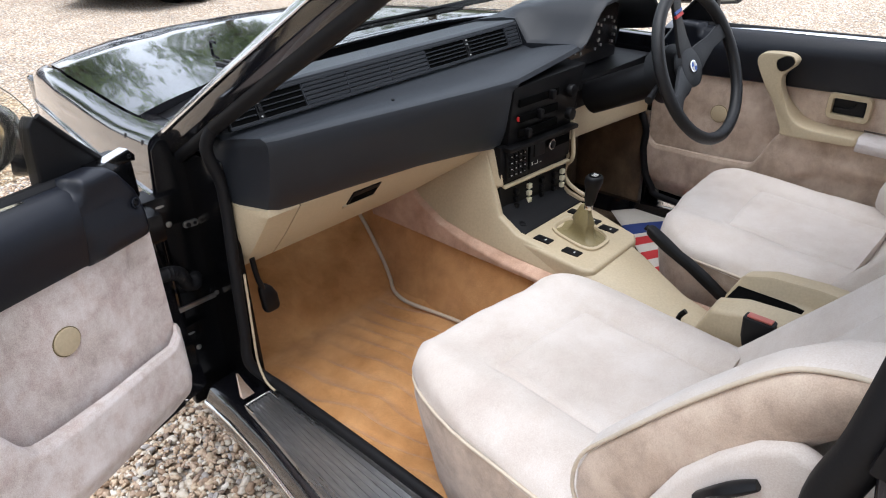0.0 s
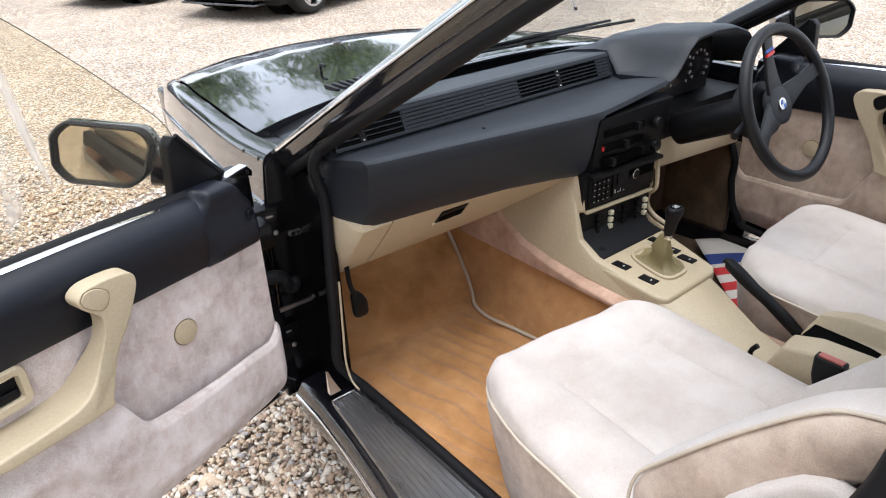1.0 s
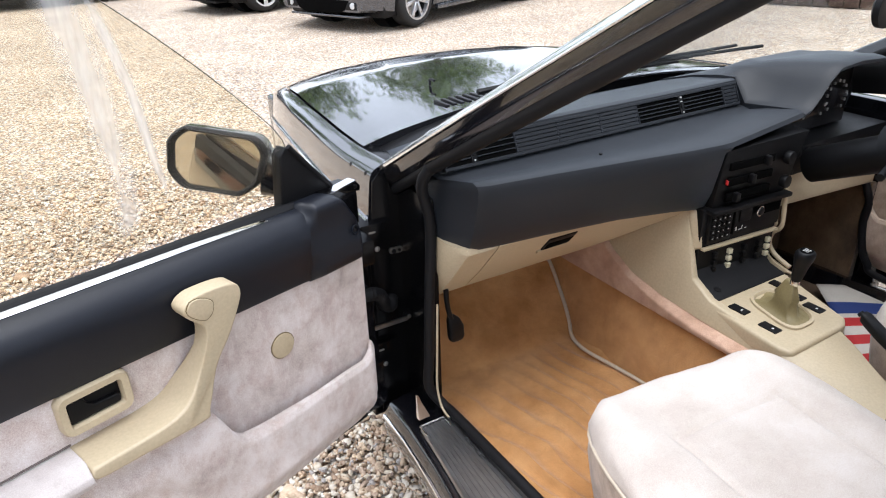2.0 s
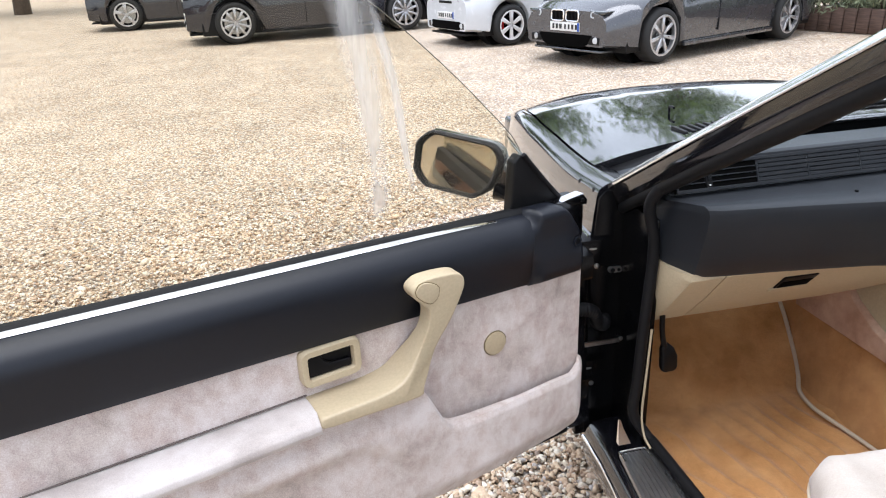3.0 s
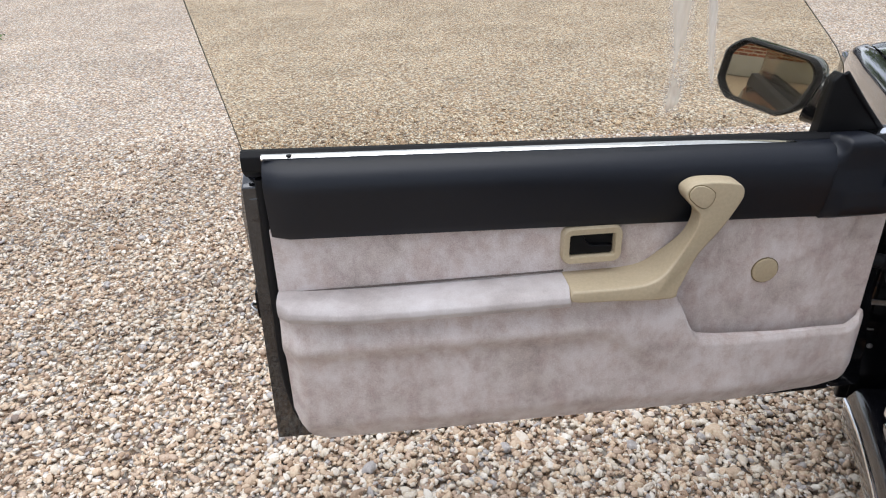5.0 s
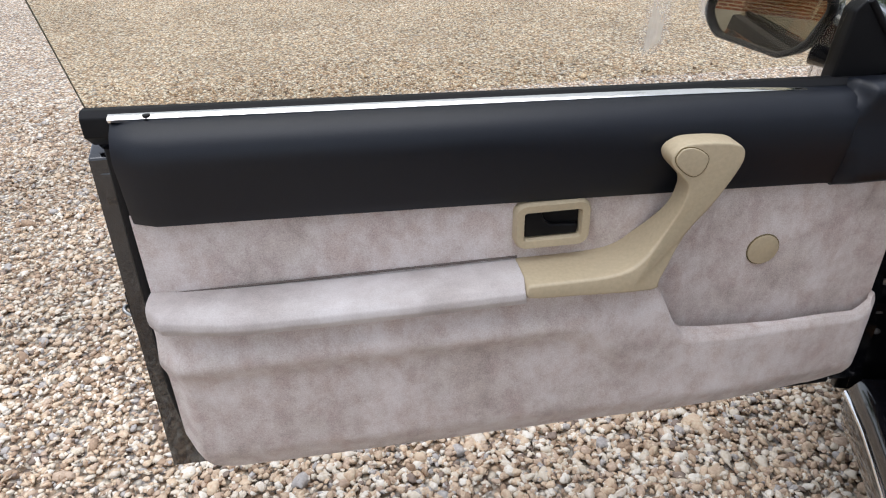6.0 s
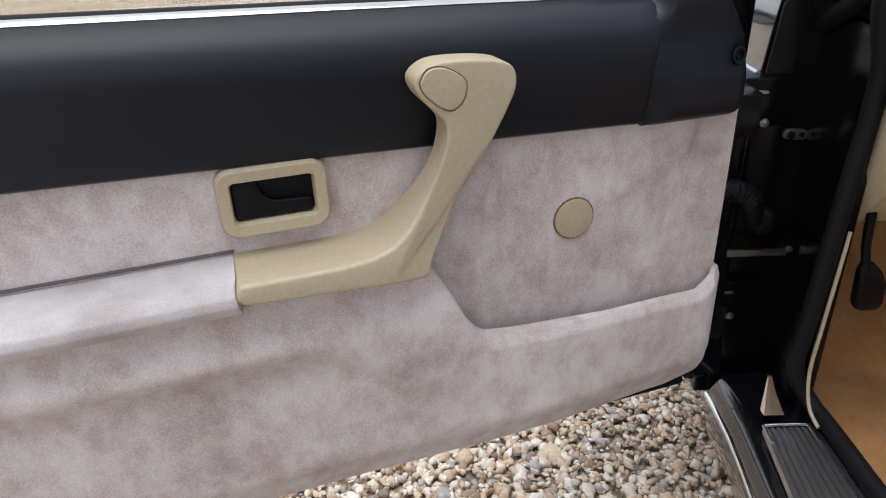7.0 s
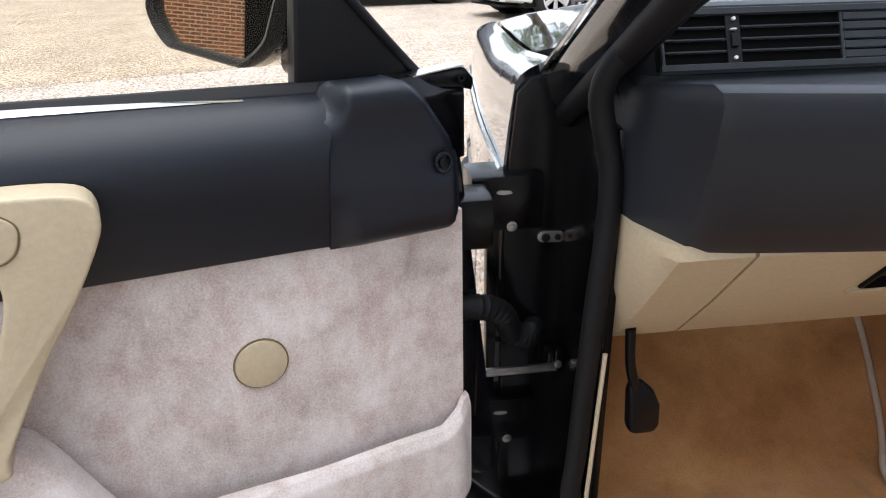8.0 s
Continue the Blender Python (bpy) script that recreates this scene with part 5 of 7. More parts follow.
for x in (0.107, 0.294, 0.415, 0.543, 0.667, 0.977, 1.034):
    part("vent_divider", slat_bar(x - 0.0016, x + 0.0016, 0.5, 0.0255, 0.0062), DASH, dash, smooth=False)
for x, y in ((0.275, -0.052), (0.455, -0.035)):
    part("dash_stud", disc((x, y - 0.012, 0.9545), (0, -0.1, 1), 0.004, 0.004, 0.001, 10), PLASTIC, dash)
part("dash_tray", box(0.60, 0.78, -0.045, 0.020, 0.9385, 0.9400, 0.0), PLASTIC, dash)

# tan lower dash with glovebox
def glove_ring(x, bz, bot=0.636, sh=0.0):
    """A sloping face from the black edge down to the rolled lower lip."""
    y0, y1 = -0.046 + sh, 0.092 + sh * 0.5
    k = (bz - bot) / 0.167
    y1 = y0 + (y1 - y0) * k
    return [(x, y0 + 0.004, bz + 0.010), (x, y0, bz - 0.004), (x, y0 + (y1 - y0) * 0.5, (bz + bot) / 2 - 0.006), (x, y1 - 0.006, bot + 0.007), (x, y1 + 0.002, bot), (x, y1 + 0.02, bot), (x, 0.30, bot + 0.02), (x, 0.30, bz + 0.010)]


part("lower_dash", loft([glove_ring(0.080, 0.803, sh=0.05), glove_ring(0.088, 0.803, sh=0.022), glove_ring(0.102, 0.803), glove_ring(0.1785, 0.803)]), TAN, dash, "tan lower dash", angle=25)
glove = part("glovebox", loft([glove_ring(0.1825, 0.803), glove_ring(0.30, 0.800, 0.637), glove_ring(0.42, 0.796, 0.640), glove_ring(0.52, 0.792, 0.650, -0.010), glove_ring(0.60, 0.784, 0.672, -0.018), glove_ring(0.68, 0.775, 0.708, -0.026), glove_ring(0.745, 0.768, 0.735, -0.03)]), TAN, dash, "tan glovebox lid with a black latch", angle=25)
latch_m = Matrix.Translation((0.381, -0.008, 0.747)) @ Matrix.Rotation(radians(39.6), 4, 'X')
part("glovebox_latch", box(-0.042, 0.042, -0.004, 0.004, -0.026, 0.026, 0.003, 2, latch_m), PLASTIC, glove, "black glovebox latch")
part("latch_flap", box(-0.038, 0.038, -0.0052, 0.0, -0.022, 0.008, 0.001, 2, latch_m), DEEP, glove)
part("latch_lip", box(-0.050, 0.048, -0.005, 0.002, -0.038, -0.028, 0.003, 2, latch_m), TAN, glove)

# centre stack
SF = Matrix.Translation((0.752, -0.128, 0)) @ Matrix.Rotation(radians(-4), 4, 'Z')   # local x along the face, -y to the rear


def on_stack(x0, x1, z0, z1, d0, d1, bevel=0.003):
    return box(x0, x1, -d1, -d0, z0, z1, bevel, 2, SF @ Matrix.Identity(4))


stack = part("stack_body", on_stack(-0.012, 0.262, 0.555, 0.775, -0.20, -0.004, 0.006), PLASTIC, dash, "black centre stack with radio and switches")
part("climate_panel", loft([[SF @ Vector(p) for p in ((0.012, 0.004, 0.768), (0.262, 0.0, 0.772), (0.275, 0.1, 0.772), (0.012, 0.1, 0.768))], [SF @ Vector(p) for p in ((0.016, -0.004, 0.86), (0.275, -0.012, 0.872), (0.285, 0.1, 0.872), (0.016, 0.1, 0.86))], [SF @ Vector(p) for p in ((0.024, -0.008, 0.924), (0.295, -0.016, 0.936), (0.30, 0.1, 0.936), (0.024, 0.1, 0.924))]], bevel=0.004), PLASTIC, dash, "black heater panel")
for k in range(3):
    part("heater_slider", on_stack(0.040, 0.190, 0.792 + 0.040 * k, 0.812 + 0.040 * k, 0.004, 0.012, 0.002), DEEP, dash)
    part("slider_knob", on_stack(0.060 + 0.045 * k, 0.074 + 0.045 * k, 0.790 + 0.040 * k, 0.814 + 0.040 * k, 0.010, 0.026, 0.003), PLASTIC, dash)
part("slider_mark", on_stack(0.032, 0.036, 0.838, 0.850, 0.008, 0.014, 0.001), RED, dash, "small red mark")
for k in range(2):
    c = SF @ Vector((0.225, -0.016, 0.815 + 0.062 * k))
    part("heater_knob", disc(c, (0.07, -1, 0.05), 0.017, 0.018, 0.004, 18), PLASTIC, dash, "black turning knob")
part("stack_shelf", on_stack(-0.004, 0.272, 0.764, 0.776, -0.02, 0.022, 0.004), PLASTIC, dash)
radio = part("radio", on_stack(0.092, 0.256, 0.688, 0.762, -0.02, 0.006, 0.003), PLASTIC, dash, "black car radio with a chrome-ringed knob")
part("radio_knob", disc(SF @ Vector((0.168, -0.006, 0.742)), (0.07, -1, 0), 0.011, 0.014, 0.003, 20), PLASTIC, radio)
part("knob_ring", disc(SF @ Vector((0.168, -0.012, 0.742)), (0.07, -1, 0), 0.0145, 0.005, 0.001, 24, hole=0.0105), CHROME, radio, "chrome knob ring")
part("radio_window", on_stack(0.190, 0.250, 0.728, 0.752, 0.004, 0.008, 0.001), DEEP, radio)
part("radio_button", on_stack(0.104, 0.146, 0.722, 0.758, 0.004, 0.010, 0.002), PLASTIC, radio)
for k, (w, h) in enumerate(((0.004, 0.010), (0.008, 0.002), (0.002, 0.010), (0.006, 0.002))):
    part("radio_mark", on_stack(0.098 + 0.011 * k, 0.098 + 0.011 * k + w, 0.700, 0.700 + h, 0.0055, 0.0068, 0), GREY_MARK, radio, smooth=False)
keypad = part("keypad", on_stack(0.004, 0.086, 0.680, 0.762, -0.02, 0.004, 0.003), PLASTIC, dash, "black computer keypad")
for i in range(4):
    for j in range(4):
        part("key", on_stack(0.012 + 0.017 * i, 0.025 + 0.017 * i, 0.690 + 0.017 * j, 0.702 + 0.017 * j, 0.003, 0.008, 0.001), PLASTIC, keypad)
        part("key_mark", on_stack(0.016 + 0.017 * i, 0.020 + 0.017 * i, 0.695 + 0.017 * j, 0.697 + 0.017 * j, 0.0078, 0.0086, 0), GREY_MARK, keypad, smooth=False)
part("stack_divider", on_stack(-0.004, 0.262, 0.664, 0.671, -0.02, 0.008, 0.002), TAN, dash, "tan bar across the stack")
for x in (0.040, 0.092, 0.145, 0.198, 0.232):
    for j in range(3):
        cream = x in (0.092, 0.232)
        part("window_switch", on_stack(x, x + 0.0135, 0.592 + 0.0205 * j, 0.6055 + 0.0205 * j, -0.006, 0.006, 0.002), WHITE_PLASTIC if cream else PLASTIC, stack, "cream switch" if cream else "black switch")
# tan surround of the stack, sweeping down into the console
for x_in, x_out, lab in ((-0.006, -0.022, "tan side of the centre console"), (0.264, 0.285, "tan edge of the centre console")):
    secs = []
    for z, d in ((0.770, -0.02), (0.72, -0.006), (0.675, 0.004), (0.645, -0.024), (0.615, -0.030), (0.590, -0.020), (0.572, 0.012), (0.562, 0.060), (0.558, 0.085)):
        secs.append([SF @ Vector(p) for p in ((x_in, -d, z), (x_in, 0.10, z - 0.02), (x_out, 0.16, z - 0.05), (x_out, -d + 0.020, z - 0.004))])
    part("stack_surround", loft(secs, bevel=0.004), TAN, dash, lab)

part("stack_edge", tube([SF @ Vector(p) for p in ((0.276, 0.004, 0.780), (0.272, -0.006, 0.725), (0.270, -0.010, 0.674), (0.270, 0.012, 0.645), (0.272, 0.016, 0.612), (0.278, -0.004, 0.584), (0.284, -0.050, 0.565))], 0.0062, 10, 5), TAN, dash, "tan edge of the centre stack")

# console plate with gear lever
plate = [(0.700, -0.440), (0.905, -0.436), (0.930, -0.420), (1.010, -0.200), (1.010, -0.130), (0.745, -0.130), (0.712, -0.160), (0.690, -0.410)]
console = part("centre_console", join(
    prism([(a, b) for a, b in plate], 0.0, 0.045, 0.010, 3, Matrix.Translation((0, 0, 0.512)) @ Matrix(((1, 0, 0, 0), (0, 0, 1, 0), (0, 1, 0, 0), (0, 0, 0, 1)))),
    loft([[(0.655, 0.20, 0.585), (0.73, 0.20, 0.585), (0.73, 0.20, 0.775), (0.70, 0.20, 0.775)], [(0.668, 0.05, 0.560), (0.74, 0.05, 0.560), (0.745, 0.05, 0.775), (0.718, 0.05, 0.775)], [(0.682, -0.08, 0.530), (0.742, -0.08, 0.530), (0.742, -0.08, 0.768), (0.734, -0.08, 0.768)], [(0.686, -0.14, 0.522), (0.735, -0.14, 0.522), (0.735, -0.14, 0.600), (0.715, -0.14, 0.600)], [(0.690, -0.20, 0.515), (0.740, -0.20, 0.515), (0.735, -0.20, 0.566), (0.712, -0.20, 0.566)], [(0.694, -0.38, 0.505), (0.740, -0.38, 0.505), (0.730, -0.38, 0.550), (0.706, -0.38, 0.550)]], bevel=0.006)), TAN, coupe, "tan vinyl centre console")
part("console_tray", loft([[(x, -0.125, 0.61), (x, -0.140, 0.590), (x, -0.160, 0.572), (x, -0.205, 0.5610), (x, -0.206, 0.555), (x, -0.125, 0.555)] for x in (0.738, 0.80, 1.0)], bevel=0.0015), RUBBER, console, "black tray in front of the gear lever")
part("lighter", disc((0.772, -0.175, 0.562), (0, -0.2, 1), 0.010, 0.008, 0.002, 16), PLASTIC, console)
boot_ring = []
for k in range(28):
    c_, s_ = math.cos(2 * math.pi * k / 28), math.sin(2 * math.pi * k / 28)
    c_, s_ = math.copysign(abs(c_) ** .6, c_), math.copysign(abs(s_) ** .6, s_)
    boot_ring.append((0.838 + 0.052 * c_ + 0.020 * s_, -0.312 + 0.078 * s_))
bm = bmesh.new()
rings = []
for k, z in ((1.06, 0.556), (1.06, 0.563), (0.96, 0.565), (0.92, 0.561), (0.90, 0.552)):
    rings.append([bm.verts.new((0.838 + (a - 0.838) * k, -0.318 + (b + 0.318) * k, z)) for a, b in boot_ring])
for p, q in zip(rings, rings[1:]):
    for i in range(28):
        bm.faces.new((p[i], p[(i + 1) % 28], q[(i + 1) % 28], q[i]))
part("boot_frame", finish(bm), TAN, console, "tan frame round the gear boot", angle=50)
secs = []
for k, z, dx in ((0.92, 0.5585, 0), (0.80, 0.560, 0), (0.52, 0.566, -0.004), (0.44, 0.580, -0.006), (0.38, 0.594, -0.007), (0.40, 0.604, -0.008), (0.28, 0.622, -0.008), (0.20, 0.640, -0.008), (0.15, 0.648, -0.008)):
    secs.append([(0.838 + (a - 0.838) * k * (1 + 0.10 * math.sin(7 * i + z * 90)) + dx, -0.322 + (b + 0.318) * k * (1 + 0.10 * math.sin(5 * i + z * 60)) - 0.02 * (z - 0.556) * 3, z) for i, (a, b) in enumerate(boot_ring)])
part("gear_boot", loft(secs), leather("olive_leather", rgb(132, 119, 82), 0.5, 300, 0.4), console, "creased tan leather gear boot", angle=80)
part("gear_collar", disc((0.829, -0.335, 0.640), (0, -0.1, 1), 0.011, 0.016, 0.002, 16), CHROME, console)
knob = part("gear_knob", loft([[(0.829 + r * math.cos(t), -0.337 - 0.12 * (z - 0.655) + r * math.sin(t) * 0.95, z + 0.0) for t in [2 * math.pi * k / 20 for k in range(20)]] for z, r in ((0.652, 0.011), (0.668, 0.0145), (0.690, 0.0170), (0.706, 0.0205), (0.718, 0.0235), (0.727, 0.0230), (0.732, 0.0200), (0.7335, 0.017))]), PLASTIC, console, "black gear knob with a marked disc")
part("knob_disc", disc((0.829, -0.347, 0.7325), (0, -0.1, 1), 0.0150, 0.0022, 0.0008, 20), DEEP, knob)
for dx, dy, w, h in ((-0.006, 0, 0.0012, 0.007), (0, 0, 0.0012, 0.007), (0.006, 0, 0.0012, 0.007), (0, 0, 0.0072, 0.0012)):
    part("shift_mark", box(0.829 + dx - w, 0.829 + dx + w, -0.347 + dy - h, -0.347 + dy + h, 0.7346, 0.7354, 0), GREY_MARK, knob, smooth=False)
for x, y in ((0.752, -0.258), (0.744, -0.350), (0.922, -0.292), (0.936, -0.236), (0.908, -0.352)):
    sw = part("rocker_switch", box(x - 0.013, x + 0.013, y - 0.024, y + 0.024, 0.553, 0.5605, 0.002), PLASTIC, console, "black rocker switch")
    part("rocker_mark", box(x - 0.004, x + 0.002, y - 0.010, y - 0.006, 0.5603, 0.5610, 0), GREY_MARK, console, smooth=False)

# tunnel cover, handbrake, rear box
part("tunnel_cover", loft([[(x0 - 0.008, y, z - 0.06), (x0, y, z - 0.012), (x0 + 0.012, y, z), (x1 - 0.012, y, z), (x1, y, z - 0.012), (x1 + 0.01, y, z - 0.06)] for y, z, x0, x1 in ((-0.42, 0.547, 0.690, 0.905), (-0.48, 0.536, 0.682, 0.885), (-0.55, 0.524, 0.672, 0.852), (-0.62, 0.512, 0.664, 0.822), (-0.70, 0.500, 0.656, 0.806), (-0.80, 0.490, 0.650, 0.80))]), TAN, coupe, "tan vinyl tunnel cover", angle=50)
brake = part("handbrake", loft([[(x + a * k, y, z + b * k) for a, b in rounded(-0.015, 0.015, -0.014, 0.014, 0.008, 3)] for x, y, z, k in ((0.895, -0.472, 0.602, 0.8), (0.895, -0.482, 0.598, 1.0), (0.897, -0.52, 0.575, 1.05), (0.899, -0.56, 0.552, 0.9), (0.901, -0.585, 0.540, 0.95), (0.904, -0.63, 0.512, 1.0), (0.908, -0.69, 0.472, 0.9))], bevel=0.003), PLASTIC, coupe, "black handbrake lever pulled up")
part("handbrake_button", disc((0.895, -0.470, 0.603), (0, 0.9, 0.45), 0.008, 0.008, 0.002, 14), PLASTIC, brake)
rear = part("rear_console", loft([[(0.69, y, 0.34), (0.69 + i, y, z), (0.76, y, z + 0.012), (0.772, y, z - 0.035), (0.86, y, z - 0.035), (0.872, y, z + 0.012), (0.945 - i, y, z), (0.945, y, 0.34)] for y, z, i in ((-0.690, 0.500, 0.03), (-0.72, 0.565, 0.018), (-0.78, 0.585, 0.012), (-0.88, 0.592, 0.01), (-1.05, 0.585, 0.01))], bevel=0.008), TAN, coupe, "tan rear console behind the handbrake")
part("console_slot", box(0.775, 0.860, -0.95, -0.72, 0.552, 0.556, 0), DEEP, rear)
for sx in (0.70, 0.955):
    part("slot_hook", tube([(sx, -0.665, 0.490), (sx, -0.660, 0.525), (sx + 0.004, -0.672, 0.545)], 0.006, 8, 3), PLASTIC, rear)
for x, y, dz in ((0.665, -0.835, 0.0), (0.950, -0.826, -0.085)):
    b_ = part("belt_buckle", loft([[(x + a * k, y + b * k - 0.05 * (0.61 - z), z + dz) for a, b in rounded(-0.014, 0.014, -0.030, 0.030, 0.006, 3)] for z, k in ((0.48, 0.55), (0.54, 0.75), (0.575, 1.0), (0.618, 1.0))], bevel=0.003), PLASTIC, coupe, "black seat belt buckle with a red button")
    part("buckle_button", box(x - 0.008, x + 0.008, y - 0.024, y + 0.024, 0.617 + dz, 0.622 + dz, 0.002), material("faded_red", rgb(176, 96, 84), 0.4), b_, "faded red release button")

# instruments, hood and steering wheel
def hood_ring(x):
    zf = lerp_table(x, VISOR)[0]
    zr = lerp_table(x, [(1.04, 1.0215), (1.065, 1.028), (1.10, 1.042), (1.15, 1.052), (1.40, 1.050), (1.49, 0.97)])[0]
    zm = lerp_table(x, [(1.04, 0.956), (1.055, 0.968), (1.08, 1.000), (1.11, 1.044), (1.135, 1.058), (1.165, 1.064), (1.40, 1.060), (1.475, 1.0), (1.49, 0.97)])[0]
    zn = lerp_table(x, [(1.04, 0.966), (1.06, 0.976), (1.09, 1.004), (1.12, 1.048), (1.145, 1.066), (1.165, 1.072), (1.25, 1.078), (1.40, 1.066), (1.475, 1.01), (1.49, 0.97)])[0]
    return [(x, 0.34, 0.90), (x, 0.33, 0.972), (x, 0.22, 1.004), (x, 0.13, zr - 0.003), (x, 0.080, zr), (x, 0.035, zm), (x, -0.04, zn), (x, -0.11, zf + 0.001), (x, -0.134, zf - 0.001), (x, -0.142, zf - 0.007), (x, -0.139, zf - 0.016), (x, -0.10, zf - 0.026), (x, 0.0, zf - 0.040), (x, 0.03, 0.80), (x, 0.34, 0.80)]


part("instrument_hood", loft([hood_ring(x) for x in (1.046, 1.060, 1.075, 1.09, 1.10, 1.11, 1.12, 1.135, 1.150, 1.165, 1.20, 1.25, 1.30, 1.35, 1.39, 1.43, 1.455, 1.475, 1.49)]), DASH, dash, "black hood over the instruments", angle=50)
CLUSTER = material("instrument_face", (0.014, 0.012, 0.012, 1), 0.2, vary=0.2, coat=0.6)
clus = part("instrument_panel", box(1.125, 1.42, -0.030, 0.03, 0.865, 1.030, 0.006), CLUSTER, dash, "dark instrument cluster behind a clear cover")
for cx, r in ((1.16, 0.045), (1.26, 0.055), (1.36, 0.045)):
    for k in range(11):
        t = radians(225 - 27 * k)
        p = Vector((cx + r * math.cos(t), -0.032, 0.945 + r * math.sin(t)))
        part("dial_mark", box(p.x - 0.0016, p.x + 0.0016, -0.034, -0.0305, p.z - 0.004, p.z + 0.004, 0), GREY_MARK, clus, smooth=False)
part("lower_cowl", box(1.04, 1.54, -0.10, 0.25, 0.770, 0.860, 0.012), PLASTIC, dash)
part("knee_panel", loft([[(x, -0.10, 0.785), (x, -0.096, z), (x, -0.06, z - 0.012), (x, 0.20, z - 0.03), (x, 0.26, 0.775)] for x, z in ((1.032, 0.700), (1.10, 0.692), (1.3, 0.680), (1.55, 0.664))], bevel=0.004), TAN, dash, "tan panel under the steering column")
# added sheet in the shade brown, filling the dark space behind the column
part("column_void", box(1.03, 1.55, 0.16, 0.20, 0.30, 0.70, 0.01), SHADE_BROWN_CARPET, dash)
part("light_knob", disc((1.065, -0.124, 0.862), (0, -1, 0.1), 0.012, 0.014, 0.003, 16), PLASTIC, dash)
part("ignition_cap", disc((1.048, -0.126, 0.815), (0, -1, 0.1), 0.010, 0.010, 0.003, 16), PLASTIC, dash)
WC = Vector((1.139, -0.432, 0.953))
WN = Vector((0.0, -0.908, 0.418))
wheel_m = Matrix.Translation(WC) @ WN.to_track_quat('Z', 'Y').to_matrix().to_4x4()
RIM_LEATHER = leather("black_wheel_leather", (0.008, 0.008, 0.009, 1), 0.45, 500, 0.2)
RIM_LEATHER.node_tree.nodes["Principled BSDF"].inputs["Specular IOR Level"].default_value = 0.35
ring = []
for k in range(48):
    t = 2 * math.pi * k / 48
    c = Vector((0.186 * math.cos(t), 0.186 * math.sin(t), 0))
    ring.append([wheel_m @ (c + Vector((0.0155 * math.cos(a) * math.cos(t), 0.0155 * math.cos(a) * math.sin(t), 0.0145 * math.sin(a)))) for a in [2 * math.pi * j / 12 for j in range(12)]])
bm = loft(ring + [ring[0]], cap=False)
bmesh.ops.remove_doubles(bm, verts=bm.verts, dist=1e-6)
steer = part("steering_wheel", finish(bm), RIM_LEATHER, coupe, "black leather three-spoke steering wheel")
hub = disc((0, 0, -0.045), (0, 0, 1), 0.050, 0.026, 0.008, 28)
part("hub_pad", put(hub, wheel_m), RIM_LEATHER, steer, "black hub pad")
for a in (100, 20, 205):
    sp = loft([[(r, w, d), (r, -w, d), (r, -w, d - 0.010), (r, w, d - 0.010)] for r, w, d in ((0.030, 0.034, -0.022), (0.075, 0.026, -0.018), (0.12, 0.018, -0.010), (0.176, 0.021, 0.004))], bevel=0.003)
    sp.transform(Matrix.Rotation(radians(a), 4, 'Z'))
    part("spoke", put(sp, wheel_m), RIM_LEATHER, steer)
badge = part("hub_badge", put(disc((0, 0, -0.019), (0, 0, 1), 0.0165, 0.004, 0.001, 28), wheel_m), CHROME, steer, "round blue and white hub emblem")
for k in range(4):
    seg = bmesh.new()
    c0 = seg.verts.new((0, 0, -0.0146))
    arc = [seg.verts.new((0.0125 * math.cos(radians(90 * k + 15 * j)), 0.0125 * math.sin(radians(90 * k + 15 * j)), -0.0146)) for j in range(7)]
    for p, q in zip(arc, arc[1:]):
        seg.faces.new((c0, p, q))
    part("emblem_quarter", put(seg, wheel_m), BLUE if k % 2 else GREY_MARK, badge, smooth=False)
for k, mt in enumerate((RED, BLUE)):
    st = box(0.128 + 0.010 * k, 0.136 + 0.010 * k, -0.019, 0.019, -0.010, -0.0035, 0.001)
    st.transform(Matrix.Rotation(radians(100), 4, 'Z'))
    part("spoke_stripe", put(st, wheel_m), mt, steer, smooth=False)
part("column_shroud", loft([[wheel_m @ Vector((0.052 * k * math.cos(t), 0.052 * k * math.sin(t), z)) for t in [2 * math.pi * j / 20 for j in range(20)]] for z, k in ((-0.050, 0.9), (-0.060, 1.35), (-0.115, 1.35), (-0.125, 0.9), (-0.33, 0.9))]), PLASTIC, steer, "black column shroud")
for a, ln in ((195, 0.15), (-10, 0.13)):
    part("column_stalk", put(tube([(0.05 * math.cos(radians(a)), 0.05 * math.sin(radians(a)), -0.09), (ln * math.cos(radians(a)), ln * math.sin(radians(a)), -0.075)], [0.006, 0.010], 8, 4), wheel_m), PLASTIC, steer, "black column stalk")

# seats
FRONT_BOW = [(-1.0, 0.20), (-0.94, 0.125), (-0.88, 0.080), (-0.77, 0.030), (-0.6, 0.006), (-0.44, 0.0), (0.0, 0.006), (0.245, 0.019), (0.6, 0.040), (0.84, 0.064), (0.94, 0.092), (1.0, 0.135)]
BOLSTER = [(0.545, -0.812), (0.560, -0.795), (0.585, -0.785), (0.625, -0.786), (0.667, -0.800), (0.721, -0.840), (0.775, -0.882), (0.826, -0.923), (0.865, -0.957), (0.893, -0.982), (0.925, -1.014), (0.945, -1.042), (0.960, -1.09), (0.964, -1.15)]


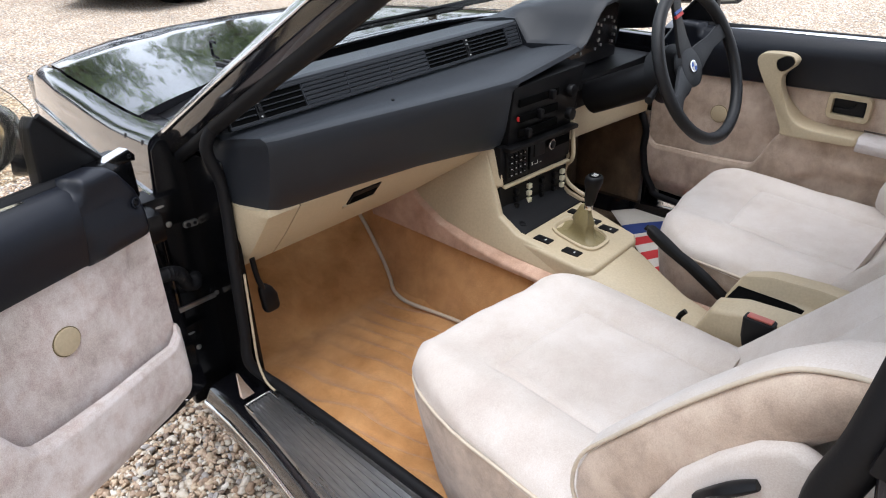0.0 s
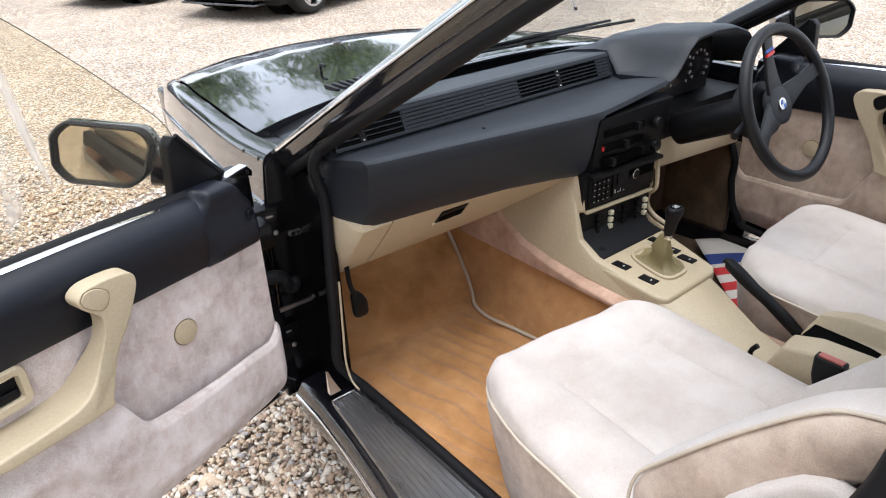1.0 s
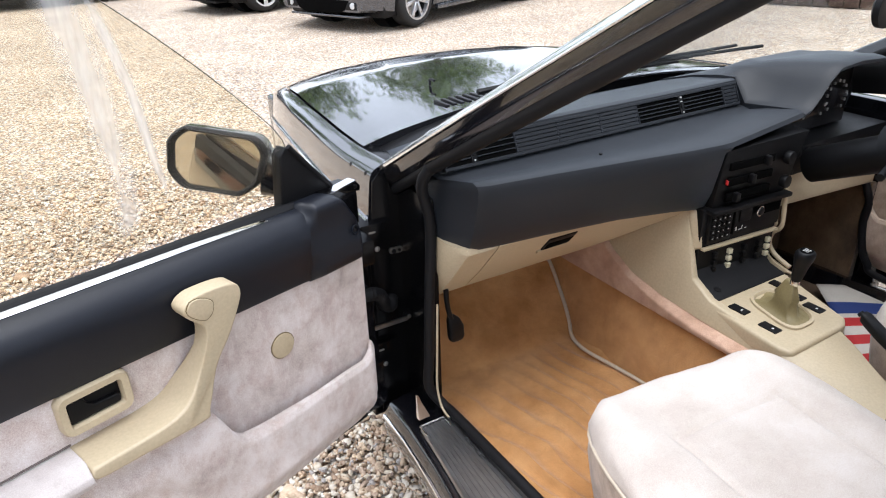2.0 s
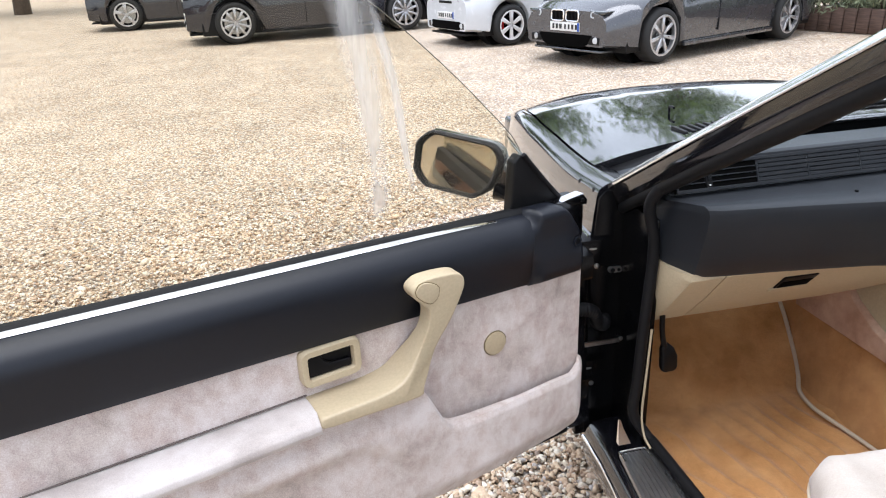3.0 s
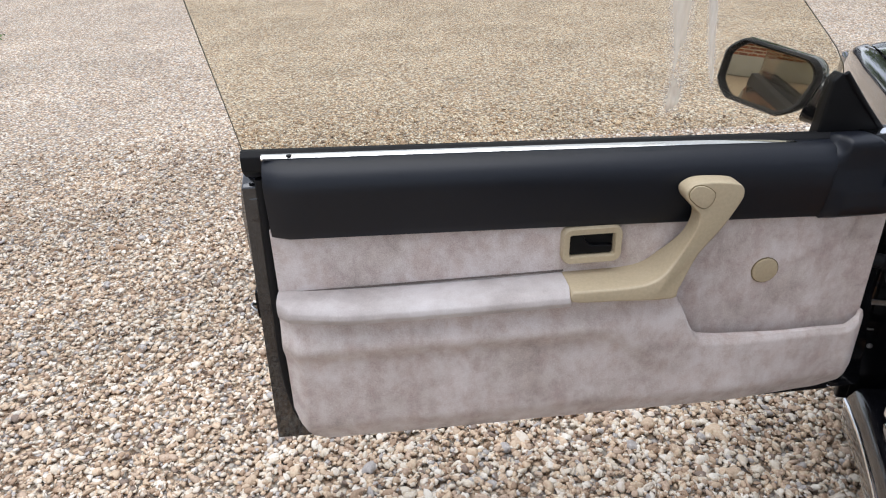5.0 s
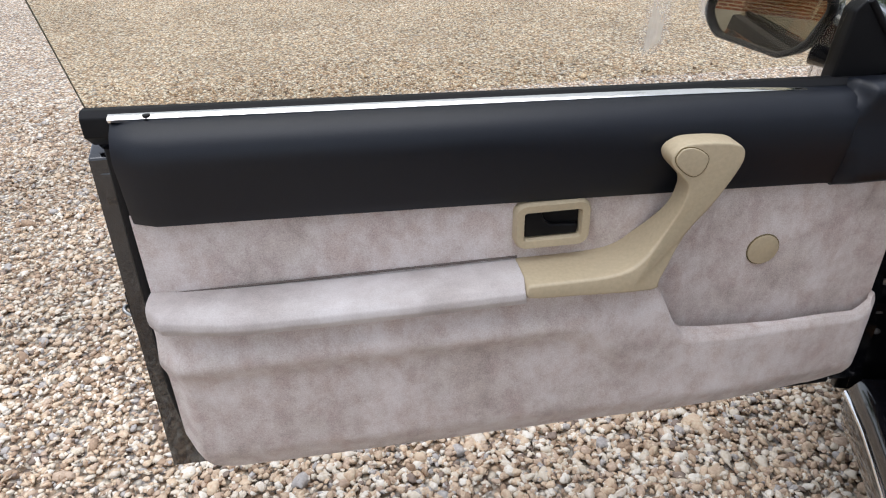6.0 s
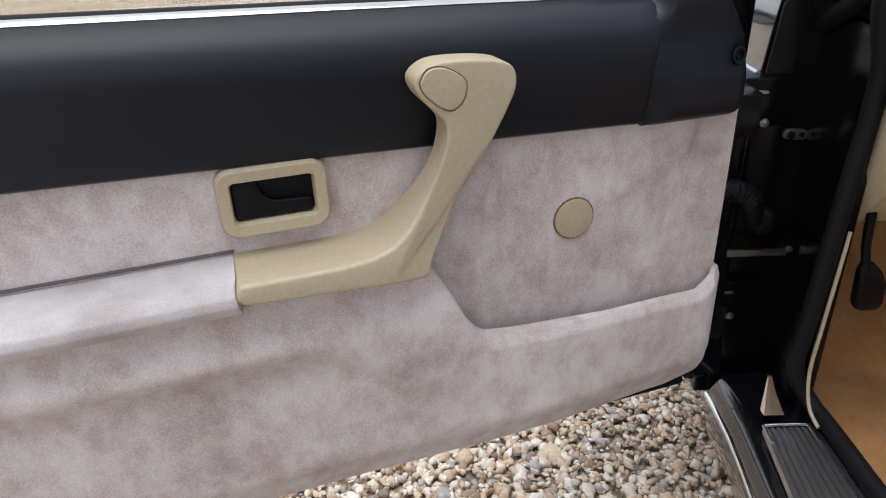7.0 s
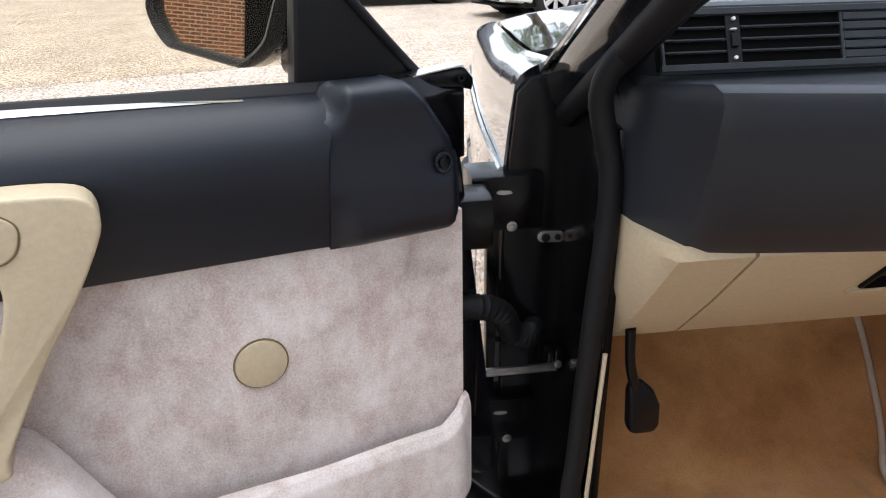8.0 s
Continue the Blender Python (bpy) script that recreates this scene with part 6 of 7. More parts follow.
def seat(name, x0, x1, yf, out, lab):
    """out: -1 where the door is on the seat's left, 1 on its right."""
    xc, hw = (x0 + x1) / 2, (x1 - x0) / 2
    depth = 0.50
    dy = yf + 0.338

    def bow(a):
        return lerp_table(-a * out, FRONT_BOW)[0]

    def plan(a, t):
        flare = 0.022 * t * (1 if a * out > 0 else -0.3) * abs(a)
        return xc + hw * a + out * flare, (yf - bow(a)) * (1 - t) + (yf - depth) * t

    def top(s, t):
        a = 2 * s - 1
        x, y = plan(a, t)
        side = max(abs(a) - 0.70, 0) / 0.30
        nose = max(0.16 - t, 0) / 0.16
        z = 0.586 - 0.050 * (1 - math.sqrt(max(1 - min(side ** 2.4 + nose ** 2.4, 1), 0))) - 0.030 * t + 0.016 * math.exp(-((abs(a) - 0.66) / 0.17) ** 2)
        z -= 0.008 * math.exp(-((abs(a) - 0.47) / 0.014) ** 2) * step(t, 0.31, 0.34) + 0.008 * math.exp(-((t - 0.345) / 0.011) ** 2) * (1 - step(abs(a), 0.45, 0.49))
        z += 0.005 * noise.noise((a * 2.5 + x0, t * 3, 2.0)) + 0.0015 * noise.noise((a * 9 + x0, t * 12, 5.0)) + 0.005 * math.cos(a * 1.5)
        return (x, y, z)
    root = part(name, grid(60, 60, top, lambda s, t: plan((2 * s - 1) * 0.93, 0.06 + 0.94 * t) + (0.505,)), SEAT, coupe, lab, angle=60)
    rim = [(-1.0, 1.0), (-1.0, 0.6), (-1.0, 0.3)] + [(-1 + k / 10, 0.0) for k in range(21)] + [(1.0, 0.3), (1.0, 0.6), (1.0, 1.0)]
    secs = []
    for z, k, ins in ((0.295, 0.95, 0.045), (0.36, 0.965, 0.030), (0.44, 0.985, 0.010), (0.50, 1.0, 0.0), (0.536, 0.998, 0.001)):
        ring = []
        for a, t in rim:
            x, y = plan(a, t)
            ring.append((xc + (x - xc) * k, y - ins * (1 - t), z - (0.012 if z > 0.53 else 0) * t))
        secs.append(ring)
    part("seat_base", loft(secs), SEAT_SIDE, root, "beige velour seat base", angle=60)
    part("seat_piping", tube([plan(a * 1.004, t) + (0.538 - 0.014 * t,) for a, t in rim], 0.0032, 8, 2), PIPING, root, "pale piping round the cushion")
    lean, yb = 0.70, yf - 0.494

    def back_front(s, t):
        a = 2 * s - 1
        h = 0.66 * t
        wx = hw * (0.98 - 0.10 * t)
        fwd = 0.050 * math.exp(-((abs(a) - 0.86) / 0.24) ** 2) * (1 - 0.5 * t) - 0.09 * max(abs(a) - 0.90, 0) / 0.10
        y = yb - lean * h + fwd - 0.010 * math.exp(-((abs(a) - 0.50) / 0.016) ** 2) - 0.05 * step(t, 0.92, 1.0) - 0.006 * math.exp(-((t - 0.62) / 0.014) ** 2) * (1 - step(abs(a), 0.48, 0.52))
        return (xc + wx * a, y + 0.003 * noise.noise((a * 4, t * 5, 7 + x0)), 0.520 + h * 0.93)
    part("backrest", grid(44, 40, back_front, lambda s, t: (xc + hw * (0.98 - 0.1 * t) * 0.97 * (2 * s - 1), yb - lean * 0.66 * t - 0.15, 0.510 + 0.62 * t)), SEAT, root, "pale velour backrest with side bolsters", angle=60)
    xo = xc + out * (hw + 0.004)

    def strip(points):
        return [[(xo - out * dx, y + dy + b, z) for dx, b in points] for z, y in BOLSTER]
    part("bolster", loft(strip([(0.110, -0.07), (0.090, -0.018), (0.055, 0.006), (0.016, 0.004), (0.004, -0.005), (0.02, -0.05), (0.11, -0.10)])), SEAT, root, "pale velour side bolster", angle=60)
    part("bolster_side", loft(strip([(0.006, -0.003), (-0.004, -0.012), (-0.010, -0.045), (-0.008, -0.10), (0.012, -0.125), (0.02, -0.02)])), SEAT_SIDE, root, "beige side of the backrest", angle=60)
    part("bolster_piping", tube([(xo - out * 0.003, y + dy + 0.002, z) for z, y in BOLSTER], 0.0032, 8, 3), PIPING, root)
    cover = [(-0.90, 0.55), (-0.905, 0.66), (-0.940, 0.742), (-0.980, 0.798), (-1.020, 0.842), (-1.055, 0.862), (-1.085, 0.855), (-1.11, 0.72), (-1.10, 0.50), (-0.95, 0.46)]
    m = Matrix(((0, out, 0, xo - out * 0.004), (1, 0, 0, dy), (0, 0, 1, 0), (0, 0, 0, 1)))
    part("hinge_cover", put(prism(cover, 0.0, 0.030, 0.012, 3), m), SEAT, root, "pale cover over the seat hinge")
    part("recline_lever", tube([(xo + out * 0.028, -0.975 + dy, 0.735), (xo + out * 0.036, -1.005 + dy, 0.775), (xo + out * 0.030, -1.035 + dy, 0.800)], [0.012, 0.015, 0.010], 8, 4, 0.6), PLASTIC, root, "black recline lever")
    return root


seat("passenger_seat", 0.104, 0.668, -0.338, -1, "pale velour front passenger seat")
seat("driver_seat", 0.940, 1.490, -0.395, 1, "pale velour driver's seat")
part("slide_lever", tube([(0.17, -0.59, 0.39), (0.115, -0.62, 0.425), (0.088, -0.66, 0.435)], 0.011, 8, 4), PLASTIC, coupe)
part("rear_seat", box(0.15, 1.52, -2.05, -1.45, 0.40, 0.58, 0.05, 4), SEAT_SIDE, coupe)
# far mirror
FAR_MIR = Matrix.Translation((1.83, -0.16, 1.03)) @ Matrix.Rotation(radians(-134), 4, 'Z') @ Matrix.Diagonal((1, -1, 1, 1))
mirror_head(FAR_MIR, shut_door)

# striped paper mat in the driver's footwell
def mat_at(s, t):
    return (1.10 + 0.28 * s + 0.34 * t, -0.46 + 0.14 * s * 0 + 0.40 * t - 0.17 * s, 0.292 + 0.010 * math.sin(3 * s + 2 * t) + 0.02 * t)


mat_bm = grid(12, 24, mat_at, lambda s, t: tuple(Vector(mat_at(s, t)) - Vector((0, 0, 0.0015))))
for f in mat_bm.faces:
    c = f.calc_center_median()
    t = (0.17 * (c.x - 1.10) + 0.28 * (c.y + 0.46)) / (0.17 * 0.34 + 0.28 * 0.40)
    f.material_index = 1 if 0.66 < t < 0.80 else 2 if (0.55 < t < 0.64 or 0.20 < t < 0.30 or 0.04 < t < 0.12 or 0.38 < t < 0.45) else 0
mesh("floor_mat", mat_bm, [material("white_paper", rgb(214, 208, 198), 0.8, vary=0.1), material("navy_print", rgb(44, 66, 128), 0.7, vary=0.1), material("red_print", rgb(196, 48, 52), 0.7, vary=0.1)], "white paper mat printed with red and blue stripes", "floor mat")

# inside mirror under the header
part("cabin_mirror", loft([[(0.82 + a * k, -0.45 + d, 1.281 + b * k) for a, b in rounded(-0.125, 0.125, -0.032, 0.032, 0.028, 5)] for d, k in ((0, 1.0), (0.012, 1.0), (0.028, 0.8))], bevel=0.002), PLASTIC, coupe, "black inside rear-view mirror")
part("cabin_mirror_stem", tube([(0.82, -0.425, 1.285), (0.82, -0.43, 1.35), (0.82, -0.56, 1.40)], 0.008, 8, 4), PLASTIC, coupe)

# ---- the yard: parked cars ----
GREY_PAINT = material("grey_metallic_paint", (0.085, 0.088, 0.098, 1), 0.25, metal=0.6, vary=0.1, coat=1.0, bump_scale=500)
WHITE_PAINT = material("white_paint", (0.62, 0.64, 0.66, 1), 0.25, vary=0.05, coat=1.0, bump_scale=500)
NAVY_PAINT = material("dark_blue_paint", (0.010, 0.011, 0.018, 1), 0.2, vary=0.1, coat=1.0, bump_scale=500)
DARK_GLASS = material("dark_car_glass", (0.012, 0.014, 0.014, 1), 0.05, vary=0.1, coat=1.0)
LAMP_GLASS = material("headlamp_glass", (0.55, 0.57, 0.58, 1), 0.08, vary=0.3, coat=1.0)
WHITE_ALLOY = material("white_alloy", (0.75, 0.75, 0.75, 1), 0.35, vary=0.05)
PLATE_WHITE = material("plate_white", (0.72, 0.72, 0.70, 1), 0.5, vary=0.05)
PLATE_MARK = material("plate_marks", (0.02, 0.02, 0.02, 1), 0.5)


def far_car(label, front_wheel, heading, base, width, over_f, over_r, height, belt, paint, wheel_r, spokes, rim_mat, near_left, nose, red_caliper=False, kidneys=False):
    """A parked car. Local x runs forward from the rear axle, y to its left; front_wheel is the near front wheel's place on the ground."""
    h = Vector((heading[0], heading[1], 0)).normalized()
    left = Vector((-h.y, h.x, 0))
    side = 1 if near_left else -1
    track = width / 2 - 0.02
    origin = Vector((front_wheel[0], front_wheel[1], 0)) - h * base - left * (side * (track - 0.10))
    m = Matrix(((h.x, left.x, 0, origin.x), (h.y, left.y, 0, origin.y), (0, 0, 1, 0), (0, 0, 0, 1)))
    root = thing("parked_car", label=label, category="car", group="cars parked in the yard", m=m)
    x0, x1 = -over_r, base + over_f
    secs = []
    xs = sorted(set([x0 + (x1 - x0) * k / 44 for k in range(45)] + [b + d for b in (0, base) for d in (-0.40, -0.37, -0.33, -0.2, -0.1, 0, 0.1, 0.2, 0.33, 0.37, 0.40)]))
    ra = wheel_r + 0.055
    for x in xs:
        f = step(x, x1 - 0.75, x1 + 0.05)
        r = 1 - step(x, x0 - 0.05, x0 + 0.7)
        hw = width / 2 * (1 - 0.24 * f ** 2.2 - 0.18 * r ** 2)
        low = 0.20 + 0.05 * f ** 2 + 0.10 * r ** 2
        for b in (0, base):
            d = abs(x - b)
            if d < ra:
                low = max(low, wheel_r + math.sqrt(ra * ra - d * d))
        top = belt - nose * step(x, base * 0.62, x1) - 0.10 * f ** 4 - 0.05 * r
        mid = (low + top) / 2
        half = [(0.55, low + 0.0), (0.90, low), (0.975, low + 0.03), (1.0, max(mid - 0.05, low + 0.05)), (0.995, mid + 0.08), (0.97, top - 0.09), (0.90, top - 0.02), (0.60, top + 0.03), (0.0, top + 0.045)]
        ring = [(x, hw * a, z) for a, z in half] + [(x, -hw * a, z) for a, z in reversed(half[:-1])]
        secs.append(ring)
    body = part("body", loft(secs), paint, root, angle=50, local=True)
    cabin = []
    for x, z, w in ((x0 + 0.25, belt, 0.80), (x0 + 0.75, height - 0.06, 0.62), (base * 0.35, height, 0.62), (base * 0.55, height - 0.03, 0.62), (base * 0.86, belt + 0.03, 0.76)):
        cabin.append([(x, width / 2 * 0.88 * (w / 0.8 if z < height - .1 else 1), belt), (x, width / 2 * w, z), (x, -width / 2 * w, z), (x, -width / 2 * 0.88 * (w / 0.8 if z < height - .1 else 1), belt)])
    part("cabin", loft(cabin, bevel=0.02), DARK_GLASS, root, "dark side windows", local=True)
    part("roof", loft([[(x, width / 2 * 0.60, height - 0.012 - abs(x - base * .3) * .03), (x, width / 2 * 0.3, height + 0.02 - abs(x - base * .3) * .03), (x, -width / 2 * 0.3, height + 0.02 - abs(x - base * .3) * .03), (x, -width / 2 * 0.60, height - 0.012 - abs(x - base * .3) * .03)] for x in (x0 + 0.8, base * 0.3, base * 0.52)], bevel=0.01), paint, root, local=True)
    part("underbody", box(x0 + 0.25, x1 - 0.25, -width / 2 + 0.1, width / 2 - 0.1, 0.16, 0.55, 0.03), PLASTIC, root, local=True)
    for s in (1, -1):
        part("sill", box(wheel_r + 0.1, base - wheel_r - 0.1, s * width / 2 - 0.05, s * width / 2 + 0.012, 0.165, 0.225, 0.01), PLASTIC if paint is not GREY_PAINT else paint, root, local=True)
        part("door_line", box(base * 0.60, base * 0.603, s * width / 2 - 0.02, s * width / 2 + 0.0035, 0.30, belt - 0.1, 0), PLASTIC, root, local=True, smooth=False)
        lamp = part("headlamp", loft([[(x1 - 0.34 + dx, s * (width / 2 * 0.60 + a), belt - nose - 0.11 + b) for a, b in ((-0.15, -0.04), (0.11, -0.02 + dx * .1), (0.14, 0.05), (-0.15, 0.055))] for dx in (-0.1, 0.22, 0.335)], bevel=0.02), DARK_GLASS, root, "dark headlamp with clear rings", local=True)
        for dy in (-0.075, 0.05):
            part("lamp_ring", disc((x1 - 0.012 - 0.03 * (dy > 0), s * (width / 2 * 0.60 + dy), belt - nose - 0.105), (1, 0.25 * s, 0.1), 0.042, 0.012, 0.003, 18, hole=0.024), LAMP_GLASS, lamp, "clear lamp ring", local=True)
        part("bumper_intake", box(x1 - 0.22, x1 + 0.006, s * width / 2 * 0.56 - 0.11, s * width / 2 * 0.56 + 0.09, 0.27, 0.37, 0.02), PLASTIC, root, "black bumper intake", local=True)
        part("fog_lamp", disc((x1 - 0.008, s * width / 2 * 0.58, 0.325), (1, 0.2 * s, 0), 0.04, 0.02, 0.006, 16), LAMP_GLASS, root, local=True)
    if kidneys:
        for s in (1, -1):
            yz = Matrix.Translation((x1 - 0.03, s * 0.130, belt - nose - 0.125)) @ Matrix.Rotation(radians(-90), 4, 'Z')
            half = part("grille", prism(rounded(-0.105, 0.105, -0.062, 0.062, 0.035, 4), -0.02, 0.032, 0.004, 2, yz), DEEP, root, "black grille half in a chrome frame", local=True)
            part("grille_frame", tube([yz @ Vector((a, 0.034, b)) for a, b in rounded(-0.108, 0.108, -0.065, 0.065, 0.036, 4) + rounded(-0.108, 0.108, -0.065, 0.065, 0.036, 4)[:1]], 0.011, 6, 1), CHROME, half, "chrome grille frame", local=True)
            for k in range(8):
                part("grille_bar", box(x1 + 0.001, x1 + 0.008, s * 0.130 - 0.084 + 0.024 * k - 0.003, s * 0.130 - 0.084 + 0.024 * k + 0.003, belt - nose - 0.175, belt - nose - 0.075, 0), PLASTIC, half, local=True, smooth=False)
        mouth = [(-0.47, 0.385), (-0.40, 0.27), (-0.30, 0.225), (0.30, 0.225), (0.40, 0.27), (0.47, 0.385)]
    else:
        part("upper_grille", box(x1 - 0.12, x1 + 0.008, -0.20, 0.20, belt - nose - 0.17, belt - nose - 0.13, 0.012), PLASTIC, root, "slim black upper grille", local=True)
        mouth = [(-0.44, 0.385), (-0.46, 0.30), (-0.40, 0.255), (0.40, 0.255), (0.46, 0.30), (0.44, 0.385)]
    part("lower_grille", prism(mouth, -0.02, 0.14, 0.008, 2, Matrix.Translation((x1 - 0.13, 0, 0)) @ Matrix.Rotation(radians(-90), 4, 'Z')), DEEP, root, "black lower grille", local=True)
    plate = part("number_plate", box(x1 - 0.05, x1 + 0.008, -0.26, 0.26, 0.415, 0.525, 0.004), PLATE_WHITE, root, "white number plate", local=True)
    for k, w in enumerate((0.04, 0.04, 0.03, 0.03, 0.045, 0.04, 0.035)):
        y = 0.205 - 0.064 * k - (0.02 if k > 3 else 0)
        part("plate_bar", box(x1 + 0.0085, x1 + 0.0105, y - w / 2, y + w / 2, 0.44, 0.50, 0), PLATE_MARK, plate, local=True, smooth=False)
    part("plate_band", box(x1 + 0.0080, x1 + 0.0100, 0.222, 0.258, 0.418, 0.522, 0), BLUE, plate, "blue band on the plate", local=True, smooth=False)
    part("splitter", box(x1 - 0.3, x1 - 0.03, -width / 2 * 0.66, width / 2 * 0.66, 0.17, 0.20, 0.012), PLASTIC if paint is not GREY_PAINT else GREY_PAINT, root, local=True)
    for x in (0, base):
        for s in (1, -1):
            c = (x, s * (track - 0.10), wheel_r)
            wheel = part("wheel", disc((x, s * (track - 0.06), wheel_r), (0, s, 0), wheel_r * 0.12, 0.05, 0.006, 20), rim_mat, root, "alloy wheel with a black tyre", local=True)
            turn = Matrix.Translation(c) @ Matrix.Rotation(radians(-90 * s), 4, 'Z')
            prof = [(0.70, 0.5), (0.73, 0.56), (0.84, 0.58), (0.95, 0.52), (1.0, 0.36), (1.0, -0.36), (0.95, -0.5), (0.70, -0.5)]
            w = 0.225
            rings = [[Vector((-b * w, a * wheel_r * math.cos(t), a * wheel_r * math.sin(t))) for a, b in prof] for t in [2 * math.pi * k / 32 for k in range(32)]]
            bm = loft(rings + [rings[0]], cap=False)
            bmesh.ops.remove_doubles(bm, verts=bm.verts, dist=1e-6)
            finish(bm)
            bm.transform(turn)
            part("tyre", bm, TYRE, wheel, "black tyre", local=True)
            bits = [disc((-0.33 * w, 0, 0), (-1, 0, 0), 0.75 * wheel_r, 0.24 * w, 0.004, 32, hole=0.67 * wheel_r)]
            for k in range(spokes):
                for off in (-0.085, 0.085):
                    sp = box(-0.54 * w, -0.40 * w, -(0.013 if spokes > 6 and not red_caliper else 0.019), (0.013 if spokes > 6 and not red_caliper else 0.019), 0.10 * wheel_r, 0.70 * wheel_r, 0.004, 1)
                    sp.transform(Matrix.Rotation(2 * math.pi * k / spokes, 4, 'X') @ Matrix.Rotation(off * (5 / spokes), 4, 'X'))
                    bits.append(sp)
            bm = join(*bits)
            bm.transform(turn)
            part("rim", bm, rim_mat, wheel, "spoked alloy rim", local=True)
            bm = disc((-0.05 * w, 0, 0), (-1, 0, 0), 0.55 * wheel_r, 0.02, 0, 24)
            bm.transform(turn)
            part("brake_disc", bm, STEEL if not red_caliper else DEEP, wheel, local=True)
            if red_caliper:
                bm = box(-0.16 * w, -0.02 * w, 0.30 * wheel_r, 0.56 * wheel_r, -0.2 * wheel_r, 0.25 * wheel_r, 0.01)
                bm.transform(turn)
                part("brake_caliper", bm, RED, wheel, "red brake caliper", local=True)
            bm = disc((-0.55 * w + 0.25 * w, 0, 0), (1, 0, 0), ra - 0.01, 0.20, 0, 24)
            bm.transform(Matrix.Translation((x, s * (track - 0.36), wheel_r)) @ Matrix.Rotation(radians(-90 * s), 4, 'Z'))
            part("arch_liner", bm, PLASTIC, root, local=True)
    return root


far_car("grey metallic saloon with silver multi-spoke wheels", (3.90, 7.20), (-0.918, -0.395), 2.86, 1.83, 0.80, 1.0, 1.43, 0.93, GREY_PAINT, 0.335, 7, ALLOY, True, 0.20, kidneys=True)
far_car("small white hatchback with white wheels and red calipers", (2.80, 9.92), (-0.952, -0.305), 2.30, 1.63, 0.72, 0.55, 1.49, 0.98, WHITE_PAINT, 0.305, 6, WHITE_ALLOY, True, 0.16, True)
far_car("dark blue estate car with silver spoked wheels", (-1.53, 12.80), (-0.99, -0.14), 3.25, 1.95, 0.85, 0.95, 1.65, 1.05, NAVY_PAINT, 0.365, 10, ALLOY, True, 0.14)
far_car("dark blue car with silver wheels further back", (-4.25, 17.3), (-0.99, -0.10), 2.9, 1.9, 0.85, 0.95, 1.6, 1.0, NAVY_PAINT, 0.36, 5, ALLOY, True, 0.16)
far_car("black low saloon with silver ten-spoke wheels", (-11.2, 12.95), (0.86, 0.50), 2.75, 1.85, 0.80, 0.95, 1.38, 0.90, PAINT, 0.335, 10, ALLOY, False, 0.18)

# ---- tripod, bed, slab ----
trip = thing("tripod", (5.85, 4.95, 0), "grey aluminium camera tripod standing on gravel", "tripod")
TRIPOD = material("brushed_aluminium", (0.55, 0.56, 0.57, 1), 0.35, metal=0.8, vary=0.2)
head = Vector((5.85, 4.95, 1.05))
for k in range(3):
    a = radians(75 + 120 * k)
    foot = Vector((5.85 + 0.42 * math.cos(a), 4.95 + 0.42 * math.sin(a), 0.02))
    leg = part("leg", tube([head, head.lerp(foot, 0.5), foot], [0.018, 0.016, 0.011], 8, 2), TRIPOD, trip)
    part("foot", disc(foot - Vector((0, 0, 0.012)), (0, 0, 1), 0.022, 0.035, 0.006, 12), RUBBER, leg)
    part("clamp", disc(head.lerp(foot, 0.55) - Vector((0, 0, .02)), (foot - head), 0.022, 0.05, 0.004, 10), PLASTIC, leg)
part("column", tube([(5.85, 4.95, 0.75), (5.85, 4.95, 1.25)], 0.015, 8, 1), TRIPOD, trip)
part("head", box(5.80, 5.90, 4.90, 5.00, 1.22, 1.32, 0.02), PLASTIC, trip)

WOOD = material("dark_brown_timber", rgb(104, 84, 74), 0.85, second=rgb(74, 58, 52), scale=5, bump=0.5, bump_scale=60, stretch=(1, 1, 8))
BED0, BED1 = Vector((7.45, 9.2, 0)), Vector((10.6, 1.6, 0))
bd = (BED1 - BED0).normalized()
bed = thing("timber_edging", BED0, "low wall of upright brown timbers round a planting bed", "edging")
n_post = 42
for k in range(n_post):
    p = BED0 + (BED1 - BED0) * (k / n_post)
    hgt = 0.36 + 0.03 * noise.noise((k * 1.7, 0, 0))
    bm = box(-0.092, 0.092, -0.05, 0.05, 0.0, hgt, 0.012, 1)
    bm.transform(Matrix.Translation(p + bd * 0.09) @ Matrix.Rotation(math.atan2(bd.y, bd.x), 4, 'Z'))
    part("timber", bm, WOOD, bed)
SOIL = material("dark_soil", (0.05, 0.038, 0.028, 1), 0.95, vary=0.4, scale=12, bump=0.8, bump_scale=40)
bm = bmesh.new()
side_ = Vector((-bd.y, bd.x, 0))
bm.faces.new([bm.verts.new(p) for p in (BED0 + side_ * 0.04 + Vector((0, 0, 0.30)), BED1 + side_ * 0.04 + Vector((0, 0, 0.30)), BED1 + side_ * 3.5 + Vector((0, 0, 0.34)), BED0 + side_ * 3.5 + Vector((0, 0, 0.34)))])
mesh("ground_bed", bm, SOIL, "dark soil of a raised planting bed", "soil", kind="structure")


def leaf_material(name, c0, c1):
    m = bpy.data.materials.new(name)
    m.use_nodes = True
    nodes, links = m.node_tree.nodes, m.node_tree.links
    b = nodes["Principled BSDF"]
    b.inputs["Roughness"].default_value = 0.6
    geo = nodes.new("ShaderNodeNewGeometry")
    ramp = nodes.new("ShaderNodeValToRGB")
    ramp.color_ramp.elements[0].color, ramp.color_ramp.elements[1].color = c0, c1
    links.new(geo.outputs["Random Per Island"], ramp.inputs[0])
    links.new(ramp.outputs[0], b.inputs["Base Color"])
    return m


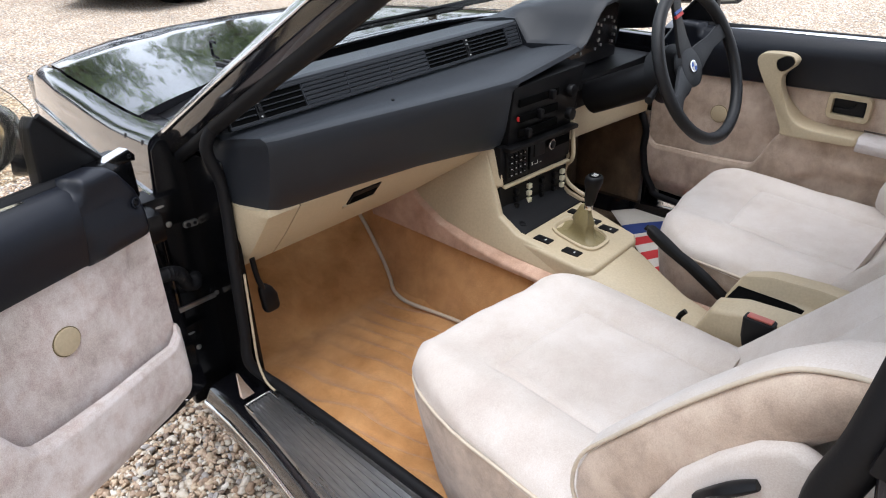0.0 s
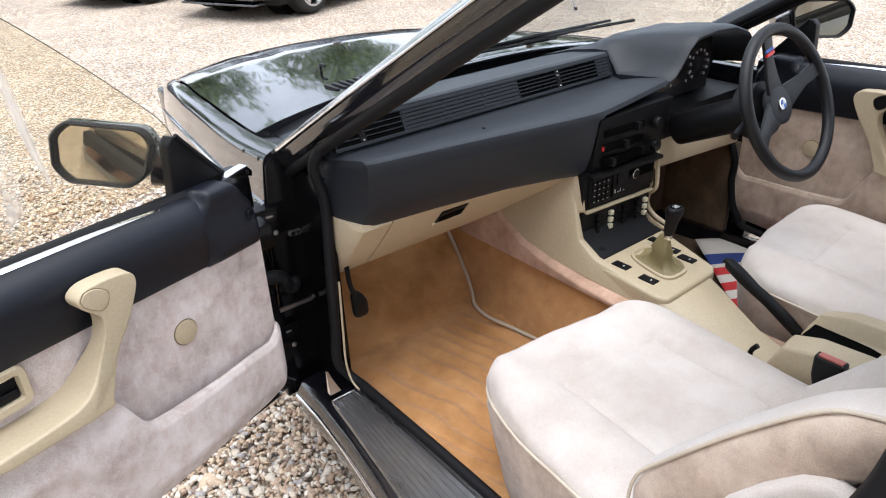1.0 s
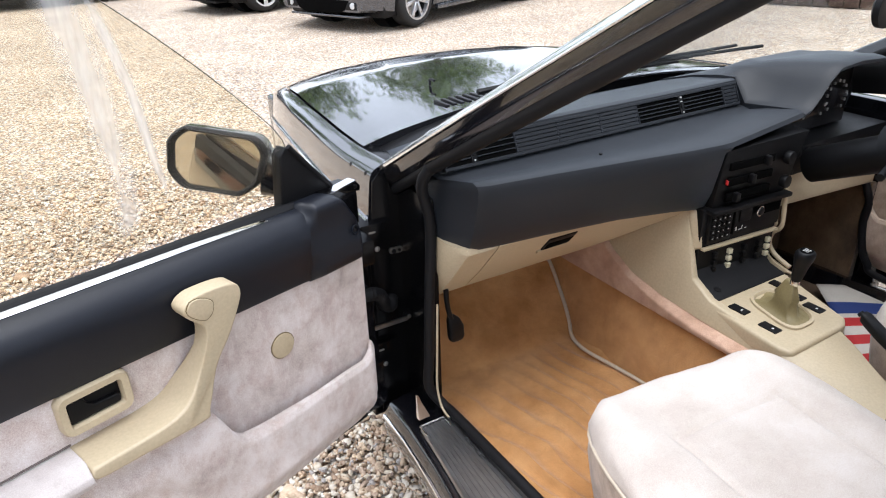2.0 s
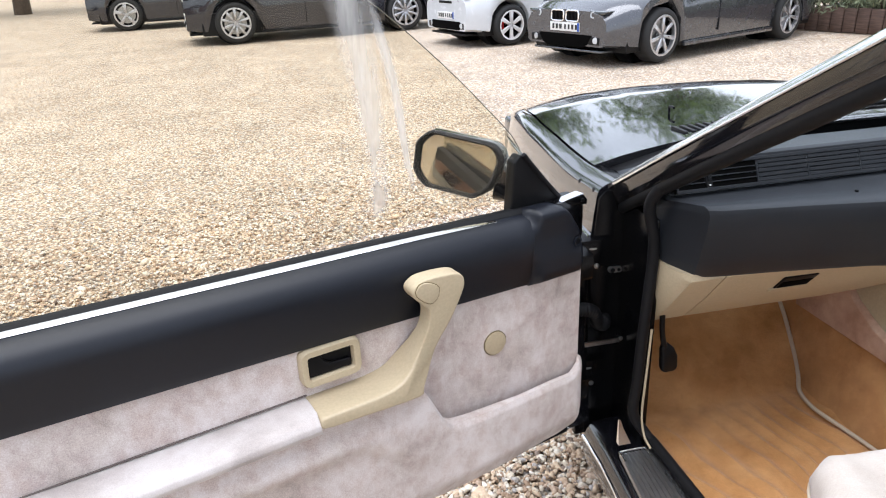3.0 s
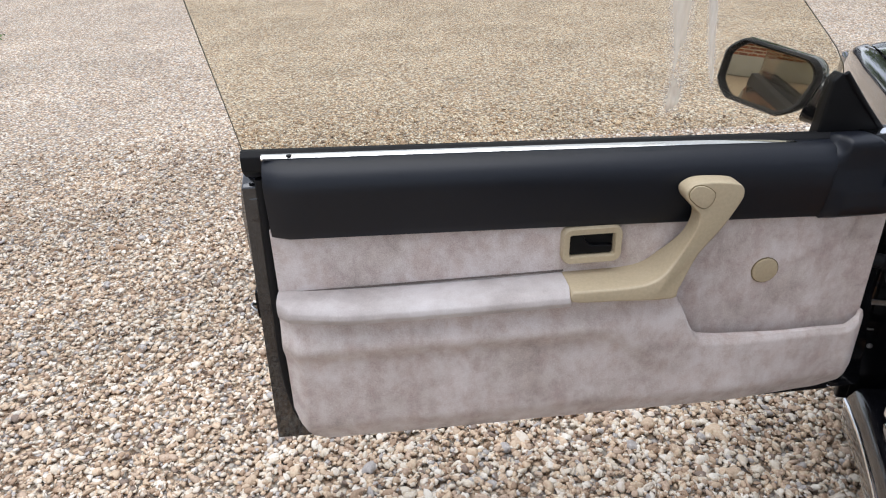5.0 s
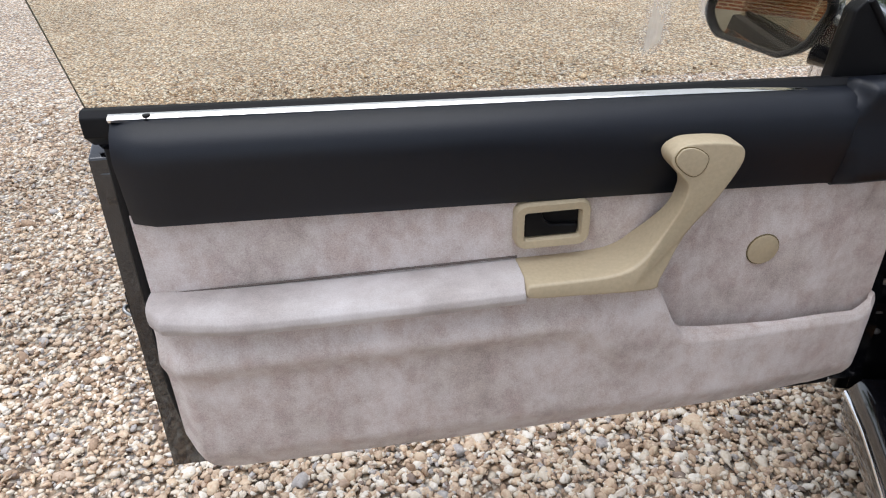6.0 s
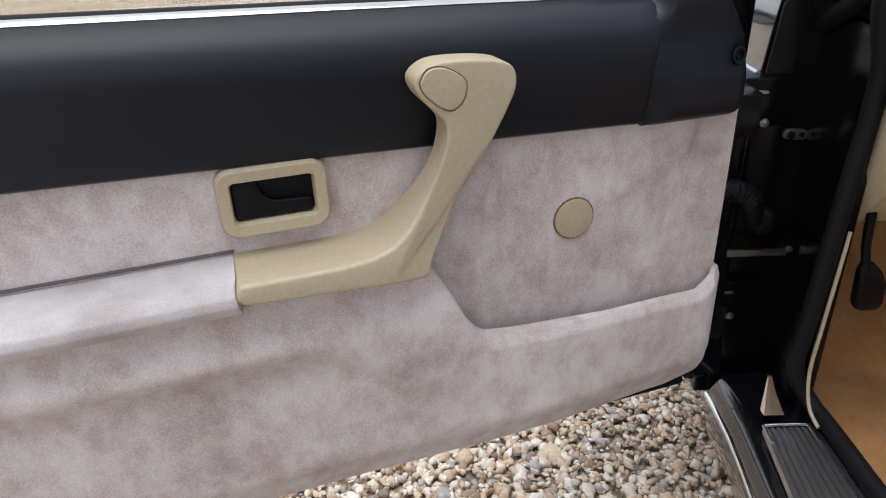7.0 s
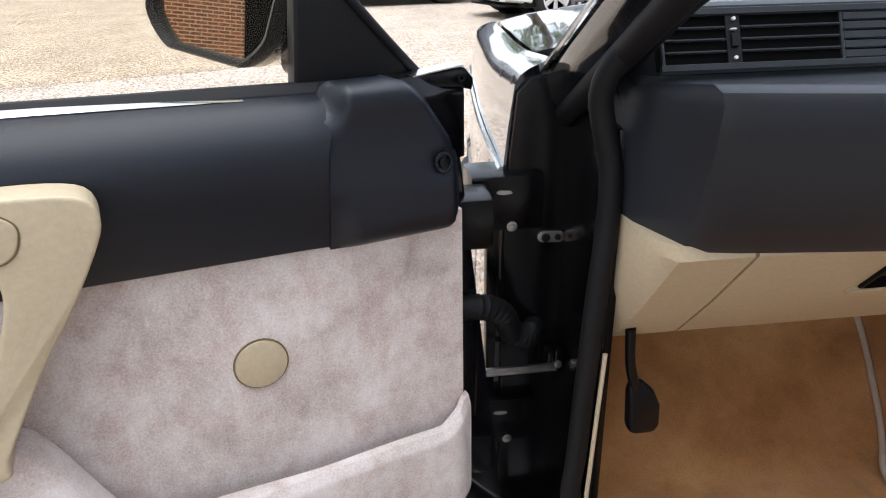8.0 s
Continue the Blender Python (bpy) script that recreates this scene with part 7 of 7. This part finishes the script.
LAVENDER = leaf_material("grey_green_leaves", rgb(92, 104, 80), rgb(140, 148, 118))
GREEN = leaf_material("green_leaves", rgb(50, 72, 32), rgb(104, 128, 62))
STRAW = leaf_material("yellow_green_blades", rgb(120, 130, 60), rgb(190, 184, 110))
BARK = material("bark", rgb(88, 74, 60), 0.95, second=rgb(60, 50, 42), scale=14, bump=0.8, bump_scale=30)


def leaves(centres, n, spread, size, seed, up=0.0, slim=1.0):
    """Small leaf blades scattered round the centres, in one bmesh."""
    rs = np.random.RandomState(seed)
    bm = bmesh.new()
    for c in centres:
        for _ in range(n):
            d = rs.normal(0, 1, 3)
            d /= np.linalg.norm(d) + 1e-9
            p = Vector(c) + Vector(d * spread * rs.uniform(0.35, 1.0) ** 0.6)
            a = Vector(rs.normal(0, 1, 3)) + Vector((0, 0, up))
            a.normalize()
            b = a.cross(Vector(rs.normal(0, 1, 3))).normalized()
            s = size * rs.uniform(0.6, 1.4)
            q = [p - a * s, p + b * s * 0.45 * slim, p + a * s, p - b * s * 0.45 * slim]
            bm.faces.new([bm.verts.new(v) for v in q])
    return bm


rs_ = np.random.RandomState(11)
for k in range(7):
    c = BED0 + (BED1 - BED0) * (0.04 + 0.125 * k) + side_ * (0.75 + 0.25 * (k % 2))
    bush = thing("lavender_bush", tuple(c + Vector((0, 0, 0.3))), "rounded grey-green lavender bush in the raised bed", "bush", "bushes in the bed")
    cs = [c + Vector((rs_.uniform(-0.5, 0.5), rs_.uniform(-0.5, 0.5), 0.45 + rs_.uniform(0, 0.35))) for _ in range(16)]
    part("foliage", leaves(cs, 90, 0.30, 0.06, 100 + k, 1.2, 0.6), LAVENDER, bush, smooth=False)
    part("stem", join(*[tube([c + Vector((0, 0, 0.28)), c.lerp(q_, 0.6), q_], 0.01, 5, 2) for q_ in cs[:7]]), BARK, bush)
for k, f in enumerate((0.05, 0.15, 0.26, 0.37)):
    c = BED0 + (BED1 - BED0) * f + side_ * 0.2
    bush = thing("lavender_bush", tuple(c + Vector((0, 0, 0.3))), "grey-green lavender bush spilling over the timber edging", "bush", "bushes in the bed")
    cs = [c + Vector((rs_.uniform(-0.35, 0.35), rs_.uniform(-0.35, 0.35), 0.38 + rs_.uniform(0, 0.5))) for _ in range(16)]
    part("foliage", leaves(cs, 110, 0.26, 0.05, 140 + k, 1.2, 0.5), LAVENDER, bush, smooth=False)
    part("stem", join(*[tube([c + Vector((0, 0, 0.28)), c.lerp(q_, 0.6), q_], 0.01, 5, 2) for q_ in cs[:7]]), BARK, bush)
spiky = thing("spiky_plant", tuple(BED0 + (BED1 - BED0) * 0.22 + side_ * 0.6), "yellow-green strappy plant in the raised bed", "plant")
c = BED0 + (BED1 - BED0) * 0.22 + side_ * 0.55
for k in range(40):
    a = rs_.uniform(0, 6.28)
    l_ = rs_.uniform(0.35, 0.7)
    part("blade", tube([c + Vector((0, 0, 0.3)), c + Vector((0.3 * l_ * math.cos(a), 0.3 * l_ * math.sin(a), 0.3 + 0.75 * l_)), c + Vector((0.8 * l_ * math.cos(a), 0.8 * l_ * math.sin(a), 0.3 + 0.85 * l_))], [0.012, 0.010, 0.002], 4, 3, 0.25), STRAW, spiky, smooth=False)

CONCRETE = material("pale_concrete", rgb(196, 194, 188), 0.9, second=rgb(176, 172, 164), scale=3, bump=0.3, bump_scale=60)
slab = bmesh.new()
corners = ((-5.9, 3.9), (-7.6, 5.6), (-10.6, 2.6), (-8.9, 0.9))
low, high = [slab.verts.new((x, y, -0.02)) for x, y in corners], [slab.verts.new((x, y, 0.03)) for x, y in corners]
slab.faces.new(high)
for k in range(4):
    slab.faces.new((low[k], low[(k + 1) % 4], high[(k + 1) % 4], high[k]))
finish(slab, 0.008)
mesh("pavement", slab, CONCRETE, "pale concrete slab beside the gravel", "paving", kind="structure")
weed = thing("weed", (-7.22, 5.22, 0), "small green weed at the edge of the gravel", "weed")
part("leaf_tuft", leaves([(-7.25 + 0.04 * k, 5.2 + 0.03 * k, 0.04) for k in range(3)], 16, 0.07, 0.025, 9, 1.0), GREEN, weed, smooth=False)

# ---- brick house behind, seen in the mirrors ----
BRICK = bpy.data.materials.new("red_brick")
BRICK.use_nodes = True
bn, bl = BRICK.node_tree.nodes, BRICK.node_tree.links
bt, bc, bsep, bmap = bn.new("ShaderNodeTexBrick"), bn.new("ShaderNodeTexCoord"), bn.new("ShaderNodeSeparateXYZ"), bn.new("ShaderNodeCombineXYZ")
bt.inputs["Color1"].default_value, bt.inputs["Color2"].default_value, bt.inputs["Mortar"].default_value = rgb(164, 98, 68), rgb(126, 74, 56), rgb(206, 192, 172)
bt.inputs["Scale"].default_value, bt.inputs["Mortar Size"].default_value, bt.inputs["Brick Width"].default_value, bt.inputs["Row Height"].default_value = 1.0, 0.011, 0.225, 0.075
bl.new(bc.outputs["Object"], bsep.inputs[0])
bl.new(bsep.outputs["Y"], bmap.inputs["X"])
bl.new(bsep.outputs["Z"], bmap.inputs["Y"])
bl.new(bmap.outputs[0], bt.inputs["Vector"])
bl.new(bt.outputs["Color"], bn["Principled BSDF"].inputs["Base Color"])
bn["Principled BSDF"].inputs["Roughness"].default_value = 0.9
house = thing("brick_house", (-12.0, -4.0, 0), "red brick house with a pale plinth and dark joinery", "house")
part("wall", box(-12.4, -12.0, -16, 0.5, 0.45, 5.2, 0.01), BRICK, house, "red brick wall")
part("plinth", box(-12.4, -11.94, -16, 0.5, 0.0, 0.46, 0.02), CONCRETE, house, "pale rendered plinth")
part("roof", loft([[(-11.6, y, 5.1), (-11.6, y, 5.25), (-15.0, y, 7.6), (-18.4, y, 5.2), (-18.4, y, 5.1)] for y in (-16.4, 0.9)], bevel=0.02), WOOD, house)
for y in (-4.2, -8.6):
    wdw = part("window", box(-12.02, -11.96, y - 0.7, y + 0.7, 1.0, 2.3, 0.02), DARK_GLASS, house, "dark window")
    part("frame", join(box(-12.0, -11.94, y - 0.76, y - 0.68, 0.94, 2.36, 0.01), box(-12.0, -11.94, y + 0.68, y + 0.76, 0.94, 2.36, 0.01), box(-12.0, -11.94, y - 0.76, y + 0.76, 2.28, 2.36, 0.01), box(-12.0, -11.92, y - 0.8, y + 0.8, 0.90, 0.98, 0.01)), PLASTIC, wdw)
house.location.x -= 3.2
part("door", box(-12.02, -11.95, -2.6, -1.7, 0.15, 2.2, 0.02), DEEP, house, "dark front door")


def tree(x, y, hgt, seed, crown_mat=None, lab="leafy green tree behind the yard"):
    rs = np.random.RandomState(seed)
    root = thing("tree", (x, y, 0), lab, "tree", "trees round the yard")
    base = Vector((x, y, -0.05))
    part("trunk", tube([base, base + Vector((0.1, 0.05, hgt * 0.3)), base + Vector((-0.1, 0.1, hgt * 0.62))], [0.03 * hgt, 0.022 * hgt, 0.010 * hgt], 10, 4), BARK, root)
    tips = []
    for k in range(13):
        a = 2.4 * k + rs.uniform(-0.4, 0.4)
        z0 = hgt * rs.uniform(0.22, 0.58)
        ln = hgt * rs.uniform(0.18, 0.34)
        p0 = base + Vector((0, 0.05, z0))
        p2 = p0 + Vector((ln * math.cos(a), ln * math.sin(a), hgt * rs.uniform(0.08, 0.36)))
        part("limb", tube([p0, p0.lerp(p2, 0.5) + Vector((0, 0, 0.03 * hgt)), p2], [0.009 * hgt, 0.006 * hgt, 0.002 * hgt], 6, 3), BARK, root)
        tips += [p2, p0.lerp(p2, 0.65)]
    tips += [base + Vector((rs.uniform(-.1, .1) * hgt, rs.uniform(-.1, .1) * hgt, hgt * rs.uniform(0.6, 0.95))) for _ in range(6)]
    part("crown", leaves(tips, 95, 0.125 * hgt, 0.022 * hgt, seed + 50), crown_mat or GREEN, root, smooth=False)


for k, (x, y, hgt) in enumerate([(-18, 24, 8.5), (-9.5, 27, 9.5), (-2, 25, 8.0), (5.5, 24, 9.0), (12.5, 22, 8.5), (18, 17, 8.0), (21, 10, 8.5), (20, 2.5, 7.5), (-9.2, -9.5, 4.5)]):
    tree(x, y, hgt, 20 + k)
